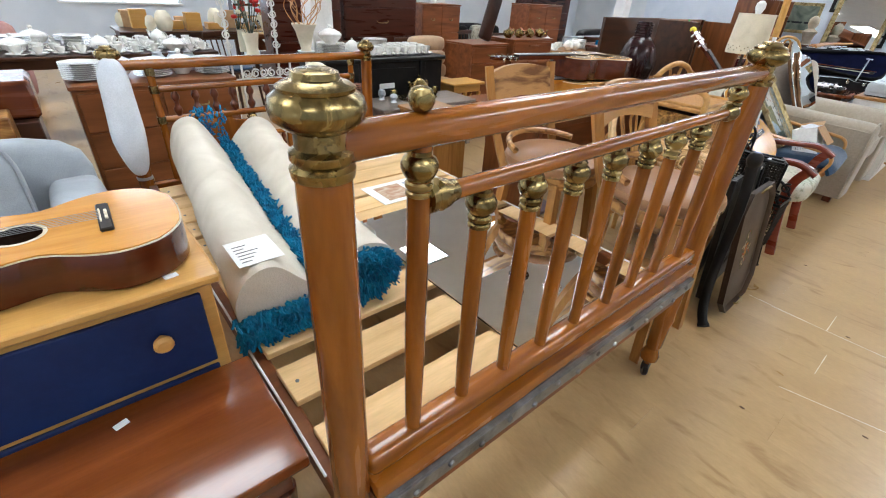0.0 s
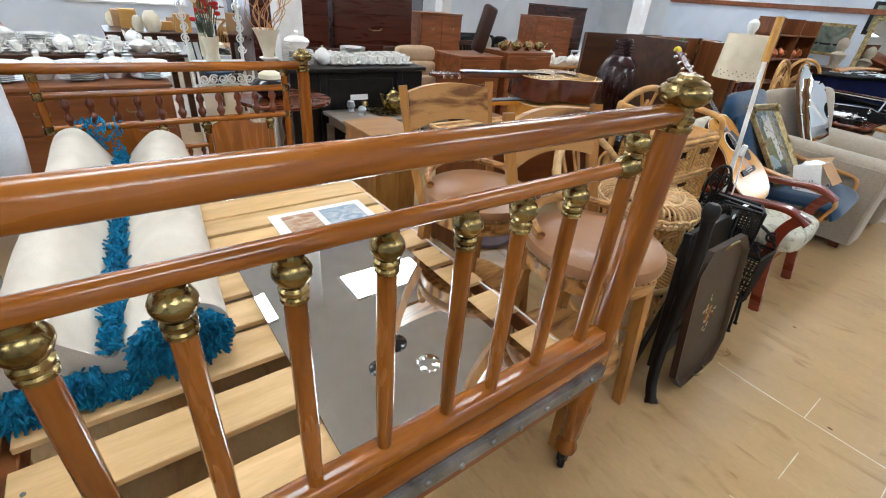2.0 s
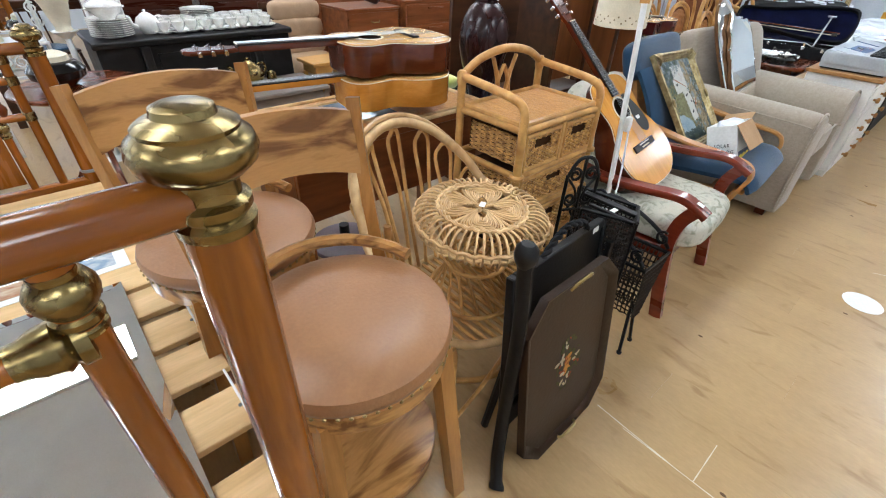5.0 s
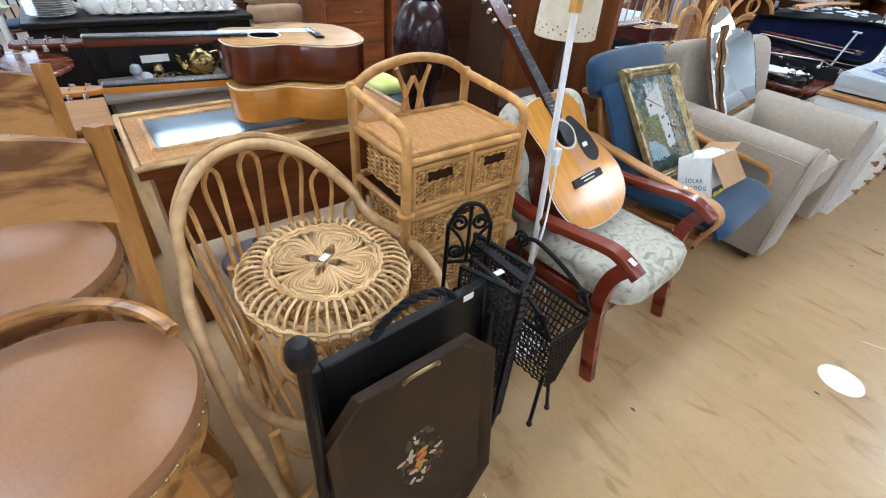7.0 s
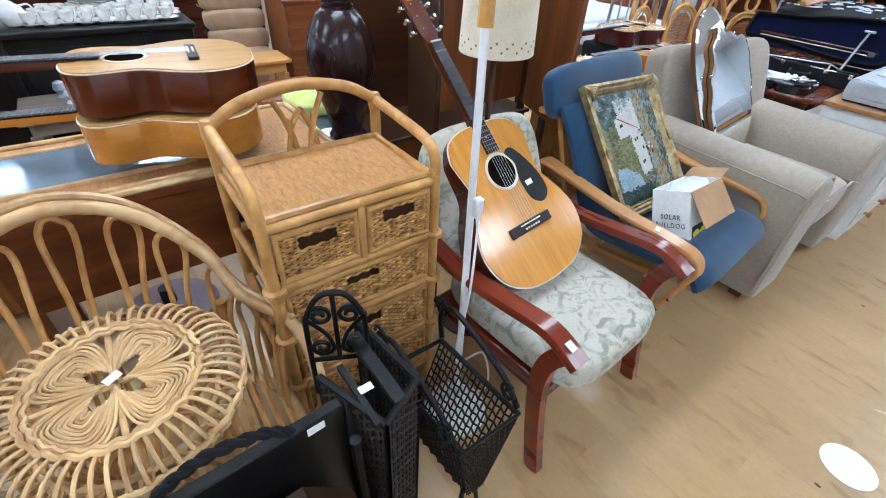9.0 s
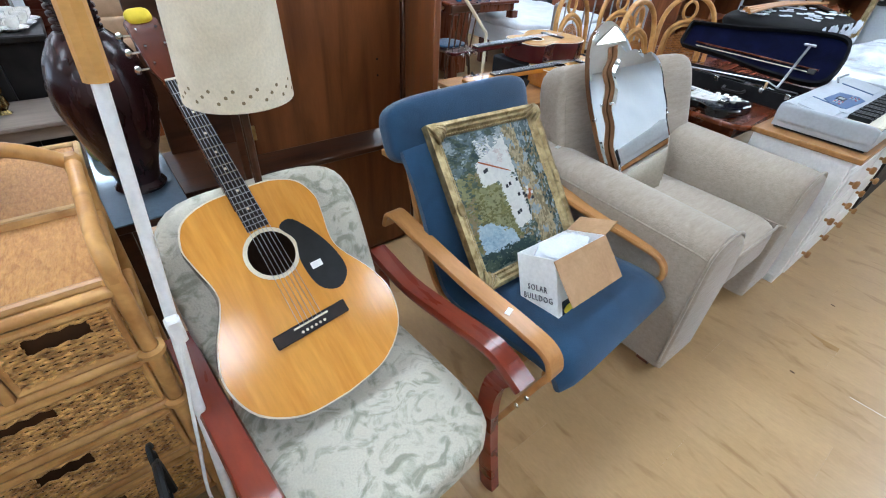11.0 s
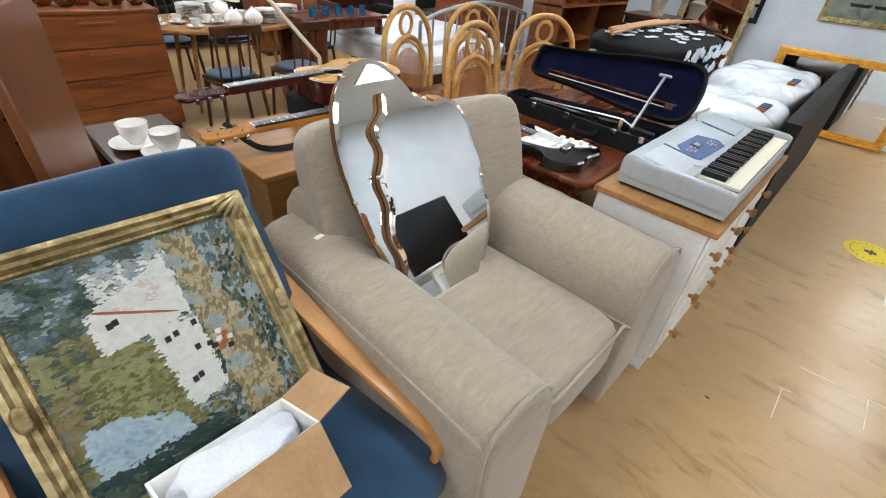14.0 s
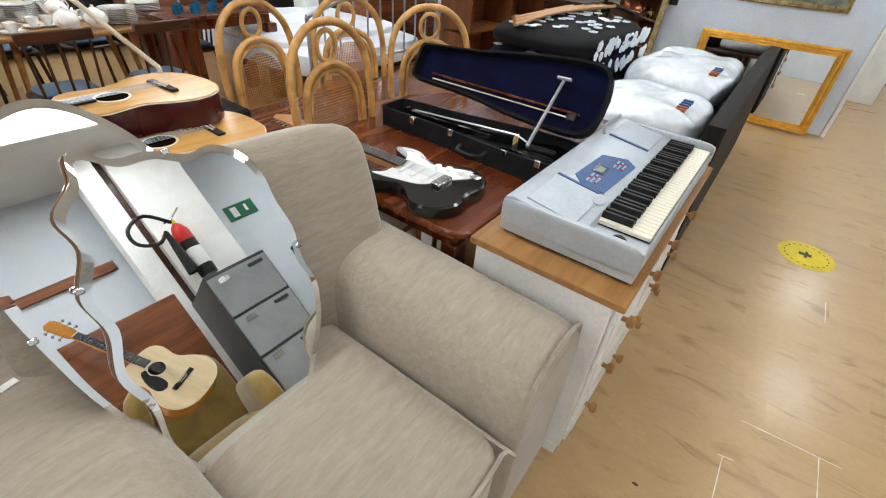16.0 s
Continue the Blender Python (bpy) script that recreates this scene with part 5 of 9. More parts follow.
def picture_frame(parent, M, w, h, bw, material, depth=0.03, fancy=False):
    """Four mitred mouldings with a stepped profile."""
    steps = [(0.0, 0.0), (0.0, depth), (0.25, depth * 1.1), (0.4, depth * 0.75), (0.6, depth * 0.8), (0.78, depth * 0.45), (0.9, depth * 0.5), (1.0, depth * 0.3), (1.0, 0.0)]
    cs = [(-w / 2, 0), (w / 2, 0), (w / 2, h), (-w / 2, h)]
    ins = [(1, 1), (-1, 1), (-1, -1), (1, -1)]
    for k in range(4):
        a, b, ia, ib = cs[k], cs[(k + 1) % 4], ins[k], ins[(k + 1) % 4]
        bm = B()
        ra_ = [bm.verts.new(M @ Vector((a[0] + ia[0] * bw * s, a[1] + ia[1] * bw * s, z))) for s, z in steps]
        rb_ = [bm.verts.new(M @ Vector((b[0] + ib[0] * bw * s, b[1] + ib[1] * bw * s, z))) for s, z in steps]
        q = len(steps)
        for j in range(q):
            bm.faces.new((ra_[j], ra_[(j + 1) % q], rb_[(j + 1) % q], rb_[j]))
        bm.faces.new(ra_), bm.faces.new(rb_)
        mo = part("moulding", bm, material, parent, "gilt moulding" if fancy else "")
        if fancy:
            va_, vb_ = Vector(a), Vector(b)
            n = int((vb_ - va_).length / 0.012)
            beads = B()
            for i in range(4, n - 3):
                p = va_.lerp(vb_, i / n) + Vector((ia[0] + ib[0], ia[1] + ib[1])) * 0.5 * bw * 0.86
                lathe(beads, [(0.0045, 0), (0.004, 0.004), (0, 0.006)], M @ Matrix.Translation((p.x, p.y, depth * 0.42)), 6)
            part("bead_row", beads, material, mo)["kind"] = "stuff"
    if fancy:
        for (x, y), (ix, iy) in zip(cs, ins):
            for kk in range(5):
                ang = radians(20 + 12 * kk)
                part("corner_scroll", tube(B(), [M @ Vector(p) for p in curve_pts([(x + ix * 0.006, y + iy * 0.006, depth), (x + ix * 0.045 * math.cos(ang) * 1.2, y + iy * 0.045 * math.sin(ang) * 1.2, depth * 1.5), (x + ix * 0.085 * math.cos(ang), y + iy * 0.085 * math.sin(ang), depth * 0.9)], 4)], [0.004, 0.008, 0.010, 0.010, 0.011, 0.009, 0.007, 0.006, 0.003], 6), material, parent, "gilt leaf scroll")
        for sx, yy in ((-1, h * 0.5), (1, h * 0.5)):
            part("side_boss", cushion(B(), sx * (w / 2 - 0.02) - 0.015, yy - 0.03, depth * 0.8, sx * (w / 2 - 0.02) + 0.015, yy + 0.03, depth * 1.4, 2.5, M, 4), material, parent, "gilt boss")


picture_frame(pf, PM, PW, PH, 0.053, gilt, 0.03, True)
canvas_mat = surface("painted_scene", (0.05, 0.09, 0.10), (0.30, 0.32, 0.24), 0.45, 0, 9.0, bump=0.35, bscale=60, warp=1.8)
part("canvas", box(B(), -PW / 2 + 0.05, 0.05, 0.004, PW / 2 - 0.05, PH - 0.05, 0.008, 0, PM), canvas_mat, pf, "dim landscape painting")
paint = {k: surface("paint_" + k, a, b, 0.5, 0, 24.0, bump=0.5, bscale=70, lo=0.22, hi=0.78, warp=3.0) for k, a, b in (
    ("wall", (0.56, 0.56, 0.54), (0.68, 0.67, 0.63)), ("thatch", (0.05, 0.06, 0.02), (0.22, 0.20, 0.07)), ("path", (0.22, 0.19, 0.12), (0.55, 0.45, 0.28)), ("water", (0.18, 0.27, 0.34), (0.40, 0.50, 0.56)),
    ("leaf", (0.03, 0.055, 0.05), (0.12, 0.15, 0.10)), ("dark", (0.01, 0.014, 0.02), (0.03, 0.03, 0.04)), ("roof", (0.36, 0.38, 0.42), (0.50, 0.52, 0.55)), ("rust", (0.30, 0.09, 0.03), (0.42, 0.16, 0.06)), ("sky", (0.06, 0.10, 0.12), (0.17, 0.21, 0.21)))}


def daub(key, pts, z, lab):
    part("brushwork", slab(B(), [(p.x, p.y) for p in curve_pts([(a, b, 0) for a, b in pts], 4, True)] if key not in ("wall", "dark") else pts, z, z + 0.0006, PM), paint[key], pf, lab)


for k, a, b in (("slate", (0.30, 0.33, 0.36), (0.48, 0.50, 0.52)), ("rose", (0.48, 0.42, 0.40), (0.62, 0.56, 0.52)), ("olive", (0.10, 0.10, 0.035), (0.24, 0.22, 0.09)), ("moss", (0.16, 0.17, 0.08), (0.30, 0.29, 0.15)),
                ("haze", (0.20, 0.25, 0.27), (0.36, 0.40, 0.40)), ("earth", (0.16, 0.13, 0.07), (0.28, 0.23, 0.13)), ("deep", (0.012, 0.035, 0.040), (0.05, 0.085, 0.075)), ("pool", (0.26, 0.34, 0.40), (0.42, 0.50, 0.55))):
    paint[k] = surface("paint_" + k, a, b, 0.5, 0, 24.0, bump=0.5, bscale=70, lo=0.22, hi=0.78, warp=3.0)


def scenery(a, b, rng):
    """The paint that lies at a (across) and b (down) of the picture."""
    r = min(0.999, max(0.0, 0.5 + 0.95 * noise.noise(Vector((a * 9.0, b * 11.0, 4.0))) + rng.uniform(-0.16, 0.16)))
    if 0.44 < a < 0.66 and 0.375 + 0.12 * (a - 0.44) < b < 0.80 - 0.25 * (a - 0.44) and a > 0.44 + 0.12 * max(0, b - 0.5):
        return "wall"
    if 0.25 < a < 0.64 and 0.24 - 0.36 * (a - 0.25) < b < 0.42 - 0.10 * (a - 0.25):
        return "wall" if b > 0.27 else ("rose" if r < 0.4 else "wall")
    if 0.30 < a < 0.66 and 0.07 < b < 0.24:
        return "slate" if r < 0.5 else ("wall" if r < 0.75 else "haze")
    if b > 0.86 and a < 0.62:
        return "deep" if r < 0.7 else "leaf"
    if 0.06 < a < 0.44 and b > 0.66 + 0.5 * max(0, a - 0.2):
        return "pool" if r < 0.6 else "water"
    if 0.14 < a < 0.50 and 0.41 < b < 0.84:
        return ("olive", "moss", "thatch", "moss")[int(r * 4)]
    if 0.64 < a < 0.90 and abs(a - 0.70 - 0.12 * b) < 0.07 + 0.05 * b:
        return ("path", "earth", "path", "haze")[int(r * 4)]
    if a < 0.30 and b < 0.30:
        return ("deep", "leaf", "sky", "haze")[int(r * 4)]
    if a < 0.26:
        return ("earth", "olive", "leaf", "moss")[int(r * 4)]
    if b < 0.10:
        return ("haze", "sky", "leaf")[int(r * 3)]
    return ("sky", "haze", "leaf", "earth", "deep", "haze")[int(r * 6)]


for key, outline in (("wall", ((0.25, 0.24), (0.64, 0.10), (0.65, 0.37), (0.25, 0.42))), ("wall", ((0.44, 0.38), (0.655, 0.40), (0.65, 0.745), (0.49, 0.79))), ("moss", ((0.16, 0.43), (0.43, 0.43), (0.47, 0.80), (0.20, 0.66))),
                     ("pool", ((0.08, 0.68), (0.22, 0.68), (0.42, 0.86), (0.12, 0.86)))):
    daub(key, [(-0.235 + 0.47 * a_, 0.605 - 0.555 * b_) for a_, b_ in outline], 0.0081, "underpainting")
rng = random.Random(9)
strokes = {}
for i in range(7500):
    x, y = rng.uniform(-0.226, 0.226), rng.uniform(0.062, PH - 0.062)
    a_, b_ = (x + 0.235) / 0.47, (0.605 - y) / 0.555
    key = scenery(a_ + rng.gauss(0, 0.006), b_ + rng.gauss(0, 0.006), rng)
    small = 0.7 if key in ("wall", "slate", "rose") else 1.0
    w_, h_ = rng.uniform(0.006, 0.012) * small, rng.uniform(0.003, 0.006) * small
    t_ = rng.uniform(-0.5, 0.5) + (1.35 if a_ > 0.62 else 0.0)
    c_, s_ = math.cos(t_), math.sin(t_)
    z_ = 0.0086 + 0.0000005 * i
    bs = strokes.setdefault(key, B())
    bs.faces.new([bs.verts.new(PM @ Vector((x + u * w_ * c_ - v * h_ * s_, y + u * w_ * s_ + v * h_ * c_, z_))) for u, v in ((-1, -0.6), (0.3, -1), (1, 0), (0.2, 1), (-0.9, 0.7))])
for key, bs in strokes.items():
    part("brushwork", bs, paint[key], pf, "oil brushstrokes")["kind"] = "stuff"
for a_, b_ in ((0.32, 0.307), (0.345, 0.30), (0.50, 0.455), (0.54, 0.445), (0.63, 0.43), (0.53, 0.668), (0.56, 0.66), (0.60, 0.54)):
    x, y = -0.235 + 0.47 * a_, 0.605 - 0.555 * b_
    daub("dark", [(x - 0.006, y - 0.008), (x + 0.006, y - 0.007), (x + 0.006, y + 0.008), (x - 0.006, y + 0.007)], 0.0118, "painted window")
for a_, b_, k in ((0.68, 0.53, "path"), (0.70, 0.55, "wall"), (0.72, 0.57, "rust"), (0.70, 0.59, "rust"), (0.735, 0.54, "rust"), (0.75, 0.56, "wall"), (0.67, 0.57, "dark"), (0.74, 0.60, "dark"), (0.71, 0.515, "wall"), (0.655, 0.55, "dark"), (0.76, 0.53, "path")):
    x, y = -0.235 + 0.47 * a_, 0.605 - 0.555 * b_
    daub(k, [(x - 0.008, y - 0.005), (x + 0.006, y - 0.007), (x + 0.009, y + 0.006), (x - 0.005, y + 0.008)], 0.0122, "cart and figures in small daubs")
daub("rust", [(-0.09, 0.468), (0.03, 0.412), (0.032, 0.416), (-0.088, 0.474)], 0.0120, "thin red roof line")

# white carton on the seat
cb = thing("carton", 4.62, 0.72, 0.45, "open white carton with a brown flap and white packing inside", "box")
back, up = Vector((-0.08, 0.94, -0.33)).normalized(), Vector((0.056, 0.36, 0.93)).normalized()
along = back.cross(up).normalized()
back = up.cross(along)
CM = Matrix.Translation(Vector((4.530, 0.668, 0.462)) + back * 0.078 + along * 0.150)
CM = CM @ Matrix(((-back.x, along.x, up.x, 0), (-back.y, along.y, up.y, 0), (-back.z, along.z, up.z, 0), (0, 0, 0, 1))) @ Matrix.Diagonal((0.78, 2.1, 1.05, 1))
for q in ((-0.10, -0.07, 0, -0.097, 0.07, 0.235), (0.097, -0.07, 0, 0.10, 0.07, 0.235), (-0.0968, -0.07, 0, 0.0968, -0.067, 0.235), (-0.0968, 0.067, 0, 0.0968, 0.07, 0.235), (-0.0968, -0.0668, 0, 0.0968, 0.0668, 0.004)):
    part("side", box(B(), *q, 0.0005, CM), paper, cb)
part("flap", box(B(), -0.0015, -0.075, 0, 0.0015, 0.07, 0.16, 0, CM @ pose(0.101, 0, 0.235, 0, 150, 0)), card, cb, "brown inside of a folded flap")
part("flap", box(B(), -0.10, -0.0015, 0, 0.10, 0.0015, 0.05, 0, CM @ pose(0, 0.07, 0.235, -60, 0, 0)), card, cb)
part("flap", slab(B(), [(-0.03, 0.0), (0.06, 0.004), (0.075, 0.02), (0.05, 0.034), (0.062, 0.048), (-0.02, 0.045)], 0, 0.002, CM @ pose(0.03, 0.072, 0.05, 0, 0, 0) @ Matrix.Rotation(radians(20), 4, "X")), card, cb, "torn brown end flap")
pk = cushion(B(), -0.088, -0.058, 0.14, 0.085, 0.058, 0.25, 3.0, None, 14)
for v in pk.verts:
    v.co += noise.noise_vector(v.co * 22.0) * 0.022
    v.co.x, v.co.y = max(-0.094, min(0.094, v.co.x)), max(-0.064, min(0.064, v.co.y))
bmesh.ops.transform(pk, matrix=CM, verts=pk.verts)
part("packing", pk, white_cloth, cb, "crumpled white packing")
print_grey = surface("print_grey", (0.10, 0.10, 0.11), (0.14, 0.14, 0.15), 0.6)
for word, zz in (("SOLAR", 0.118), ("BULLDOG", 0.084)):
    part("lettering", lettering(word, 0.029, CM @ pose(0.0, -0.0712, zz, 90, 0, 0)), print_grey, cb, "dark grey capital letters")
part("label_photo", box(B(), 0.1005, -0.06, 0.02, 0.1012, 0.05, 0.09, 0, CM), black_gloss, cb, "dark printed side panel")
for i in range(3):
    part("label_lamp", lathe(B(), [(0.016, 0), (0.016, 0.0006), (0, 0.0006)], CM @ pose(0.1014, -0.04 + 0.033 * i, 0.055, 0, 90, 0), 14), yellow, cb)

# ---- taupe armchair ----
ac = thing("armchair", 5.58, 0.9, 0, "taupe chenille armchair with loose back cushion", "armchair")
part("base", cushion(B(), 5.16, 0.50, 0.06, 5.98, 1.42, 0.36, 12, n=8), taupe, ac)
part("seat_cushion", cushion(B(), 5.30, 0.42, 0.33, 5.77, 1.22, 0.52, 7, n=12, puff=0.10), taupe, ac)
for x0, x1, s in ((5.03, 5.315, -1), (5.765, 6.095, 1)):
    bm = B()
    outer = curve_pts([(0, 1.42, 0.715), (0, 1.2, 0.712), (0, 0.8, 0.70), (0, 0.50, 0.69), (0, 0.44, 0.682)], 4)
    rows_ = []
    ends = [(Vector((0, 0.425, 0.678)), 0.025), (Vector((0, 0.415, 0.668)), 0.06), (Vector((0, 0.412, 0.656)), 0.10)]
    for p, nip in [(p, 0.0) for p in outer] + ends:
        zt = p.z
        sec = [(0.03, 0.06), (0.03, 0.40), (0.035, zt - 0.19), (0.055, zt - 0.13), (0.09, zt - 0.085), (0.15, zt - 0.048), (0.24, zt - 0.02), (0.36, zt - 0.004), (0.50, zt + 0.004), (0.66, zt + 0.004), (0.80, zt - 0.004), (0.90, zt - 0.018), (0.96, zt - 0.042), (0.99, zt - 0.075), (1.0, zt - 0.12), (0.99, zt - 0.2), (0.97, 0.3), (0.96, 0.06)]
        rows_.append([bm.verts.new((x0 + (x1 - x0) * (0.5 + ((f if s < 0 else 1 - f) - 0.5) * (1 - nip)), p.y, z)) for f, z in [((1 - a), b) for a, b in sec]])
    for a, b in zip(rows_, rows_[1:]):
        for j in range(len(a) - 1):
            bm.faces.new((a[j], a[j + 1], b[j + 1], b[j]))
        bm.faces.new((a[-1], a[0], b[0], b[-1]))
    bm.faces.new(rows_[0]), bm.faces.new(rows_[-1])
    arm = part("arm", bm, taupe, ac)
    f = [(x0 + (x1 - x0) * ((1 - a) if s < 0 else a), 0.428, b) for a, b in ((0.97, 0.10), (0.99, 0.45), (1.0, 0.61), (0.95, 0.66), (0.82, 0.685), (0.60, 0.697), (0.36, 0.687), (0.17, 0.645), (0.08, 0.555))]
    part("piping", tube(B(), curve_pts(f, 5), 0.0065, 6), taupe, arm)
    e = [(x0 + (x1 - x0) * ((1 - 0.97) if s < 0 else 0.97), p.y, p.z - 0.055) for p in outer]
    part("piping", tube(B(), e, 0.0055, 6), taupe, arm)
part("back_frame", cushion(B(), 5.16, 1.28, 0.30, 5.98, 1.50, 0.80, 8, n=8), taupe, ac)
MBK = frame3((5.62, 1.215, 0.48), (0, 0.20, 0.60), (0, -1, 0.3))
MBK = Matrix.Translation((5.585, 1.14, 0.445)) @ Matrix.Rotation(radians(-10), 4, "Z") @ Matrix.Translation((-5.62, -1.215, -0.48)) @ MBK
part("back_cushion", cushion(B(), -0.435, 0.0, -0.10, 0.43, 0.615, 0.075, 8, MBK, n=14, puff=0.22, wob=0.008), taupe, ac, "loose taupe back cushion")
pts = [MBK @ Vector((0.405 * math.copysign(abs(math.cos(a)) ** 0.35, math.cos(a)), 0.30 + 0.285 * math.copysign(abs(math.sin(a)) ** 0.35, math.sin(a)), 0.062)) for a in [2 * math.pi * i / 48 for i in range(48)]]
part("piping", tube(B(), pts, 0.006, 6, True), taupe, ac)
part("piping", tube(B(), curve_pts([(5.32, 0.45, 0.502), (5.34, 0.43, 0.504), (5.55, 0.425, 0.510), (5.735, 0.43, 0.504), (5.753, 0.46, 0.502), (5.753, 1.1, 0.504)], 5), 0.006, 6), taupe, ac)
for x, y in ((5.11, 0.50), (6.02, 0.50), (5.11, 1.40), (6.02, 1.40)):
    part("foot", box(B(), x - 0.03, y - 0.03, 0.0, x + 0.03, y + 0.03, 0.065, 0.004), mahog_z, ac)
part("price_tag", tag_at(0, 0, 0, pose(5.15, 1.24, 0.719, 0, 0, 15)), paper, ac)

settle(ac, 0.06, 0.055, 0, 1.07)

# the two shaped mirrors on it
back_board = surface("mirror_back", (0.16, 0.08, 0.035), (0.24, 0.13, 0.06), 0.7, 0, 9.0)


def shaped_mirror(name, o, ctrl, label):
    M = frame3(o, (0, 0.436, 0.9), (0.0, -0.9, 0.436))
    t = thing(name, o[0], o[1], o[2], label, "mirror", "mirrors in the armchair")
    ol = [(p.x, p.y) for p in curve_pts([(a, b, 0) for a, b in ctrl], 5, True)]
    c = Vector((sum(p[0] for p in ol) / len(ol), sum(p[1] for p in ol) / len(ol)))
    inn_ = [c + (Vector(p) - c) * (1 - 0.018 / (Vector(p) - c).length) for p in ol]
    part("backing", slab(B(), ol, -0.024, -0.0045, M), back_board, t, "brown backing board")
    bm = B()
    r_ = [[bm.verts.new(M @ Vector((p[0], p[1], z))) for p in oo] for oo, z in ((ol, -0.004), (ol, -0.0005), (inn_, 0.0025))]
    for a, b in zip(r_, r_[1:]):
        for j in range(len(a)):
            bm.faces.new((a[j], a[(j + 1) % len(a)], b[(j + 1) % len(a)], b[j]))
    bm.faces.new(r_[0]), bm.faces.new(r_[-1])
    gl = part("glass", bm, mirror_glass, t, "silvered glass with slanted edge")
    for f_ in gl.data.polygons:
        f_.use_smooth = False
    for i in range(4):
        p = ol[int(len(ol) * (0.1 + 0.25 * i))]
        part("clip", box(B(), p[0] - 0.008, p[1] - 0.006, -0.012, p[0] + 0.008, p[1] + 0.006, 0.005, 0.002, M), chrome, gl)


shaped_mirror("oval_mirror", (5.435, 1.355, 1.215), [(0.0, 0.005), (-0.075, -0.015), (-0.14, -0.075), (-0.178, -0.17), (-0.19, -0.29), (-0.18, -0.41), (-0.155, -0.56), (-0.10, -0.70), (0.02, -0.765), (0.12, -0.70), (0.17, -0.5), (0.175, -0.25), (0.14, -0.12), (0.07, -0.03)], "frameless oval mirror propped against the back cushion")
shaped_mirror("scalloped_mirror", (5.438, 1.285, 1.14), [(0.0, 0.0), (0.06, -0.03), (0.125, -0.033), (0.19, -0.06), (0.245, -0.055), (0.30, -0.09), (0.328, -0.15), (0.332, -0.22), (0.345, -0.30), (0.335, -0.38), (0.345, -0.46), (0.315, -0.55), (0.26, -0.63), (0.17, -0.735), (0.06, -0.78), (-0.03, -0.765), (-0.085, -0.70), (-0.11, -0.61), (-0.10, -0.51), (-0.118, -0.42), (-0.092, -0.33), (-0.10, -0.25), (-0.06, -0.17), (-0.068, -0.10), (-0.02, -0.05)], "frameless scalloped mirror leaning in the armchair")

# ---- white chest with keyboard ----
wch = thing("white_chest", 6.81, 0.63, 0, "white painted drawer chest with an oak top and knobs", "chest of drawers")
CX0, CX1, CY0, CY1, CT = 6.205, 7.31, 0.415, 0.865, 0.738
part("body", box(B(), CX0 + 0.015, CY0 + 0.012, 0.05, CX1 - 0.015, CY1, CT, 0.003), white_paint, wch)
part("plinth", box(B(), CX0 + 0.01, CY0 + 0.02, 0.0, CX1 - 0.01, CY1 - 0.01, 0.05, 0.002), white_paint, wch)
part("top", box(B(), CX0 - 0.01, CY0 - 0.02, CT + 0.001, CX1 + 0.01, CY1 + 0.01, CT + 0.027, 0.004), oak_top, wch, "oak top")
for r_, (z0, z1) in enumerate(((0.075, 0.275), (0.29, 0.49), (0.505, 0.70))):
    for (a, b) in ((CX0 + 0.035, (CX0 + CX1) / 2 - 0.01), ((CX0 + CX1) / 2 + 0.01, CX1 - 0.035)):
        d = part("drawer", box(B(), a, CY0, z0, b, CY0 + 0.011, z1, 0.003), white_paint, wch)
        part("drawer_panel", box(B(), a + 0.03, CY0 - 0.004, z0 + 0.03, b - 0.03, CY0 - 0.0005, z1 - 0.03, 0.0015), white_paint, d)
        for kx in (0.22, 0.78):
            part("knob", lathe(B(), [(0.008, 0), (0.008, 0.014), (0.018, 0.02), (0.021, 0.03), (0.016, 0.038), (0, 0.04)], pose(a + (b - a) * kx, CY0 - 0.004, (z0 + z1) / 2, 90, 0, 0), 14), oak_top, d, "turned oak knob")

kb = thing("keyboard", 6.28, 0.62, CT + 0.028, "silver electronic keyboard with blue control panel", "keyboard")
KX0, KX1, KY0, KY1, KZ = 6.28, 7.40, 0.415, 0.825, CT + 0.028
bm = B()
KZ += 0.022
sec = [(KY0, -0.010), (KY0, 0.055), (KY0 + 0.006, 0.06), (KY0 + 0.155, 0.062), (KY0 + 0.165, 0.078), (KY1 - 0.03, 0.108), (KY1 - 0.005, 0.10), (KY1, 0.09), (KY1, -0.010)]
rows_ = [[bm.verts.new((x, y, KZ + z)) for y, z in sec] for x in (KX0, KX1)]
for j in range(len(sec)):
    bm.faces.new((rows_[0][j], rows_[0][(j + 1) % len(sec)], rows_[1][(j + 1) % len(sec)], rows_[1][j]))
bm.faces.new(rows_[0]), bm.faces.new(rows_[1])
part("case", bm, silver, kb, "silver plastic case")
part("under_case", box(B(), KX0 + 0.01, KY0 + 0.01, KZ - 0.0215, KX1 - 0.01, KY1 - 0.01, KZ - 0.0102, 0.003), plastic_black, kb)
for x in (KX0 - 0.006, KX1 - 0.022):
    part("end_cap", cushion(B(), x, KY0 - 0.004, KZ + 0.012, x + 0.028, KY1 + 0.003, KZ + 0.10 if x > 7 else KZ + 0.10, 7, n=6), silver, kb)
kx0, kx1 = KX0 + 0.13, KX1 - 0.035
part("key_bed", box(B(), kx0 - 0.006, KY0 + 0.008, KZ + 0.0625, kx1 + 0.006, KY0 + 0.158, KZ + 0.0632, 0), plastic_black, kb)
nw = 36
wk = (kx1 - kx0) / nw
ivory = surface("ivory_plastic", (0.72, 0.68, 0.56), (0.80, 0.76, 0.64), 0.3, 0, 6.0, bump=0.0)
wme = mesh_of("white_key", box(B(), 0, 0, 0, wk * 0.94, 0.148, 0.012, 0.0012), ivory, Vector())
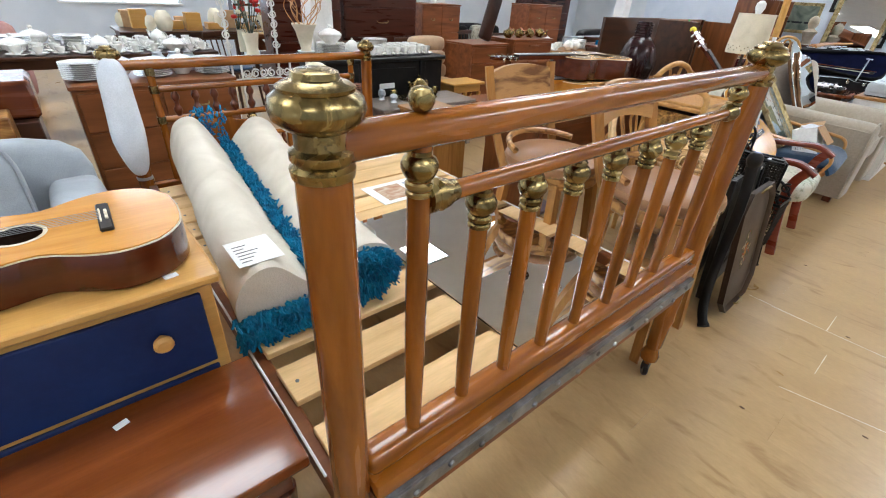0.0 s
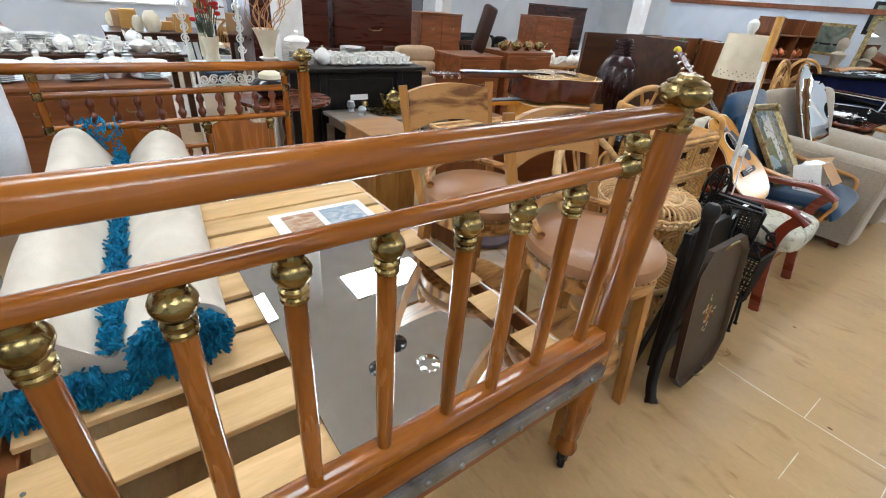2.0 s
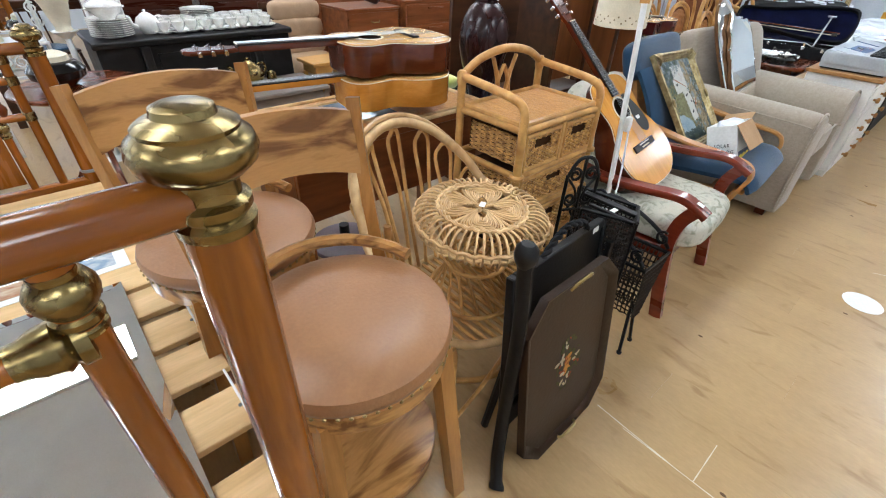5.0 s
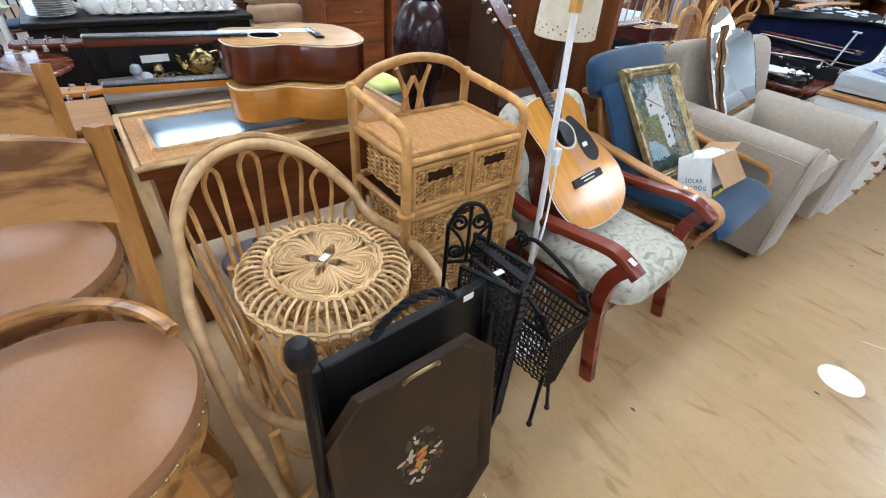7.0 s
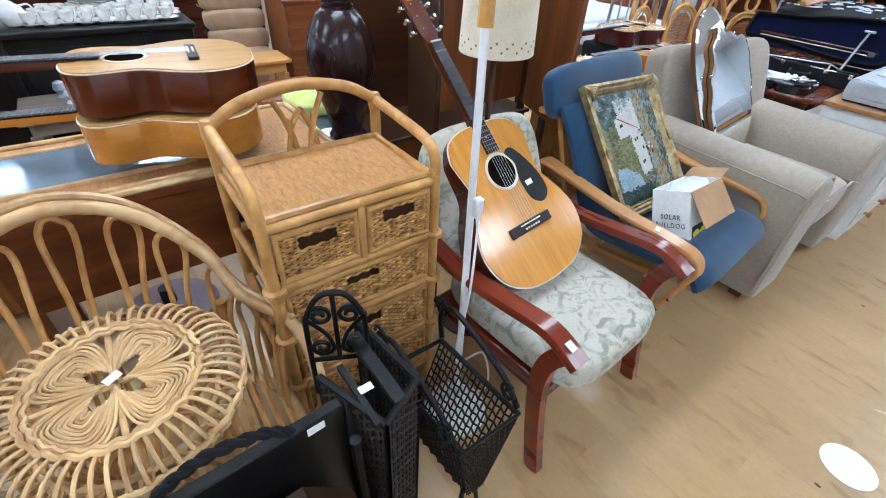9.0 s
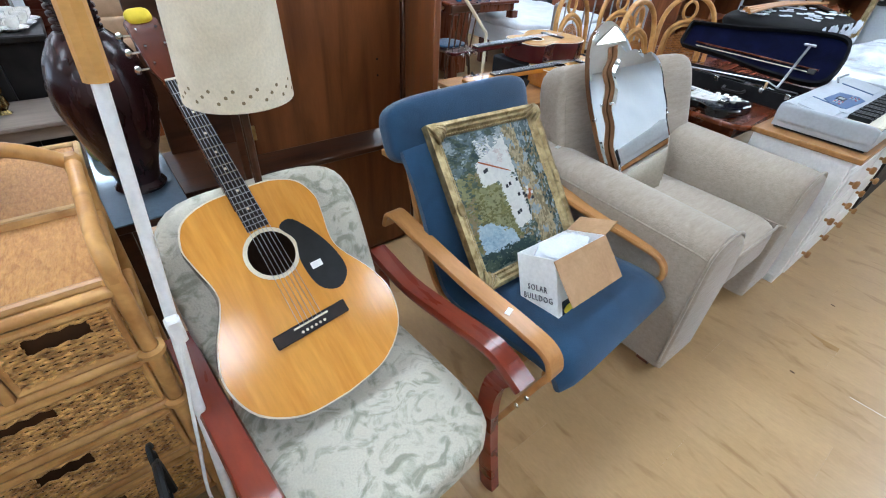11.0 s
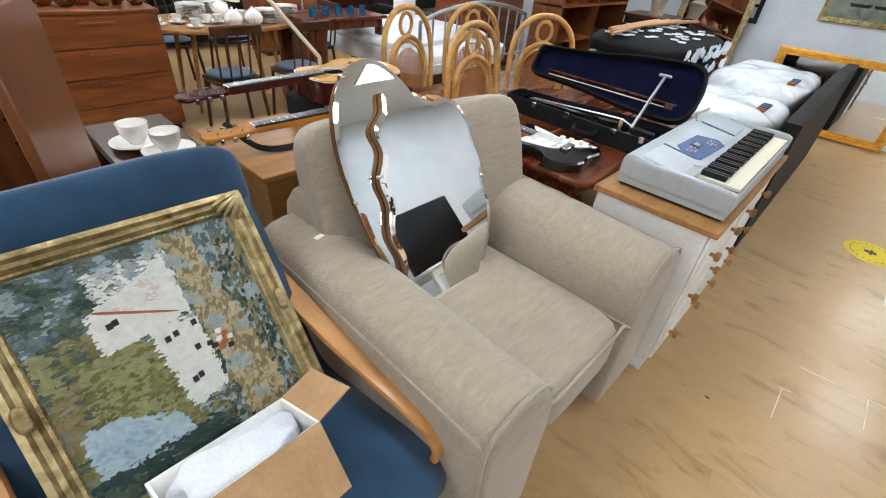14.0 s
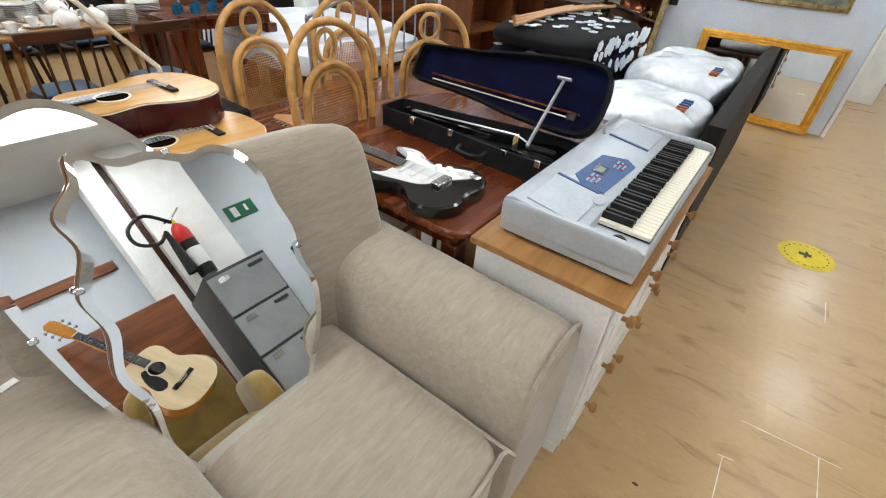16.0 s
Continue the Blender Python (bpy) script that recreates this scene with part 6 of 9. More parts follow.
bme = mesh_of("black_key", box(B(), 0, 0, 0, wk * 0.55, 0.09, 0.022, 0.002), plastic_black, Vector())
org = ORIGIN[kb.name]
for i in range(nw):
    o = new("white_key", wme)
    o.parent, o.location = kb, (Vector((kx0 + wk * i, KY0 + 0.009, KZ + 0.0634)) - org) * U
    if i % 7 not in (2, 6) and i < nw - 1:
        o = new("black_key", bme)
        o.parent, o.location = kb, (Vector((kx0 + wk * (i + 0.74), KY0 + 0.067, KZ + 0.0756)) - org) * U
KP = Matrix.Translation((KX0, KY0 + 0.165, KZ + 0.0785)) @ Matrix.Rotation(math.atan2(0.030, 0.215), 4, "X")
panel_blue = surface("panel_blue", (0.05, 0.11, 0.24), (0.07, 0.14, 0.28), 0.4, 0, 6.0, bump=0)
cp = part("control_panel", slab(B(), [(0.30, 0.035), (0.62, 0.02), (0.66, 0.06), (0.60, 0.14), (0.34, 0.15), (0.28, 0.10)], 0.0, 0.003, KP), panel_blue, kb, "blue control panel")
part("display", box(B(), 0.42, 0.08, 0.0032, 0.50, 0.12, 0.006, 0.001, KP), black_gloss, cp)
part("display_window", box(B(), 0.435, 0.088, 0.0062, 0.485, 0.112, 0.0066, 0, KP), surface("lcd", (0.25, 0.30, 0.28), (0.30, 0.35, 0.32), 0.3), cp)
for r_ in range(3):
    for i in range(5):
        for x in (0.33, 0.53):
            part("button", box(B(), x + 0.016 * i, 0.045 + 0.014 * r_ + (0.03 if x < 0.5 else 0), 0.0032, x + 0.010 + 0.016 * i, 0.052 + 0.014 * r_ + (0.03 if x < 0.5 else 0), 0.006, 0.001, KP), silver if (i + r_) % 4 else red_plastic, cp)
part("speaker_cover", box(B(), 0.03, 0.03, 0.0002, 0.27, 0.19, 0.004, 0.003, KP), silver, kb)
part("speaker_cover", box(B(), 0.85, 0.03, 0.0002, 1.09, 0.19, 0.004, 0.003, KP), silver, kb)
for x in (0.285, 0.84):
    part("blue_stripe", box(B(), x - 0.006, 0.03, 0.0003, x + 0.006, 0.19, 0.0035, 0, KP), panel_blue, kb)
part("logo_oval", lathe(B(), [(0.03, 0), (0.03, 0.003), (0, 0.004)], KP @ Matrix.Translation((0.24, 0.03, 0.002)) @ Matrix.Diagonal((1.4, 0.7, 1, 1)), 20), silver, kb, "raised silver oval")
part("pitch_wheel", lathe(B(), [(0, -0.008), (0.025, -0.007), (0.025, 0.007), (0, 0.008)], pose(KX0 + 0.08, KY0 + 0.08, KZ + 0.05, 0, 90, 0), 18), plastic_black, kb)
part("music_rest", tube(B(), [(KX1 - 0.30, KY1 - 0.04, KZ + 0.106), (KX1 - 0.25, KY1 - 0.02, KZ + 0.125), (KX1 - 0.02, KY1 - 0.02, KZ + 0.12)], 0.006, 6), silver, kb)

settle(kb, 0, 0, 0, 0.85)

# ---- dining table with violin case and electric guitar ----
dt = thing("dining_table", 6.75, 1.55, 0, "polished mahogany dining table with rounded corners", "table")
TZ = 0.745
ol = []
for cx_, cy_, a0 in ((6.28, 0.98, 180), (7.55, 0.98, 270), (7.55, 2.2, 0), (6.28, 2.2, 90)):
    ol += [(cx_ + 0.09 * math.cos(radians(a0 + 15 * i)), cy_ + 0.09 * math.sin(radians(a0 + 15 * i))) for i in range(7)]
part("tabletop", slab(B(), ol, TZ - 0.03, TZ, None, 0.007), mahog, dt)
part("apron", box(B(), 6.26, 0.97, TZ - 0.11, 7.57, 2.21, TZ - 0.031, 0.004), mahog, dt)
for x in (6.30, 7.53):
    for y in (1.0, 2.18):
        part("leg", box(B(), x - 0.035, y - 0.035, 0.0, x + 0.035, y + 0.035, TZ - 0.112, 0.008), mahog_z, dt)

vc_ = thing("violin_case", 6.92, 1.3, TZ + 0.001, "open black violin case lined in navy velvet, lying on table", "violin case")
velvet = surface("navy_velvet", (0.004, 0.006, 0.022), (0.009, 0.012, 0.042), 0.95, 0, 12.0, bump=0.3, bscale=150, spec=0.1)


def case_shape(l0=0.0):
    half = curve_pts([(-0.46, 0.0, 0), (-0.455, 0.07, 0), (-0.40, 0.085, 0), (-0.15, 0.10, 0), (0.10, 0.135, 0), (0.35, 0.15, 0), (0.44, 0.125, 0), (0.465, 0.05, 0), (0.467, 0.0, 0)], 4)
    return [(p.x, p.y) for p in half] + [(p.x, -p.y) for p in reversed(half[1:-1])]


CS = frame3((6.84, 1.30, TZ + 0.002), (0.985, 0.0, 0.0), (0, 0, 1))
CS = Matrix(((0.05, 1, 0, 6.81), (-1, 0.05, 0, 1.28), (0, 0, 1, TZ + 0.002), (0, 0, 0, 1)))


def tray(bm, shape, h, wall, M):
    inn_ = [(p[0] * (1 - wall / 0.46), p[1] * (1 - wall / 0.14)) for p in shape]
    r_ = [[bm.verts.new(M @ Vector((p[0], p[1], z))) for p in oo] for oo, z in ((shape, 0), (shape, h), (inn_, h), (inn_, 0.012))]
    for a, b in zip(r_, r_[1:]):
        for j in range(len(a)):
            bm.faces.new((a[j], a[(j + 1) % len(a)], b[(j + 1) % len(a)], b[j]))
    bm.faces.new(r_[0]), bm.faces.new(r_[-1])
    return bm, inn_


bm, inn_ = tray(B(), case_shape(), 0.085, 0.012, CS)
part("lower_shell", bm, black_cloth, vc_)
part("lining", slab(B(), [(p[0] * 0.99, p[1] * 0.99) for p in inn_], 0.0125, 0.02, CS), velvet, vc_, "navy velvet lining")
LM = CS @ Matrix.Translation((0, 0.152, 0.088)) @ Matrix.Rotation(radians(57), 4, "X") @ Matrix.Translation((0, 0.152, 0))
bm, inn_ = tray(B(), case_shape(), 0.06, 0.012, LM)
lid = part("lid", bm, black_cloth, vc_, "raised lid")
part("lid_lining", slab(B(), [(p[0] * 0.99, p[1] * 0.99) for p in inn_], 0.0125, 0.02, LM), velvet, lid, "navy velvet lining")
part("stay", tube(B(), [CS @ Vector((0.27, -0.05, 0.09)), LM @ Vector((0.27, 0.06, 0.05))], 0.007, 6), steel, vc_, "metal lid stay")
part("stay_bar", tube(B(), [LM @ Vector((0.24, 0.06, 0.055)), LM @ Vector((0.30, 0.06, 0.055))], 0.007, 6), steel, vc_)
part("handle", tube(B(), [CS @ Vector(p) for p in curve_pts([(0.02, -0.137, 0.05), (0.03, -0.18, 0.045), (0.08, -0.195, 0.045), (0.13, -0.18, 0.045), (0.14, -0.137, 0.05)], 5)], 0.008, 7), plastic_black, vc_)
for x in (-0.25, -0.05, 0.22, 0.36):
    part("catch", box(B(), x - 0.012, -0.152 if x > 0.1 else -0.118, 0.06, x + 0.012, -0.140 if x > 0.1 else -0.100, 0.09, 0.002, CS), chrome, vc_)
vi = thing("violin", 6.84, 1.29, TZ + 0.03, "black violin with bow lying in its case", "violin")
hv = curve_pts([(0.0, -0.105, 0), (0.10, -0.10, 0), (0.17, -0.075, 0), (0.22, -0.055, 0), (0.29, -0.085, 0), (0.36, -0.10, 0), (0.41, -0.06, 0), (0.42, 0, 0)], 4)
VM = CS @ Matrix.Translation((0.0, 0, 0.024)) @ Matrix.Rotation(0, 4, "Z")
part("body", slab(B(), [(p.x, p.y) for p in hv] + [(p.x, -p.y) for p in reversed(hv[:-1])], 0.0, 0.04, VM, 0.005), black_gloss, vi)
part("neck", box(B(), -0.34, -0.013, 0.02, 0.08, 0.013, 0.05, 0.004, VM), black_gloss, vi)
part("bridge", box(B(), 0.195, -0.022, 0.0405, 0.20, 0.022, 0.075, 0.001, VM), pine, vi, "pale bridge")
part("scroll", lathe(B(), [(0, -0.015), (0.018, -0.012), (0.018, 0.012), (0, 0.015)], VM @ pose(-0.36, 0, 0.04, 90, 0, 0), 12), black_gloss, vi)
part("tailpiece", box(B(), 0.25, -0.018, 0.0405, 0.37, 0.018, 0.052, 0.003, VM), plastic_black, vi)
part("string", tube(B(), [VM @ Vector((-0.32, 0, 0.053)), VM @ Vector((0.198, 0, 0.077)), VM @ Vector((0.26, 0, 0.055))], 0.004, 4), steel, vi)
bow = thing("violin_bow", 6.9, 1.3, TZ + 0.1, "slim wooden violin bow clipped in the lid", "bow")
part("stick", tube(B(), [LM @ Vector((-0.36, -0.04, 0.032)), LM @ Vector((0.38, -0.06, 0.032))], 0.005, 6), mahog, bow)
part("hair", tube(B(), [LM @ Vector((-0.35, -0.062, 0.032)), LM @ Vector((0.33, -0.08, 0.032))], 0.003, 4), cream, bow)
part("frog", box(B(), 0.33, -0.09, 0.026, 0.37, -0.06, 0.038, 0.002, LM), rosewood, bow)

eg = thing("electric_guitar", 0, 0, 0, "black and white electric guitar lying on the table", "guitar")
he = curve_pts([(0.0, 0.01, 0), (0.10, 0.0, 0), (0.165, 0.06, 0), (0.165, 0.13, 0), (0.12, 0.20, 0), (0.115, 0.25, 0), (0.155, 0.34, 0), (0.135, 0.415, 0), (0.10, 0.40, 0), (0.07, 0.33, 0), (0.0, 0.31, 0), (-0.06, 0.32, 0), (-0.085, 0.36, 0), (-0.12, 0.38, 0), (-0.145, 0.32, 0), (-0.11, 0.24, 0), (-0.115, 0.19, 0), (-0.165, 0.12, 0), (-0.155, 0.05, 0), (-0.08, 0.0, 0)], 4, True)
part("body", slab(B(), [(p.x, p.y) for p in he], 0, 0.045, None, 0.007), black_gloss, eg)
pg = curve_pts([(0.02, 0.12, 0), (0.10, 0.06, 0), (0.14, 0.09, 0), (0.09, 0.2, 0), (0.10, 0.26, 0), (0.12, 0.36, 0), (0.06, 0.32, 0), (-0.06, 0.31, 0), (-0.10, 0.34, 0), (-0.08, 0.24, 0), (-0.05, 0.16, 0)], 4, True)
part("scratch_plate", slab(B(), [(p.x, p.y) for p in pg], 0.0452, 0.048), plastic_white, eg, "white scratch plate")
for y in (0.17, 0.22, 0.27):
    part("pickup", box(B(), -0.042, y - 0.008, 0.0482, 0.042, y + 0.008, 0.055, 0.003), plastic_white, eg)
part("bridge", box(B(), -0.04, 0.10, 0.0455, 0.04, 0.135, 0.060, 0.003), chrome, eg)
for p in ((0.095, 0.10), (0.085, 0.145), (0.075, 0.185)):
    part("control_knob", lathe(B(), [(0.013, 0.048), (0.012, 0.062), (0, 0.063)], at(p[0], p[1], 0), 14), plastic_white, eg)
part("jack_plate", lathe(B(), [(0.022, 0.0455), (0.022, 0.049), (0.008, 0.052), (0, 0.052)], at(0.12, 0.055, 0), 18), chrome, eg)
part("neck", slab(B(), [(-0.028, 0.30), (0.028, 0.30), (0.021, 0.78), (-0.021, 0.78)], 0.038, 0.058, None, 0.003), birch, eg)
fbm = part("fretboard", slab(B(), [(-0.028, 0.29), (0.028, 0.29), (0.021, 0.78), (-0.021, 0.78)], 0.0582, 0.063), rosewood, eg)
for i in range(1, 21):
    y = 0.78 - 0.66 * (1 - 2 ** (-i / 12))
    part("fret", box(B(), -0.025, y - 0.001, 0.0632, 0.025, y + 0.001, 0.0645, 0), chrome, fbm)
part("headstock", slab(B(), [(-0.021, 0.781), (0.021, 0.781), (0.035, 0.83), (0.04, 0.93), (0.0, 0.98), (-0.035, 0.95), (-0.03, 0.83)], 0.042, 0.056, None, 0.003), birch, eg)
for i in range(6):
    part("tuning_peg", rod(B(), (-0.034, 0.82 + 0.022 * i, 0.05), (-0.058, 0.82 + 0.022 * i, 0.05), 0.005, n=6), chrome, eg)
for i in range(6):
    part("string", rod(B(), (-0.025 + 0.01 * i, 0.11, 0.066), (-0.015 + 0.006 * i, 0.79, 0.066), 0.0008, n=4), steel, eg)
put(eg, frame3((6.36, 0.99, TZ + 0.001), (-0.03, 1.0, 0.01), (0, 0, 1)) @ Matrix.Scale(1.03, 4))

# ---- cane-backed bamboo chairs ----
cane_mat = surface("cane_panel", (0.30, 0.13, 0.035), (0.46, 0.22, 0.07), 0.5, 0, 40.0, bump=0.5, bscale=150)
bch = thing("bamboo_chair", 0, 0, 0, "honey bamboo dining chair with arched cane back", "chair", "bamboo chairs round the table")
part("outer_arch", tube(B(), curve_pts([(-0.20, 0.02, 0.0), (-0.205, 0.01, 0.45), (-0.225, 0.03, 0.85), (-0.20, 0.05, 1.05), (-0.11, 0.065, 1.15), (0, 0.07, 1.175), (0.11, 0.065, 1.15), (0.20, 0.05, 1.05), (0.225, 0.03, 0.85), (0.205, 0.01, 0.45), (0.20, 0.02, 0.0)], 5), 0.017, 10), rattan, bch)
inner = curve_pts([(-0.155, 0.02, 0.48), (-0.165, 0.03, 0.80), (-0.14, 0.045, 0.94), (-0.07, 0.055, 1.0), (0, 0.058, 1.015), (0.07, 0.055, 1.0), (0.14, 0.045, 0.94), (0.165, 0.03, 0.80), (0.155, 0.02, 0.48)], 5)
part("inner_arch", tube(B(), inner, 0.015, 8), rattan, bch)
part("inner_arch", tube(B(), [(p.x * 0.86, p.y, 0.48 + (p.z - 0.48) * 0.95) for p in inner], 0.010, 6), rattan, bch)
part("ring", tube(B(), [(0.052 * math.cos(a), 0.064, 1.085 + 0.06 * math.sin(a)) for a in [2 * math.pi * i / 24 for i in range(24)]], 0.011, 8, True), rattan, bch)
cn = B()
for i in range(25):
    x = -0.13 + 0.26 * i / 24
    zt = 0.955 - 0.10 * (abs(x) / 0.13) ** 2.5
    tube(cn, [(x, 0.02 + 0.03 * 0, 0.49), (x, 0.05, zt)], 0.0026, 4)
for i in range(40):
    z = 0.49 + 0.46 * i / 39
    hw = 0.132 * (1 - max(0, (z - 0.85) / 0.11) ** 2.5) if z < 0.955 else 0.03
    if hw > 0.01:
        tube(cn, [(-hw, 0.02 + 0.03 * (z - 0.49) / 0.47, z), (hw, 0.02 + 0.03 * (z - 0.49) / 0.47, z)], 0.0026, 4)
cp_ = part("cane_mesh", cn, cane_mat, bch, "open woven cane")
cp_["kind"] = "stuff"
part("seat", cushion(B(), -0.21, -0.42, 0.42, 0.21, 0.0, 0.47, 6, n=6), cream, bch)
part("seat_rail", tube(B(), [(-0.20, 0.0, 0.41), (-0.21, -0.41, 0.41), (0.21, -0.41, 0.41), (0.20, 0.0, 0.41)], 0.015, 8), rattan, bch)
for x in (-0.2, 0.2):
    part("front_leg", tube(B(), [(x, -0.40, 0.0), (x, -0.40, 0.42)], 0.015, 8), rattan, bch)
put(bch, pose(6.56, 2.36, 0, 0, 0, 8))
again(bch, pose(6.53, 1.80, 0, 0, 0, -95 + 98))
again(bch, pose(7.08, 2.30, 0, 0, 0, -12))
again(bch, pose(7.22, 1.84, 0, 0, 0, -30))
# ---- beyond the keyboard ----
hb = thing("upholstered_headboard", 8.7, 0.45, 0, "dark brown padded headboard standing on edge", "headboard")
brown_pad = surface("dark_vinyl", (0.012, 0.010, 0.009), (0.022, 0.018, 0.016), 0.65, 0, 9.0, bump=0.3, bscale=160)
bm = B()
slab(bm, [(7.56, 0.02), (10.15, 0.02), (10.15, 0.88), (9.4, 0.92), (8.3, 0.90), (7.56, 0.86)], -0.05, 0.03, Matrix(((1, 0, 0, 0), (0, 0, 1, 0.47), (0, 1, 0, 0), (0, 0, 0, 1))), 0.012)
part("pad", bm, brown_pad, hb)
for x in (7.7, 9.0, 10.0):
    part("foot", box(B(), x - 0.04, 0.43, 0, x + 0.04, 0.49, 0.021, 0.002), black_wood, hb)
film = surface("clear_film", (0.62, 0.66, 0.70), (0.80, 0.83, 0.86), 0.22, 0, 6.0, bump=0.8, bscale=14, coat=0.5, warp=2.0)
for k, (x0, y0, z0, x1, y1, z1) in enumerate(((7.60, 0.54, 0.62, 8.35, 1.15, 0.84), (8.4, 0.54, 0.62, 9.5, 1.2, 0.88))):
    bag = thing("wrapped_duvet", (x0 + x1) / 2, (y0 + y1) / 2, z0, "white duvet in a clear plastic bag", "bedding", "wrapped bedding")
    part("bag", cushion(B(), x0, y0, z0, x1, y1, z1, 3.5, n=12, wob=0.035), film, bag)
    for j in range(5):
        part("printed_mark", box(B(), x0 + 0.16 + 0.05 * j, y0 + 0.1, z1 - 0.012, x0 + 0.18 + 0.05 * j, y0 + 0.15, z1 + 0.004, 0), paint["rust"] if j < 2 else panel_blue, bag)
plinth_mat = walnut
lt = thing("low_table", 8.55, 0.86, 0, "plain dark table under the bedding", "table")
part("tabletop", box(B(), 7.58, 0.53, 0.59, 9.6, 1.9, 0.625, 0.005), walnut, lt)
for x in (7.63, 9.55):
    for y in (0.58, 1.85):
        part("leg", box(B(), x - 0.03, y - 0.03, 0, x + 0.03, y + 0.03, 0.589, 0.004), walnut, lt)
# flowered cushions in a pile
navy_print = surface("navy_print", (0.006, 0.008, 0.03), (0.010, 0.013, 0.045), 0.9, 0, 9.0, bump=0.3, bscale=150)
black_print = surface("black_print", (0.008, 0.008, 0.009), (0.014, 0.014, 0.015), 0.9, 0, 9.0, bump=0.3, bscale=150)
rng = random.Random(11)
z = 0.63
for k, (mt, th, n) in enumerate(((navy_print, 0.12, 0), (navy_print, 0.13, 26), (black_print, 0.13, 34))):
    c = thing("floor_cushion", 8.5, 1.55, z, "dark floor cushion printed with white flowers" if n else "plain dark floor cushion", "cushion", "pile of floor cushions")
    x0, x1, y0, y1 = 7.85 + 0.03 * k, 9.25 - 0.04 * k, 1.25, 2.05 - 0.02 * k
    body = part("cover", cushion(B(), x0, y0, z, x1, y1, z + th, 4, n=14, puff=0.12, wob=0.02), mt, c)
    fl_ = B()
    for i in range(n * 3):
        top_face = i % 2
        fx = rng.uniform(x0 + 0.1, x1 - 0.1)
        if top_face:
            fy = rng.uniform(y0 + 0.1, y1 - 0.1)
            M = Matrix.Translation((fx, fy, z + th + 0.012)) @ Matrix.Rotation(rng.uniform(0, 6), 4, "Z")
        else:
            M = Matrix.Translation((fx, y0 - 0.012 + 0.01, z + rng.uniform(0.03, th - 0.03))) @ Matrix.Rotation(radians(90), 4, "X") @ Matrix.Rotation(rng.uniform(0, 6), 4, "Z")
        for q in range(5):
            a = 2 * math.pi * q / 5
            lathe(fl_, [(0.0125, 0), (0.0125, 0.006), (0, 0.008)], M @ Matrix.Translation((0.018 * math.cos(a), 0.018 * math.sin(a), 0)), 8)
    if n:
        part("white_flower", fl_, white_cloth, c, "white printed flowers")["kind"] = "stuff"
    z += th + 0.012
st_ = thing("cane_bundle", 8.6, 1.8, z, "bundle of bare wooden sticks on the cushions", "sticks")
for i in range(5):
    part("stick", tube(B(), curve_pts([(7.85 + 0.05 * i, 1.72 + 0.03 * i, z + 0.02 + 0.012 * (i % 2)), (8.6, 1.75 + 0.02 * i, z + 0.035), (9.4 - 0.1 * i, 1.65 + 0.05 * i, z + 0.03)], 4), 0.012, 6), birch, st_)

# gold mirror and pictures on the partition
gm = thing("gold_mirror", 11.14, 0.65, 0, "large gold framed mirror leaning on the partition", "mirror")
GM = frame3((11.08, 0.65, 0.02), (0.06, 0, 1), (-1, 0, 0.06))
picture_frame(gm, GM, 1.30, 0.90, 0.085, gold, 0.04)
part("glass", box(B(), -0.57, 0.078, 0.004, 0.57, 0.822, 0.008, 0, GM), mirror_glass, gm)
settle(gm, -0.02, -0.10, 0, 1, 1, 0.9)
sea = surface("seascape", (0.10, 0.13, 0.11), (0.30, 0.33, 0.27), 0.5, 0, 5.0, bump=0.3, bscale=60, warp=1.5)
for i, (y0, y1, z0, z1, fm, lab) in enumerate(((0.06, 1.01, 1.10, 1.72, gilt, "dim harbour painting with small boats in a thin gilt frame"), (1.55, 2.2, 0.98, 1.45, black_wood, "etching in a dark frame"), (1.5, 2.5, 1.47, 1.95, black_wood, "dark framed wide print"), (2.6, 3.3, 1.1, 1.6, gilt, "small gilt framed picture"))):
    pt = thing("wall_picture", 11.19, (y0 + y1) / 2, z0, lab, "picture", "pictures on the partition")
    M = frame3((11.197, (y0 + y1) / 2, z0), (0, 0, 1), (-1, 0, 0))
    picture_frame(pt, M, y1 - y0, z1 - z0, 0.05, fm, 0.022)
    part("canvas", box(B(), -(y1 - y0) / 2 + 0.045, 0.045, 0.003, (y1 - y0) / 2 - 0.045, z1 - z0 - 0.045, 0.006, 0, M), sea if i != 1 else paper, pt)
    for j in range(3):
        part("boat", slab(B(), [(-0.25 + 0.2 * j, 0.16), (-0.1 + 0.2 * j, 0.16), (-0.08 + 0.2 * j, 0.19), (-0.27 + 0.2 * j, 0.19)], 0.0062, 0.007, M), paint["dark"], pt)
gm2 = thing("tall_mirror", 10.9, 1.75, 0, "tall dark gilt mirror leaning on the partition", "mirror")
GM2 = frame3((10.92, 2.0, 0.02), (0.12, 0, 1), (-1, 0.25, 0.12))
picture_frame(gm2, GM2, 0.85, 1.75, 0.07, gilt, 0.035)
part("glass", box(B(), -0.36, 0.065, 0.004, 0.36, 1.685, 0.008, 0, GM2), mirror_glass, gm2)
rp = structure("rail_trim", box(B(), 11.17, 0.0, 1.76, 11.199, 6.0, 1.84, 0.003), teak, "wooden picture rail")
wcab = thing("white_cabinet", 13.5, -0.3, 0, "white cabinet beyond the partition", "cabinet")
part("body", box(B(), 13.2, -0.75, 0.0, 13.9, 0.4, 0.85, 0.006), white_paint, wcab)
part("black_bag", cushion(B(), 13.25, -0.7, 0.852, 13.7, 0.0, 1.05, 3, n=5, wob=0.02), black_cloth, wcab)

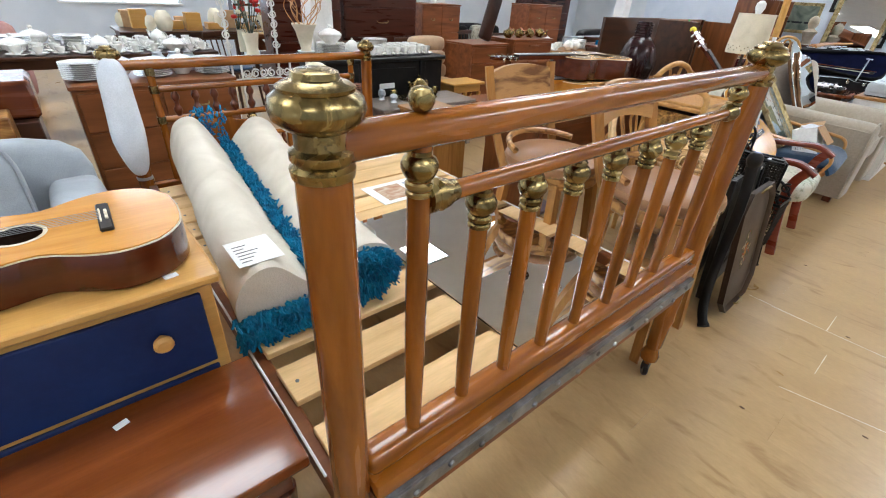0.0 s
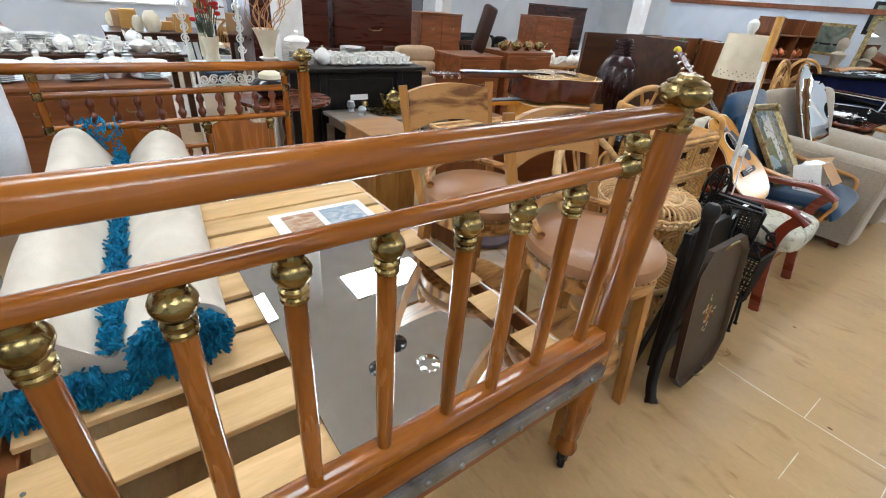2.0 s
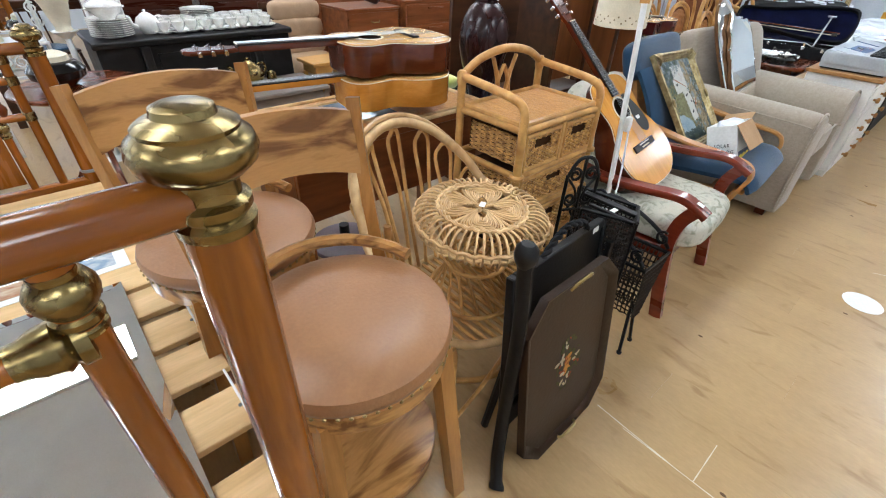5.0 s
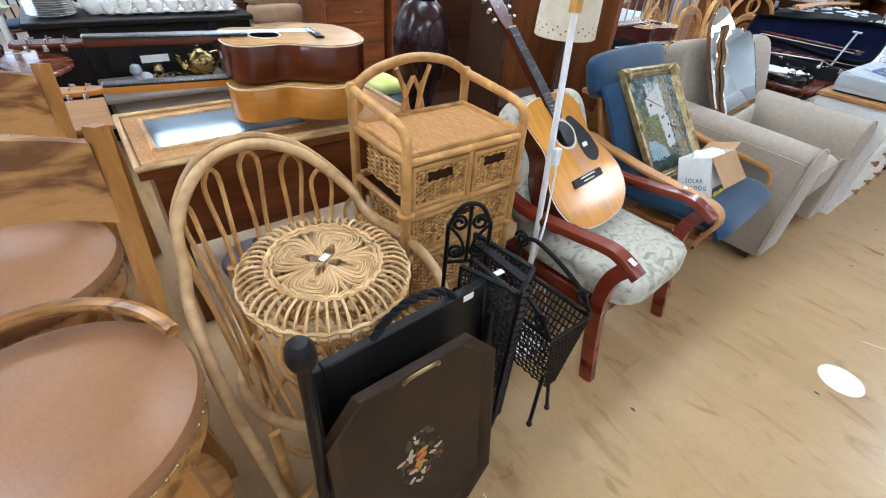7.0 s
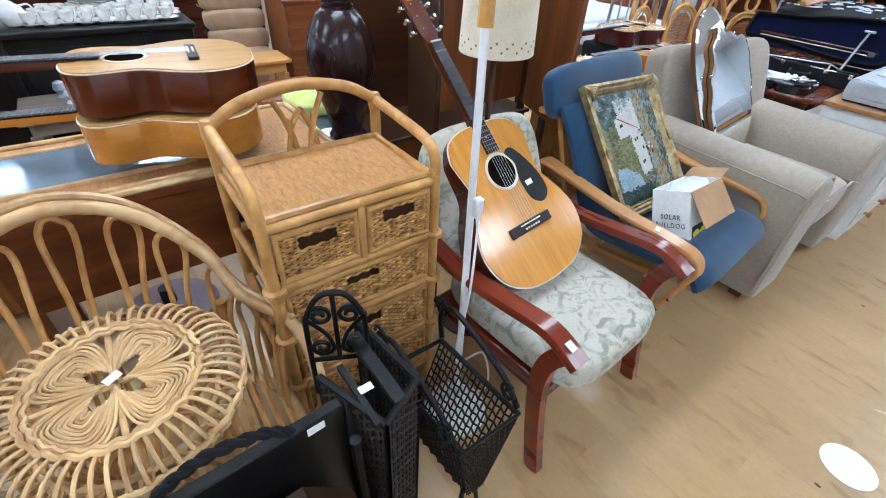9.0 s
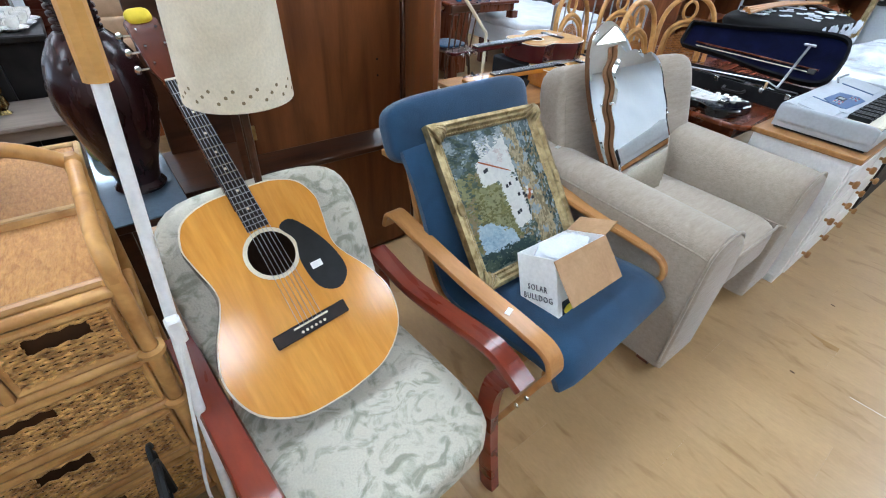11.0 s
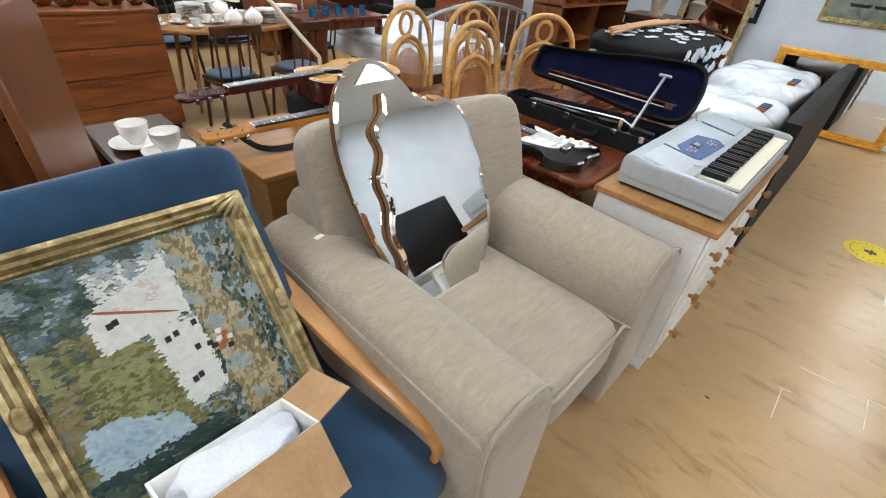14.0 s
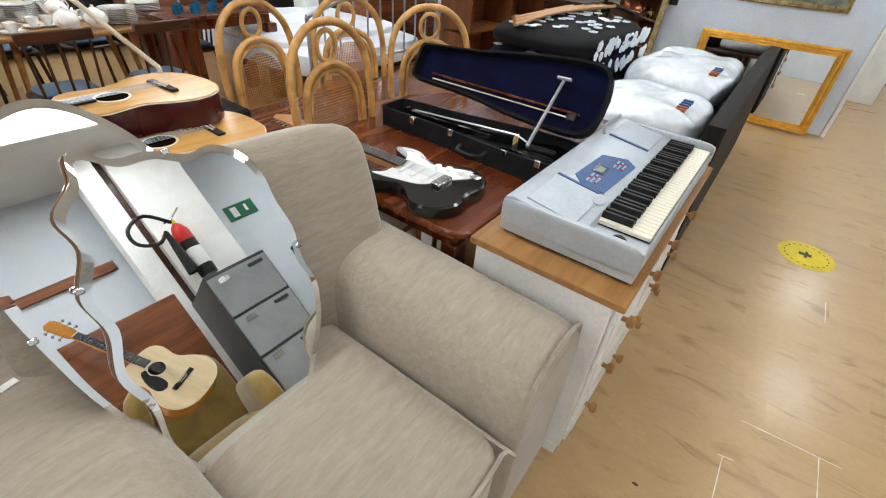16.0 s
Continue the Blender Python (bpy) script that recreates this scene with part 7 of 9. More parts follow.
# floor marks
yd = thing("floor_sign", 8.54, -0.235, 0.001, "round yellow distancing sticker worn onto the floor", "floor sticker")
n = 36
ol = [(8.54 + (0.20 if i % 2 else 0.185) * math.cos(2 * math.pi * i / (2 * n)), -0.235 + (0.165 if i % 2 else 0.15) * math.sin(2 * math.pi * i / (2 * n))) for i in range(2 * n)]
part("disc", slab(B(), ol, 0.0015, 0.0022), yellow, yd)
for q in ((8.53, -0.265, 8.57, -0.195), (8.50, -0.24, 8.53, -0.225), (8.57, -0.245, 8.60, -0.23)):
    part("print_mark", box(B(), q[0], q[1], 0.0024, q[2], q[3], 0.0030, 0), plastic_black, yd)
for i in range(20):
    a = 2 * math.pi * i / 20
    part("print_mark", box(B(), -0.008, -0.004, 0.0024, 0.008, 0.004, 0.003, 0, Matrix.Translation((8.54 + 0.15 * math.cos(a), -0.235 + 0.12 * math.sin(a), 0)) @ Matrix.Rotation(a + 1.57, 4, "Z")), paint["dark"], yd)
settle(yd, -0.11, -0.01, 0, 0.85, 0.98)
solo("floor_disc", lathe(B(), [(0.088, 0.001), (0.088, 0.0022), (0, 0.0022)], Matrix.Translation((4.522, -0.139, 0)), 32), paper, 4.522, -0.139, 0.001, "blank white round sticker on the floor", "floor sticker")

# ---- beside the bed: low table, blue chest, guitar, sofa ----
lw = thing("coffee_table", -0.3, 0.86, 0, "low polished reddish table with scratches", "coffee table")
part("tabletop", box(B(), -0.85, 0.665, 0.515, 0.226, 1.06, 0.55, 0.008, None, 2), wood("polished_cherry", (0.16, 0.045, 0.012), (0.26, 0.085, 0.022), "x", 0.2, 12.0, 0.6), lw)
part("apron", box(B(), -0.80, 0.70, 0.42, 0.19, 1.02, 0.514, 0.003), mahog, lw)
for x in (-0.78, 0.17):
    for y in (0.72, 1.0):
        part("leg", lathe(B(), [(0.018, 0), (0.025, 0.02), (0.02, 0.2), (0.03, 0.41), (0.03, 0.42)], at(x, y, 0), 12), mahog_z, lw)
part("price_tag", tag_at(0, 0, 0, pose(-0.08, 1.0, 0.551, 0, 0, 20)), paper, lw)

settle(lw, 0.075, -0.035)
bl = thing("blue_chest", -0.25, 1.36, 0, "pine chest with navy painted drawers and round knobs", "chest of drawers")
part("body", box(B(), -0.75, 1.165, 0.03, 0.195, 1.545, 0.775, 0.003), pine_y, bl)
part("top", box(B(), -0.78, 1.14, 0.776, 0.215, 1.56, 0.80, 0.006), pine_y, bl)
for z0, z1 in ((0.06, 0.29), (0.305, 0.53), (0.545, 0.755)):
    d = part("drawer", box(B(), -0.72, 1.152, z0, 0.165, 1.1645, z1, 0.003), blue_paint, bl, "navy painted drawer front")
    for x in (-0.55, 0.06):
        part("knob", lathe(B(), [(0.009, 0), (0.009, 0.012), (0.021, 0.02), (0.022, 0.03), (0.014, 0.038), (0, 0.039)], pose(x, 1.152, (z0 + z1) / 2 + 0.02, 90, 0, 0), 16), pine_y, d, "round pine knob")
part("price_tag", tag_at(0, 0, 0, pose(0.12, 1.19, 0.801, 0, 0, 10)), paper, bl)
put(g4, frame3((0.265, 1.24, 0.932), (-1, 0.03, 0.0), (0, 0, 1)))

settle(bl, 0.065, -0.115, 0, 1, 1, 1.04)
sf = thing("grey_sofa", -0.55, 2.3, 0, "pale grey upholstered sofa with piped cushions", "sofa")
part("base", cushion(B(), -1.6, 1.75, 0.05, 0.06, 2.62, 0.42, 9, n=8), grey_cloth, sf)
MSF = frame3((-0.48, 2.22, 0.42), (0, 0.10, 0.5), (0, -1, 0.2))
for x in (-0.52, 0.04):
    part("back_cushion", cushion(B(), -0.27 + x, 0.0, -0.10, 0.27 + x, 0.48, 0.10, 4, MSF, n=8, puff=0.2), grey_cloth, sf)
    part("piping", tube(B(), [MSF @ Vector((x + 0.265 * math.copysign(abs(math.cos(a)) ** 0.4, math.cos(a)), 0.24 + 0.235 * math.copysign(abs(math.sin(a)) ** 0.4, math.sin(a)), 0.06)) for a in [2 * math.pi * i / 40 for i in range(40)]], 0.006, 6, True), grey_cloth, sf)
part("arm", cushion(B(), -0.14, 1.72, 0.06, 0.08, 2.60, 0.66, 5, n=8), grey_cloth, sf)
part("back", cushion(B(), -1.6, 2.44, 0.1, 0.06, 2.64, 0.82, 6, n=8), grey_cloth, sf)
settle(sf, 0.07)
pw = thing("white_bolster", 0.24, 2.66, 0.5, "limp white pillowcase hung over the bedpost", "pillowcase")
MPW = frame3((0.215, 2.665, 0.54), (0.03, 0.02, 1.0), (0.1, -1, 0))
part("cloth", cushion(B(), -0.075, 0.0, -0.03, 0.075, 0.56, 0.03, 2.6, MPW, n=12, wob=0.02), white_cloth, pw)

settle(pw, 0.09)

# ---- rolled shag rug on the slats ----
rg = thing("shag_rug", 0.5, 1.85, 0.5, "folded teal shag rug showing its cream backing", "rug")
sec_out = curve_pts([(0.75, 0, 0.53), (0.795, 0, 0.60), (0.77, 0, 0.675), (0.67, 0, 0.71), (0.57, 0, 0.66), (0.515, 0, 0.605), (0.46, 0, 0.66), (0.38, 0, 0.735), (0.29, 0, 0.72), (0.245, 0, 0.64), (0.25, 0, 0.545)], 4)
bm = B()
rows_ = []
ky = 16
for i in range(ky + 1):
    y = 1.16 + 1.44 * i / ky
    lift = 0.10 * (i / ky) ** 2
    sh = 0.14 * (i / ky)
    rows_.append([bm.verts.new((p.x + sh + noise.noise(Vector((p.x * 5, y * 3, p.z * 5))) * 0.012, y, p.z + lift * (0.3 + 0.7 * max(0, (p.z - 0.6) / 0.13)) + noise.noise(Vector((y * 4, p.x * 6, 2))) * 0.01)) for p in sec_out] + [bm.verts.new((0.27 + sh, y, 0.502)), bm.verts.new((0.72 + sh, y, 0.502))])
q = len(rows_[0])
for a, b in zip(rows_, rows_[1:]):
    for j in range(q):
        bm.faces.new((a[j], a[(j + 1) % q], b[(j + 1) % q], b[j]))
bm.faces.new(rows_[0]), bm.faces.new(rows_[-1])
part("backing", bm, canvas_back, rg, "cream woven backing")
part("label", box(B(), 0.285, 1.20, 0, 0.42, 1.36, 0.0012, 0, Matrix.Translation((0, 0, 0.741)) @ Matrix.Rotation(radians(0), 4, "X")), paper, rg, "sewn printed label")
for k in range(6):
    part("print_line", box(B(), 0.30, 1.22 + 0.02 * k, 0.7425, 0.30 + 0.03 + 0.012 * ((k * 5) % 4), 1.224 + 0.02 * k, 0.743, 0), bpy.data.materials["print_grey"], rg)
rng = random.Random(21)
tuft = B()


def tufts(n, fn):
    for _ in range(n):
        p, d = fn()
        p, d = Vector(p), Vector(d).normalized()
        side = Vector((rng.uniform(-1, 1), rng.uniform(-1, 1), rng.uniform(-1, 1)))
        l = rng.uniform(0.012, 0.026)
        tube(tuft, [p, p + d * l * 0.6 + side * 0.006, p + d * l + side * 0.016 - Vector((0, 0, 0.006))], [0.0046, 0.0046, 0.0034], 4)


def seam():
    y = rng.uniform(1.16, 2.62)
    f = (y - 1.16) / 1.44
    return (0.513 + 0.14 * f + rng.uniform(-0.022, 0.022), y, 0.612 + rng.uniform(0, 0.03) + 0.06 * f * f), (rng.uniform(-0.6, 0.6), rng.uniform(-0.3, 0.3), 1)


def end_left():
    x = rng.uniform(0.23, 0.56)
    return (x, 1.155 + rng.uniform(-0.025, 0.012), rng.uniform(0.505, 0.60 if x < 0.48 else 0.56)), (rng.uniform(-0.4, 0.5), -1, rng.uniform(-0.8, 0.2))


def end_right():
    a = rng.uniform(0, 6.28)
    r = 0.094 * math.sqrt(rng.random())
    return (0.67 + r * math.cos(a) * 1.25, 1.15 + rng.uniform(-0.02, 0.02), 0.605 + r * math.sin(a) * 0.95), (math.cos(a) * 0.6, -1, math.sin(a) * 0.6)


def end_far():
    return (rng.uniform(0.5, 0.68), 2.6, rng.uniform(0.72, 0.86)), (rng.uniform(-0.5, 0.5), 0.6, 0.8)


tufts(1700, seam), tufts(1500, end_left), tufts(1500, end_right), tufts(140, end_far)
part("pile", tuft, teal, rg, "teal shaggy pile")["kind"] = "stuff"

settle(rg, 0.075, -0.02, -0.012)

# ---- desk with rattan edge ----
dk = thing("writing_desk", 2.88, 1.93, 0, "brown desk with bamboo trimmed top and a glass inset", "desk")
part("tabletop", box(B(), 2.32, 1.66, 0.74, 3.46, 2.22, 0.775, 0.004), teak, dk)
part("woven_top", box(B(), 2.34, 1.68, 0.776, 3.44, 2.20, 0.780, 0.001), top_weave, dk)
for q in ((2.32, 1.665, 3.46, 1.665), (2.32, 2.215, 3.46, 2.215), (2.325, 1.66, 2.325, 2.22), (3.455, 1.66, 3.455, 2.22), (2.34, 1.70, 3.44, 1.70), (2.40, 2.13, 3.0, 2.13), (2.40, 1.80, 2.98, 1.80), (2.40, 1.80, 2.40, 2.13)):
    part("bamboo_edge", tube(B(), [(q[0], q[1], 0.782), (q[2], q[3], 0.782)], 0.011, 8), pale_rattan, dk)
glass_top = surface("tinted_glass", (0.20, 0.26, 0.32), (0.24, 0.30, 0.36), 0.05, 0.5, 4.0, bump=0)
part("glass_inset", box(B(), 2.41, 1.81, 0.7805, 2.98, 2.12, 0.784, 0.001), glass_top, dk, "glass inset")
part("front_panel", box(B(), 2.36, 1.69, 0.42, 3.42, 1.715, 0.739, 0.002), teak, dk)
part("side_panel", box(B(), 2.36, 1.72, 0.02, 2.385, 2.18, 0.739, 0.002), teak_z, dk)
for x in (2.38, 3.40):
    for y in (1.72, 2.16):
        part("leg", box(B(), x - 0.02, y - 0.02, 0, x + 0.02, y + 0.02, 0.418, 0.003), teak_z, dk)
fan = thing("pedestal_fan_base", 2.72, 2.02, 0, "round mauve grey fan base standing under the desk", "fan base")
part("disc", lathe(B(), [(0, 0), (0.19, 0), (0.20, 0.012), (0.19, 0.025), (0.05, 0.05), (0, 0.05)], at(2.72, 2.02, 0), 32), surface("mauve", (0.20, 0.15, 0.17), (0.27, 0.21, 0.23), 0.4), fan)
part("socket", lathe(B(), [(0.03, 0.05), (0.028, 0.13), (0, 0.13)], at(2.72, 2.02, 0), 16), plastic_black, fan)
ped = thing("bedside_cabinet", 2.14, 2.5, 0, "plain oak bedside cabinet with one door", "cabinet")
part("body", box(B(), 1.98, 2.32, 0.02, 2.30, 2.70, 0.70, 0.003), oak_z, ped)
part("top", box(B(), 1.965, 2.305, 0.701, 2.315, 2.71, 0.722, 0.004), oak_top, ped)
part("door", box(B(), 2.0, 2.312, 0.06, 2.28, 2.3195, 0.68, 0.002), oak_z, ped)

# ---- vase, dark table and the tall panelled cabinet ----
vt = thing("dark_side_table", 3.72, 1.95, 0, "dark stained side table with a glass top", "table")
part("tabletop", box(B(), 3.475, 1.62, 0.69, 3.70, 2.42, 0.72, 0.004), walnut, vt)
part("glass_top", box(B(), 3.47, 1.615, 0.7205, 3.705, 2.425, 0.726, 0.001), glass_top, vt)
for x in (3.50, 3.67):
    for y in (1.65, 2.39):
        part("leg", box(B(), x - 0.02, y - 0.02, 0, x + 0.02, y + 0.02, 0.689, 0.003), walnut, vt)
vase_mat = surface("oxblood_glaze", (0.020, 0.007, 0.008), (0.040, 0.014, 0.014), 0.25, 0, 14.0, (1, 1, 0.3), bump=0.04, bscale=50, coat=0.2)
vs_ = thing("ribbed_vase", 3.60, 1.86, 0.727, "tall dark oxblood vase with a ringed neck", "vase")
part("body", lathe(B(), [(0, 0), (0.075, 0), (0.08, 0.01), (0.066, 0.03), (0.08, 0.10), (0.115, 0.20), (0.137, 0.30), (0.135, 0.36), (0.115, 0.43), (0.085, 0.48), (0.062, 0.50)], at(3.60, 1.86, 0.727), 36), vase_mat, vs_)
for i in range(5):
    part("neck_ring", lathe(B(), [(0.052, 0.0), (0.060, 0.004), (0.060, 0.012), (0.052, 0.016)], at(3.60, 1.86, 1.228 + 0.018 * i), 24), vase_mat, vs_)
part("neck", lathe(B(), [(0.054, 0.50), (0.052, 0.60), (0.044, 0.60), (0.044, 0.5)], at(3.60, 1.86, 0.727), 24), vase_mat, vs_)
yc = solo("folded_cloth", cushion(B(), 3.48, 2.10, 0.727, 3.69, 2.40, 0.80, 4, n=6, wob=0.015), yellow_cloth, 3.58, 2.2, 0.727, "folded white and lime cloth on the side table", "cloth")

wd = thing("panelled_cabinet", 4.3, 2.1, 0, "dark brown cabinet with tall hinged door leaves", "cabinet")
part("body", box(B(), 3.74, 1.93, 0.02, 4.80, 2.34, 0.60, 0.004), teak_z, wd)
part("worktop", box(B(), 3.72, 1.915, 0.601, 4.82, 2.35, 0.625, 0.004), walnut, wd)
lf = part("door_leaf", box(B(), 4.03, 1.945, 0.70, 4.745, 1.968, 1.345, 0.004), teak_z, wd, "tall brown door leaf")
part("green_label", box(B(), 4.48, 1.9425, 1.26, 4.50, 1.9445, 1.345, 0), surface("green_tape", (0.02, 0.30, 0.08), (0.03, 0.36, 0.10), 0.5), lf, "strip of green tape")
for x, z in ((4.62, 1.02), (4.62, 0.95), (4.05, 1.0), (4.05, 0.93)):
    part("screw_hole", lathe(B(), [(0.005, 0), (0.005, 0.001), (0, 0.001)], pose(x, 1.9445, z, 90, 0, 0), 8), rosewood, lf)
part("side_leaf", box(B(), -0.012, -0.44, 0.66, 0.012, 0.0, 1.335, 0.004, pose(4.775, 1.93, 0, 0, 0, -20)), teak_z, wd, "dark leaf folded forward")
part("side_leaf", box(B(), -0.012, -0.36, 0.66, 0.012, 0.0, 1.345, 0.004, pose(3.985, 1.95, 0, 0, 0, -14)), walnut, wd, "dark leaf folded forward")
part("stile", box(B(), 4.75, 1.93, 0.60, 4.785, 1.965, 1.345, 0.003), walnut, wd)
part("back_panel", box(B(), 3.76, 2.30, 0.626, 4.80, 2.325, 1.33, 0.003), walnut, wd)
for x, z in ((4.005, 0.80), (4.005, 1.25), (4.745, 1.27)):
    part("hinge", box(B(), x, 1.936, z - 0.03, x + 0.035, 1.9445, z + 0.03, 0.001), old_brass, wd, "brass hinge")

# ---- dark table and boards behind the blue chair ----
st2 = thing("dark_coffee_table", 4.75, 2.75, 0, "dark polished table with a coffee cup", "table")
part("tabletop", box(B(), 4.86, 2.05, 0.70, 5.18, 2.65, 0.735, 0.005), walnut, st2)
for x in (4.89, 5.15):
    for y in (2.08, 2.62):
        part("leg", box(B(), x - 0.02, y - 0.02, 0, x + 0.02, y + 0.02, 0.699, 0.003), walnut, st2)
bx = thing("oak_cabinet", 5.75, 1.95, 0, "plain light oak cabinet under the guitars", "cabinet")
part("body", box(B(), 5.22, 1.70, 0.02, 6.22, 2.25, 0.74, 0.004), oak_top, bx)
part("top", box(B(), 5.20, 1.68, 0.741, 6.24, 2.27, 0.765, 0.004), oak_top, bx)
ware_later = [(4.98, 2.30, 0.736), (5.05, 2.15, 0.736)]
put(g6, frame3((6.14, 1.86, 0.875), (-1, 0.03, 0.0), (0, 0, 1)))
put(g5, frame3((6.10, 2.07, 0.985), (-1, -0.05, 0.0), (0, 0, 1)))
gs_ = solo("guitar_stand_case", box(B(), 5.62, 1.96, 0.766, 6.2, 2.24, 0.875, 0.01), black_cloth, 5.9, 2.1, 0.766, "flat black case under the upper guitar", "case")
strap = solo("guitar_strap", tube(B(), curve_pts([(5.22, 1.98, 0.88), (5.30, 1.90, 0.79), (5.42, 1.86, 0.775), (5.55, 1.90, 0.775), (5.62, 1.93, 0.80)], 6), 0.022, 6, flat=0.15), black_cloth, 5.4, 1.9, 0.77, "black webbing guitar strap", "strap")


# ---- small wares ----
def plate(r=0.12):
    return lathe(B(), [(0, 0), (r * 0.55, 0), (r * 0.62, 0.006), (r, 0.016), (r, 0.019), (r * 0.6, 0.010), (0, 0.008)], None, 20)


def make_cup():
    t = thing("cup_and_saucer", 0, 0, 0, "white china cup on a saucer", "cup", "white china")
    part("saucer", plate(0.075), china, t)
    part("cup", lathe(B(), [(0, 0.011), (0.02, 0.011), (0.024, 0.018), (0.04, 0.045), (0.044, 0.075), (0.042, 0.075), (0.036, 0.045), (0, 0.022)], None, 18), china, t)
    part("handle", tube(B(), curve_pts([(0.040, 0, 0.065), (0.060, 0, 0.062), (0.062, 0, 0.04), (0.036, 0, 0.032)], 4), 0.004, 6), china, t)
    return t


def make_plates():
    t = thing("plate_stack", 0, 0, 0, "stack of white dinner plates", "plates", "white china")
    first_ = part("plate", plate(0.13), china, t)
    for i in range(1, 9):
        o = new("plate", first_.data)
        o.parent, o.location = t, (0, 0, 0.0125 * i * U)
    return t


def make_tureen():
    t = thing("lidded_tureen", 0, 0, 0, "white china tureen with domed lid", "tureen", "white china")
    part("bowl", lathe(B(), [(0, 0), (0.05, 0), (0.055, 0.012), (0.10, 0.05), (0.115, 0.085), (0.11, 0.088), (0, 0.03)], None, 24), china, t)
    part("lid", lathe(B(), [(0.115, 0.089), (0.10, 0.11), (0.05, 0.135), (0.02, 0.14), (0.014, 0.15), (0.022, 0.165), (0.012, 0.178), (0, 0.18)], None, 24), china, t)
    for s in (-1, 1):
        part("handle", tube(B(), curve_pts([(s * 0.105, -0.025, 0.07), (s * 0.135, -0.012, 0.075), (s * 0.135, 0.012, 0.075), (s * 0.105, 0.025, 0.07)], 4), 0.006, 6), china, t)
    return t


def make_teapot(mt, nm="teapot", lab="round white china teapot"):
    t = thing(nm, 0, 0, 0, lab, "teapot", "pots")
    part("body", lathe(B(), [(0, 0), (0.045, 0), (0.05, 0.008), (0.08, 0.04), (0.085, 0.07), (0.065, 0.11), (0.04, 0.125), (0.038, 0.13), (0.02, 0.14), (0.008, 0.145), (0.012, 0.155), (0, 0.162)], None, 22), mt, t)
    part("spout", tube(B(), curve_pts([(0.07, 0, 0.05), (0.11, 0, 0.07), (0.125, 0, 0.115), (0.14, 0, 0.125)], 4), [0.018] * 4 + [0.013] * 5 + [0.009] * 4, 8), mt, t)
    part("handle", tube(B(), curve_pts([(-0.06, 0, 0.105), (-0.11, 0, 0.11), (-0.125, 0, 0.07), (-0.08, 0, 0.04)], 5), 0.006, 6), mt, t)
    return t


cup0, plates0, tureen0, pot0 = make_cup(), make_plates(), make_tureen(), make_teapot(china)
brass_pot = make_teapot(brass, "brass_kettle", "polished brass kettle with tall handle")
copper_pot = make_teapot(terracotta, "copper_pot", "copper kettle on the sideboard")
USED = set()


def ware(ob, x, y, z, rz=0.0, s=1.0):
    """Sets the first one down, then copies of it."""
    m = pose(x, y, z, 0, 0, rz) @ Matrix.Scale(s, 4)
    if ob.name in USED:
        m.translation = m.translation * U
        c = copy_thing(ob, Matrix.Identity(4))
        c.matrix_basis = m
        return c
    USED.add(ob.name)
    return put(ob, m)


def table(name, x0, y0, x1, y1, z, mt, label, leg=0.03, category="table", apron=True):
    t = thing(name, (x0 + x1) / 2, (y0 + y1) / 2, 0, label, category)
    part("tabletop", box(B(), x0, y0, z - 0.03, x1, y1, z, 0.006), mt, t)
    if apron:
        part("apron", box(B(), x0 + 0.04, y0 + 0.04, z - 0.11, x1 - 0.04, y1 - 0.04, z - 0.031, 0.002), mt, t)
    for x in (x0 + 0.05, x1 - 0.05):
        for y in (y0 + 0.05, y1 - 0.05):
            part("leg", box(B(), x - leg, y - leg, 0, x + leg, y + leg, z - (0.111 if apron else 0.031), 0.004), mt, t)
    return t


def drawers(name, x0, y0, x1, y1, z, cols, rows, mt, label, pull="bar", pull_mt=None):
    t = thing(name, (x0 + x1) / 2, (y0 + y1) / 2, 0, label, "chest of drawers")
    part("body", box(B(), x0, y0, 0.06, x1, y1, z - 0.025, 0.004), mt, t)
    part("top", box(B(), x0 - 0.012, y0 - 0.014, z - 0.024, x1 + 0.012, y1, z, 0.005), mt, t)
    part("plinth", box(B(), x0 + 0.03, y0 + 0.03, 0, x1 - 0.03, y1 - 0.03, 0.059, 0.003), walnut, t)
    w, h = (x1 - x0 - 0.03) / cols, (z - 0.12) / rows
    for i in range(cols):
        for j in range(rows):
            a, b = x0 + 0.018 + w * i, 0.085 + h * j
            d = part("drawer", box(B(), a, y0 - 0.012, b, a + w - 0.008, y0 - 0.0005, b + h - 0.010, 0.003), mt, t)
            if pull == "bar":
                part("handle", box(B(), a + w * 0.36, y0 - 0.032, b + h * 0.74, a + w * 0.64, y0 - 0.0125, b + h * 0.82, 0.004), pull_mt or teak, d)
            else:
                part("handle", tube(B(), curve_pts([(a + w * 0.42, y0 - 0.012, b + h * 0.55), (a + w * 0.44, y0 - 0.03, b + h * 0.48), (a + w * 0.56, y0 - 0.03, b + h * 0.48), (a + w * 0.58, y0 - 0.012, b + h * 0.55)], 3), 0.005, 5), old_brass, d)
    return t


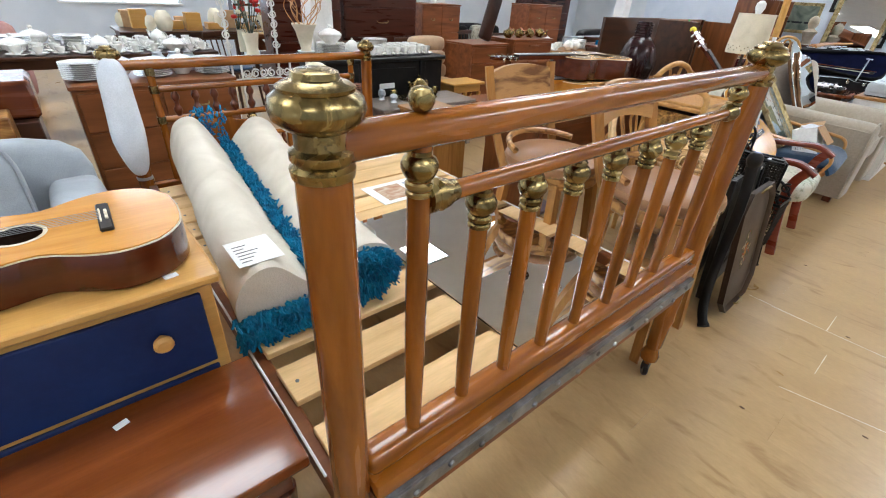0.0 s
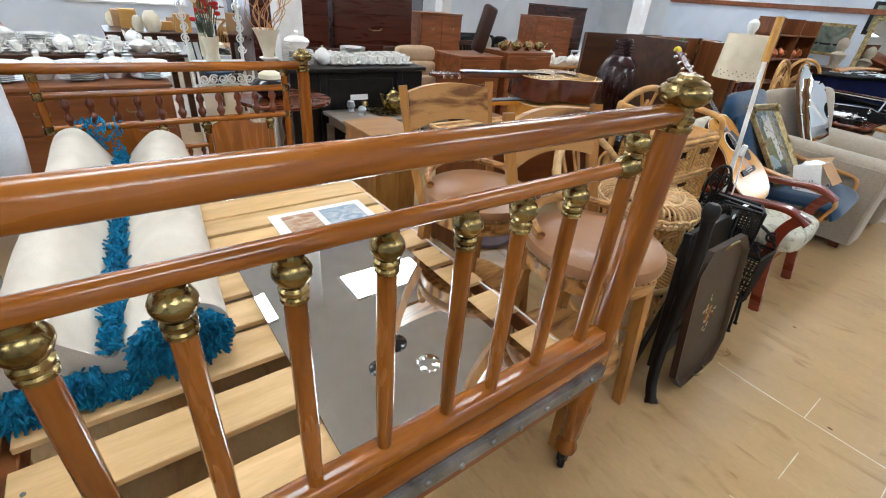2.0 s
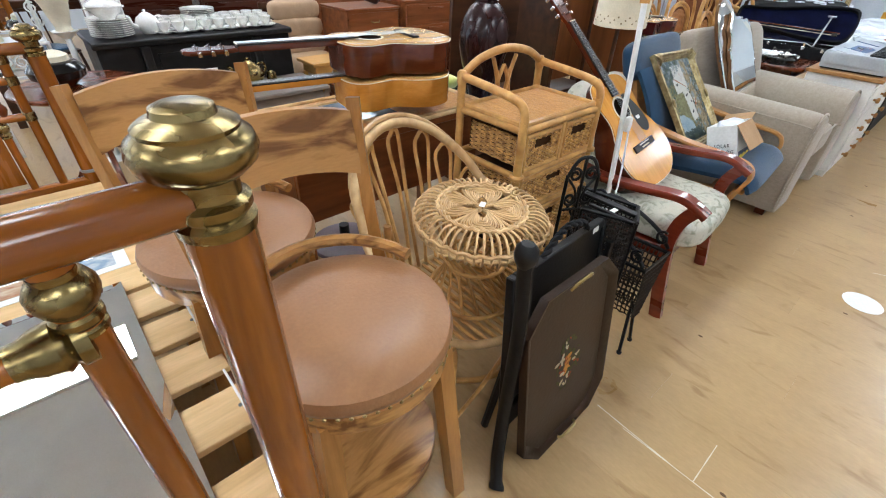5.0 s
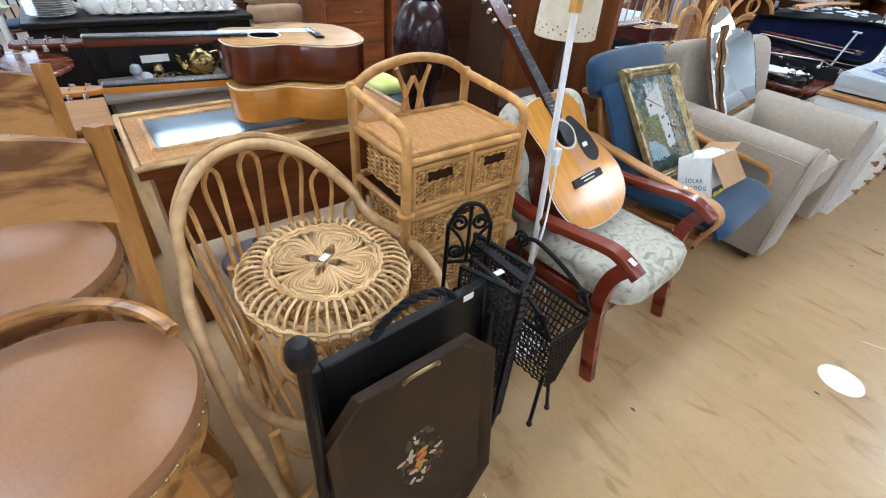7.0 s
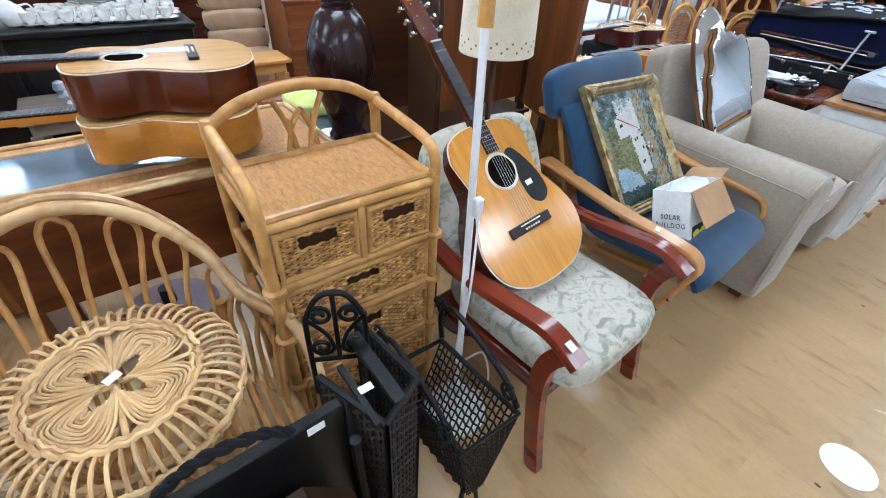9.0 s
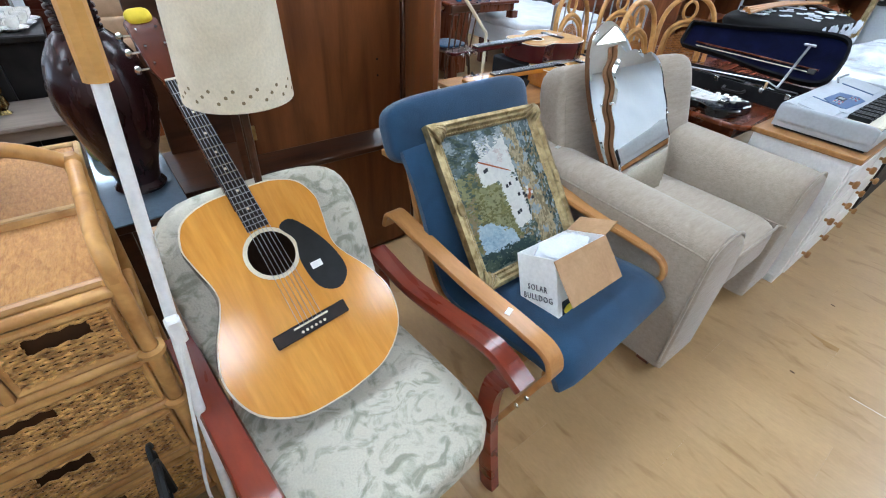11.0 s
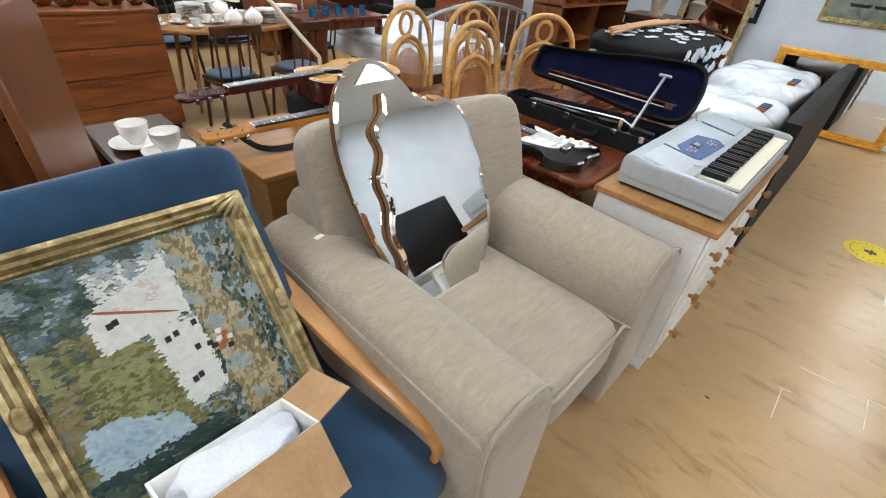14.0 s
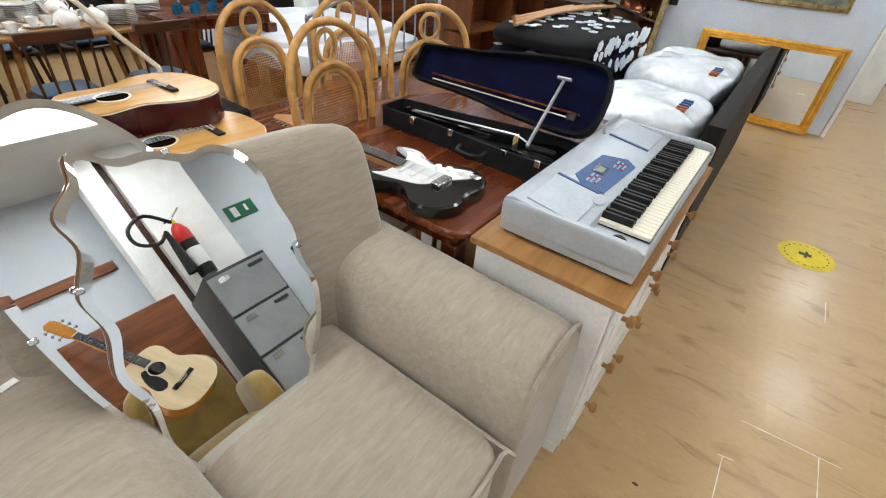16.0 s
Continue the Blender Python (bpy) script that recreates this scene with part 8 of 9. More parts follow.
# grey coffee table with brass wares, black chest with china
grey_wood = wood("grey_wood", (0.20, 0.165, 0.14), (0.30, 0.255, 0.22), "x", 0.4, 16.0, 0.2)
table("grey_coffee_table", 2.32, 3.45, 3.48, 3.95, 0.48, grey_wood, "low grey brown coffee table", 0.028, "coffee table")
part("shelf", box(B(), 2.38, 3.51, 0.14, 3.42, 3.89, 0.16, 0.003), grey_wood, bpy.data.objects["grey_coffee_table"])
ware(brass_pot, 2.98, 3.80, 0.481, 200, 1.3)
tr_ = thing("brass_tray", 2.86, 3.78, 0.481, "round brass tray with small wares", "tray")
part("dish", lathe(B(), [(0, 0), (0.15, 0), (0.17, 0.012), (0.17, 0.015), (0.15, 0.006), (0, 0.006)], at(2.86, 3.72, 0.481), 28), brass, tr_)
for i, (x, y) in enumerate(((2.60, 3.70), (2.70, 3.85), (2.56, 3.85), (3.12, 3.72))):
    solo("brass_ornament", lathe(B(), [(0, 0), (0.035, 0), (0.02, 0.02), (0.04, 0.05), (0.03, 0.07 + 0.01 * i), (0.012, 0.08 + 0.01 * i), (0, 0.082 + 0.01 * i)], at(x, y, 0.481), 14), brass if i % 2 else steel, x, y, 0.481, "small polished metal ornament on the coffee table", "ornament", group="metal ornaments")
bk = thing("black_chest", 2.72, 4.1, 0, "long black lacquered chest with white china on top", "sideboard")
part("body", box(B(), 2.06, 4, 0.05, 3.44, 4.6, 0.80, 0.006), black_wood, bk)
part("top", box(B(), 2.04, 3.96, 0.801, 3.46, 4.62, 0.84, 0.008), black_wood, bk)
for x in (2.35, 3.15):
    part("pilaster", box(B(), x - 0.03, 3.96, 0.05, x + 0.03, 3.998, 0.80, 0.004), black_wood, bk)
part("fall_panel", box(B(), 2.42, 3.985, 0.45, 3.08, 3.998, 0.74, 0.004), black_wood, bk)
part("plinth", box(B(), 2.08, 4.02, 0.0, 3.42, 4.58, 0.049, 0.003), black_wood, bk)
part("price_card", box(B(), 2.62, 3.98, 0.55, 2.80, 3.985, 0.60, 0), paper, bk)
ware(plates0, 2.22, 4.2, 0.841, 0, 1.05)
ware(tureen0, 2.22, 4.2, 0.955, 20, 0.95)
ware(pot0, 2.46, 4.22, 0.841, 200)
rng = random.Random(8)
for i in range(27):
    ware(cup0, 2.55 + 0.032 * i + rng.uniform(-0.01, 0.01), 4.15 + 0.16 * (i % 3) + rng.uniform(-0.02, 0.02), 0.841, rng.uniform(0, 360), 1.05)
ware(plates0, 2.9, 4.5, 0.841)
for wx, wy, wz in ware_later:
    ware(cup0, wx, wy, wz, 40, 1.3)
# round table with planters
rt = thing("round_table", 1.88, 3.62, 0, "round mahogany tripod table", "table")
part("tabletop", lathe(B(), [(0, 0.66), (0.35, 0.66), (0.36, 0.668), (0.36, 0.68), (0.35, 0.688), (0, 0.688)], at(1.88, 3.62, 0), 40), mahog, rt)
part("column", lathe(B(), [(0.03, 0.25), (0.05, 0.30), (0.03, 0.38), (0.045, 0.48), (0.025, 0.56), (0.04, 0.66)], at(1.88, 3.62, 0), 18), mahog_z, rt)
for a in (30, 150, 270):
    c, s = math.cos(radians(a)), math.sin(radians(a))
    part("leg", tube(B(), curve_pts([(1.88 + 0.02 * c, 3.62 + 0.02 * s, 0.30), (1.88 + 0.14 * c, 3.62 + 0.14 * s, 0.22), (1.88 + 0.26 * c, 3.62 + 0.26 * s, 0.04), (1.88 + 0.32 * c, 3.62 + 0.32 * s, 0.018)], 5), 0.017, 8), mahog_z, rt)
pl_ = thing("black_bowl", 1.80, 3.66, 0.689, "large black pottery bowl with cream neck", "bowl")
part("bowl", lathe(B(), [(0, 0), (0.07, 0), (0.14, 0.05), (0.15, 0.09), (0.12, 0.13), (0.09, 0.14)], at(1.80, 3.66, 0.689), 24), black_gloss, pl_)
part("neck", lathe(B(), [(0.089, 0.141), (0.085, 0.17), (0.05, 0.19), (0, 0.19)], at(1.80, 3.66, 0.689), 24), cream, pl_)
# white scrolled plant stand with mirror and dried twigs
ps = thing("iron_plant_stand", 1.62, 4.4, 0, "white wrought iron plant stand with scrolls", "plant stand")
for z in (0.62, 0.82):
    part("tier_rail", tube(B(), [(1.40, 4.30, z), (1.84, 4.30, z), (1.84, 4.58, z), (1.40, 4.58, z), (1.40, 4.30, z)], 0.010, 6), plastic_white, ps)
part("shelf", box(B(), 1.41, 4.31, 0.825, 1.83, 4.57, 0.835, 0.002), plastic_white, ps)
for x in (1.40, 1.84):
    for y in (4.30, 4.58):
        part("upright", tube(B(), [(x, y, 0), (x, y, 1.6 if y > 4.4 else 0.83)], 0.010, 6), plastic_white, ps)
MPS = frame3((1.62, 4.29, 0), (0, 0, 1), (0, -1, 0))
for i in range(6):
    part("scroll", scroll((-0.18 + 0.072 * i, 0.72), 0.038, 1.6, 0.5 * i, 1 if i % 2 else -1, MPS, 0.006), plastic_white, ps)
for i in range(9):
    for sx in (-0.22, 0.22):
        part("scroll", scroll((sx, 0.92 + 0.085 * i), 0.038, 1.5, i, 1 if i % 2 else -1, MPS @ Matrix.Translation((0, 0, -0.29)), 0.006), plastic_white, ps)
part("mirror_pane", box(B(), 1.50, 4.585, 0.86, 1.74, 4.592, 1.6, 0.001), mirror_glass, ps)
vp = thing("twig_vase", 1.95, 4.15, 0.69, "cream fluted vase of curly dried twigs", "vase")
part("vase", lathe(B(), [(0, 0), (0.05, 0), (0.045, 0.02), (0.055, 0.06), (0.08, 0.16), (0.11, 0.22), (0.105, 0.22), (0, 0.12)], at(1.95, 4.15, 0.91), 20), cream, vp)
part("stand", lathe(B(), [(0.09, 0), (0.02, 0.03), (0.02, 0.86), (0.08, 0.909), (0, 0.909)], at(1.95, 4.15, 0), 16), plastic_white, vp)
rng = random.Random(4)
for i in range(16):
    a = rng.uniform(0, 6.28)
    pts = [(1.95, 4.15, 1.05)]
    for k in range(1, 6):
        pts.append((1.95 + 0.06 * k * math.cos(a) + rng.uniform(-0.05, 0.05), 4.15 + 0.05 * k * math.sin(a) + rng.uniform(-0.05, 0.05), 1.05 + 0.10 * k))
    part("twig", tube(B(), curve_pts(pts, 4), 0.0032, 5), birch, vp)
fp = thing("flower_pot", 1.56, 4.42, 0.836, "pale pot with red and white flowers", "plant pot")
part("pot", lathe(B(), [(0, 0), (0.06, 0), (0.05, 0.08), (0.07, 0.2), (0.06, 0.2), (0, 0.1)], at(1.56, 4.42, 0.836), 18), cream, fp)
for i in range(18):
    x, y, z = 1.56 + rng.uniform(-0.1, 0.1), 4.42 + rng.uniform(-0.08, 0.08), 1.12 + rng.uniform(0, 0.3)
    part("stem", tube(B(), [(1.56, 4.42, 0.98), (x, y, z)], 0.003, 4), paint["leaf"], fp)
    part("blossom", cushion(B(), x - 0.025, y - 0.025, z - 0.015, x + 0.025, y + 0.025, z + 0.02, 2.2, n=3), red_plastic if i % 3 else cream, fp)

# sideboard behind the bed and the long china tables
drawers("long_sideboard", 0.16, 3.50, 1.10, 3.98, 0.84, 2, 3, wood("worn_mahogany", (0.19, 0.07, 0.025), (0.30, 0.125, 0.05), "x", 0.4, 16.0, 0.2), "faded mahogany sideboard with pottery on top", "drop")
for i in range(5):
    ware(tureen0 if i % 2 else plates0, 0.26 + 0.19 * i, 3.72 + 0.05 * (i % 2), 0.841, 40 * i, 0.9)
for i in range(3):
    x = 0.72 + 0.10 * i
    solo("glass_jar", lathe(B(), [(0, 0), (0.04, 0), (0.045, 0.02), (0.045, 0.09), (0.03, 0.11), (0.032, 0.125), (0, 0.13)], at(x, 3.9, 0.841), 16), steel, x, 3.9, 0.841, "small glass jar on the sideboard", "jar", group="glass jars")
tb = table("long_china_table", -2.6, 5.3, 1.5, 6.3, 0.78, walnut, "long dark table covered with white china")
rng = random.Random(15)
for i in range(115):
    x, y = -1.9 + 3.3 * (i % 23) / 22 + rng.uniform(-0.03, 0.03), 5.40 + 0.18 * (i // 23) + rng.uniform(-0.03, 0.03)
    k = rng.random()
    ware(cup0 if k < 0.78 else plates0 if k < 0.86 else tureen0 if k < 0.91 else pot0, x, y, 0.781, rng.uniform(0, 360), rng.uniform(0.85, 1.1))
# dark box and settle at the far left
db = thing("bureau", -0.2, 3.4, 0, "dark carved bureau with an amber box on top", "bureau")
part("body", box(B(), -0.85, 3.25, 0.03, -0.02, 3.7, 0.72, 0.006), walnut, db)
part("slope", box(B(), -0.86, 3.3, 0.721, 0.0, 3.72, 0.92, 0.02), mahog, db)
solo("wooden_box", box(B(), -0.62, 3.02, 0.60, -0.12, 3.24, 0.80, 0.006), oak, -0.4, 3.1, 0.6, "orange wooden box on a stand", "box")
table("small_stand", -0.75, 2.95, 0.0, 3.245, 0.599, mahog, "small reddish wooden stand", 0.02)


# ---- more furniture farther back ----
def windsor(name="spindle_chair", label="dark spindle back chair with blue pad"):
    c = thing(name, 0, 0, 0, label, "chair", "dining chairs")
    part("seat", cushion(B(), -0.20, -0.20, 0.42, 0.20, 0.20, 0.455, 5, n=5), walnut, c)
    part("pad", cushion(B(), -0.17, -0.17, 0.456, 0.17, 0.17, 0.49, 4, n=4), navy, c, "blue seat pad")
    for x in (-0.16, 0.16):
        for y in (-0.16, 0.16):
            part("leg", tube(B(), [(x * 1.2, y * 1.2, 0), (x, y, 0.42)], 0.015, 7), walnut, c)
    for x in spread(-0.16, 0.16, 5):
        part("spindle", tube(B(), [(x, 0.18, 0.45), (x * 1.08, 0.24, 0.82)], 0.009, 6), walnut, c)
    part("crest", box(B(), -0.20, 0.225, 0.80, 0.20, 0.25, 0.87, 0.008), walnut, c)
    return c


ch0 = windsor()
drawers("mahogany_drawers", 4.27, 4.42, 4.92, 4.95, 0.88, 1, 4, teak, "reddish chest of four drawers", "drop")
drawers("teak_drawers", 4.97, 4.36, 5.78, 4.86, 0.93, 1, 4, teak, "teak chest of drawers with lipped handles")
lc = thing("leather_case", 4.62, 4.7, 0.881, "upright brown leather instrument case", "case")
part("shell", box(B(), -0.10, -0.05, 0, 0.10, 0.05, 0.55, 0.04, pose(4.70, 4.66, 0.90, 0, 18, 0), 3), surface("brown_leather", (0.035, 0.014, 0.010), (0.07, 0.03, 0.02), 0.35, bump=0.3), lc)
for i in range(7):
    ware(copper_pot if i % 2 else brass_pot, 5.05 + 0.11 * i, 4.55 + 0.08 * (i % 2), 0.931, 50 * i, 0.8)
bg_ = thing("beige_chair", 4.0, 4.75, 0, "beige channelled vinyl tub armchair", "armchair")
beige = surface("beige_vinyl", (0.40, 0.28, 0.18), (0.50, 0.36, 0.24), 0.6, 0, 7.0, bump=0.2)
part("seat", cushion(B(), 3.72, 4.45, 0.15, 4.24, 5.0, 0.45, 5, n=7), beige, bg_)
for k in range(3):
    part("back_roll", cushion(B(), 3.70, 4.82 + 0.03 * k, 0.42 + 0.16 * k, 4.24, 5.02 + 0.03 * k, 0.61 + 0.16 * k, 4, n=7), beige, bg_)
table("pine_stool_table", 3.62, 3.98, 4.12, 4.32, 0.52, pine_y, "small pine side table with lattice end", 0.02, "side table")
for i in range(3):
    part("lattice", rod(B(), (3.68 + 0.13 * i, 3.995, 0.25), (3.79 + 0.13 * i, 3.995, 0.40), 0.007, n=6), pine_y, bpy.data.objects["pine_stool_table"])
table("low_cherry_table", 3.66, 3.4, 4.2, 3.9, 0.40, teak, "low reddish wooden side table", 0.022, "side table")
tall = [(2.3, 5.9, 3.25, 1.55, "m"), (3.35, 6.0, 4.55, 1.6, "m"), (4.9, 6.3, 5.7, 1.25, "t"), (7.6, 6.4, 8.6, 1.3, "t"), (9.3, 4.4, 10.6, 1.15, "t"), (8.8, 7.4, 10.2, 1.5, "m")]
for (x0, y0, x1, z, k) in tall:
    drawers("tall_chest", x0, y0, x1, y0 + 0.5, z, 2 if z < 1.4 else 1, 4 if z > 1.3 else 3, {"dark": walnut, "m": old_mahogany, "t": teak}[k], {"dark": "dark wooden cabinet with drawers", "m": "tall dark mahogany chest of drawers", "t": "reddish teak cabinet with drawers"}[k], "drop")
# shelves of a teak wall unit with copper
wu = thing("wall_unit", 9.9, 3.2, 0, "teak wall unit with open shelves", "shelf unit")
for z in (0.25, 0.65, 1.0, 1.35):
    part("shelf", box(B(), 9.3, 3.0, z, 10.9, 3.35, z + 0.022, 0.002), teak, wu)
for x in (9.3, 10.1, 10.88):
    part("upright", box(B(), x, 3.0, 0, x + 0.022, 3.36, 1.6, 0.002), teak_z, wu)
part("back", box(B(), 9.3, 3.361, 0, 10.9, 3.375, 1.6, 0.001), teak, wu)
for i in range(6):
    ware(copper_pot if i % 3 else brass_pot, 9.45 + 0.26 * i, 3.15, 1.023, 70 * i, 1.0)
bust = solo("plaster_bust", lathe(B(), [(0, 0), (0.09, 0), (0.07, 0.05), (0.09, 0.14), (0.12, 0.2), (0.05, 0.25), (0.08, 0.32), (0.075, 0.40), (0.03, 0.45), (0, 0.455)], at(10.75, 2.55, 0.95), 16), stone, 10.75, 2.55, 0.95, "small plaster statue on a stand", "statue")
table("statue_stand", 10.45, 2.3, 11.0, 2.85, 0.95, walnut, "dark wooden stand under a statue", 0.025)
# oval table with china and chairs
ot = thing("oval_dining_table", 6.4, 4.75, 0, "light teak oval dining table set with china", "table")
part("tabletop", slab(B(), [(6.45 + 0.75 * math.cos(a) , 4.85 + 0.5 * math.sin(a)) for a in [2 * math.pi * i / 40 for i in range(40)]], 0.715, 0.745, None, 0.006), oak_top, ot)
for x in (6.1, 6.8):
    for y in (4.65, 5.05):
        part("leg", tube(B(), [(x + (0.08 if x > 6.4 else -0.08), y, 0), (x, y, 0.714)], [0.014, 0.024], 10), oak_top, ot)
rng = random.Random(31)
for i in range(18):
    a, r = rng.uniform(0, 6.28), math.sqrt(rng.random())
    ware([cup0, cup0, plates0, pot0, cup0][i % 5], 6.45 + 0.62 * r * math.cos(a), 4.85 + 0.40 * r * math.sin(a), 0.746, rng.uniform(0, 360), 0.95)
for k, (x, y, r) in enumerate(((6.15, 4.12, 180), (6.75, 4.1, 185), (6.2, 5.55, 0), (6.8, 5.55, 5), (7.4, 4.9, -90))):
    m = pose(x, y, 0, 0, 0, r)
    put(ch0, m) if k == 0 else again(ch0, m)
dtb = table("dark_display_table", 6.98, 4.30, 7.98, 4.85, 0.80, mahog_z, "dark mahogany display table with blue glasses", 0.05)
part("lower_panel", box(B(), 7.03, 4.36, 0.05, 7.25, 4.79, 0.688, 0.003), mahog_z, dtb)
for i in range(10):
    x, y = 7.16 + 0.075 * i, 4.45 + 0.10 * (i % 2)
    g_ = solo("blue_glass", lathe(B(), [(0, 0), (0.03, 0), (0.032, 0.004), (0.03, 0.065), (0.027, 0.065), (0.026, 0.01), (0, 0.01)], at(x, y, 0.801), 14), blue_glass, x, y, 0.801, "small cobalt blue glass tumbler", "glass", group="blue glasses")
# anglepoise lamp and metal bed
ap = thing("reading_lamp", 6.2, 3.2, 0, "cream jointed reading lamp with cone shade", "lamp")
part("base", lathe(B(), [(0, 0), (0.11, 0), (0.11, 0.03), (0, 0.035)], at(6.35, 3.1, 0), 24), cream, ap)
part("stem", tube(B(), [(6.35, 3.1, 0.03), (6.36, 3.1, 0.78)], 0.014, 8), cream, ap)
part("arm", tube(B(), [(6.36, 3.1, 0.78), (5.98, 3.25, 1.28)], 0.013, 8), cream, ap)
part("shade", lathe(B(), [(0.03, 0.12), (0.035, 0.10), (0.095, 0.0), (0.092, 0.0), (0.03, 0.1)], pose(5.83, 3.25, 1.14, 8, 12, 0), 24), cream, ap, "cream cone shade")
mbd = thing("metal_bed", 8.6, 3.9, 0, "silver tubular metal bed frame with white mattress", "bed")
for y in (3.55,):
    part("top_rail", tube(B(), curve_pts([(7.75, y, 0.86), (8.1, y, 0.95), (8.6, y, 1.0), (9.1, y, 0.95), (9.45, y, 0.86)], 5), 0.02, 10), steel, mbd)
    part("low_rail", tube(B(), [(7.75, y, 0.45), (9.45, y, 0.45)], 0.014, 8), steel, mbd)
    for x in spread(7.75, 9.45, 11):
        f = (x - 8.6) / 0.85
        part("bar", tube(B(), [(x, y, 0.0 if abs(f) > 0.98 else 0.45), (x, y, 1.0 - 0.14 * f * f)], 0.018 if abs(f) > 0.98 else 0.009, 8), steel, mbd)
part("mattress", cushion(B(), 7.78, 3.6, 0.30, 9.42, 5.6, 0.55, 7, n=6), white_cloth, mbd)
part("quilt", cushion(B(), 7.76, 3.9, 0.50, 9.44, 5.5, 0.62, 5, n=10, wob=0.03), white_cloth, mbd)
part("foot_rail", tube(B(), [(7.75, 5.62, 0.0), (7.75, 5.62, 0.8), (9.45, 5.62, 0.8), (9.45, 5.62, 0.0)], 0.018, 8), steel, mbd)
# sofas and plain shelving in the distance
dark_leather = surface("dark_leather", (0.012, 0.009, 0.009), (0.024, 0.018, 0.017), 0.45, 0, 8.0, bump=0.2)


def sofa(x0, y0, w, mt, label):
    s = thing("sofa", x0 + w / 2, y0 + 0.4, 0, label, "sofa")
    part("base", cushion(B(), x0, y0, 0.05, x0 + w, y0 + 0.85, 0.42, 9, n=6), mt, s)
    part("back", cushion(B(), x0, y0 + 0.6, 0.3, x0 + w, y0 + 0.88, 0.86, 6, n=6), mt, s)
    for x in (x0 - 0.02, x0 + w - 0.18):
        part("arm", cushion(B(), x, y0 - 0.02, 0.06, x + 0.2, y0 + 0.85, 0.62, 5, n=6), mt, s)
    for k in range(2):
        part("seat_cushion", cushion(B(), x0 + 0.2 + (w / 2 - 0.2) * k, y0 - 0.01, 0.38, x0 + 0.2 + (w / 2 - 0.2) * (k + 1), y0 + 0.62, 0.54, 4, n=6), mt, s)


sofa(9.4, 5.7, 1.7, dark_leather, "dark brown padded leather sofa")
sofa(6.4, 7.2, 1.5, black_cloth, "black sofa with patterned cushions")
sofa(-1.6, 7.4, 1.5, surface("pink_cloth", (0.45, 0.26, 0.24), (0.55, 0.34, 0.31), 0.9), "faded pink upholstered settee")
for k, (x, y) in enumerate(((6.7, 7.3), (7.2, 7.35), (7.6, 7.3))):
    solo("patterned_cushion", cushion(B(), x - 0.18, y, 0.5, x + 0.18, y + 0.18, 0.86, 3.5, n=6), floral if k % 2 else black_print, x, y, 0.5, "patterned square cushion on the sofa", "cushion", group="sofa cushions")
table("far_table", -2.9, 7.6, -1.75, 8.5, 0.75, pine_y, "pale wooden table stacked with boxes")
table("back_table", 0.9, 7.3, 2.6, 8.2, 0.78, walnut, "dark table with stacked wares near the window")
rng = random.Random(77)
for i in range(26):
    x, y = (rng.uniform(-2.8, -1.85), rng.uniform(7.7, 8.4)) if i % 2 else (rng.uniform(1.0, 2.5), rng.uniform(7.4, 8.1))
    z = 0.751 if i % 2 else 0.781
    w, h = rng.uniform(0.06, 0.14), rng.uniform(0.08, 0.26)
    if i % 3:
        solo("storage_box", box(B(), x - w, y - w * 0.7, z, x + w, y + w * 0.7, z + h, 0.004), [card, paper, pine_y, steel][i % 4], x, y, z, "small box among the stacked goods", "box", group="stacked goods")
    else:
        solo("pottery_jar", lathe(B(), [(0, 0), (w * 0.6, 0), (w * 0.9, h * 0.4), (w * 0.7, h * 0.8), (w * 0.4, h), (0, h)], at(x, y, z), 16), [cream, terracotta, blue_glass][i % 3], x, y, z, "glazed pottery jar among the goods", "jar", group="stacked goods")
for k, (x, y, h, mt) in enumerate(((-0.9, 6.8, 1.25, plastic_white), (3.1, 8.6, 1.4, black_wood), (5.8, 8.4, 1.5, walnut))):
    s = thing("shelf_rack", x, y, 0, "freestanding shelf rack with wares", "shelf unit", "shelf racks")
    for z in (0.1, 0.5, 0.9, h):
        part("shelf", box(B(), x - 0.4, y - 0.18, z, x + 0.4, y + 0.18, z + 0.02, 0.002), mt, s)
    for sx in (-0.4, 0.38):
        part("upright", box(B(), x + sx, y - 0.18, 0, x + sx + 0.02, y + 0.18, h + 0.02, 0.002), mt, s)
    for j in range(4):
        ware([tureen0, pot0, copper_pot, plates0][(j + k) % 4], x - 0.27 + 0.18 * j, y, 0.921, 60 * j, 0.9)
        ware([pot0, tureen0, brass_pot][(j + k) % 3], x - 0.27 + 0.18 * j, y, h + 0.021, 40 * j, 0.9)
cs_ = [(3.05, 5.35, 160), (1.9, 6.2, 30), (-0.6, 4.7, 200), (5.9, 6.1, 10), (4.0, 5.6, 170)]
for x, y, r in cs_:
    again(ch0, pose(x, y, 0, 0, 0, r))

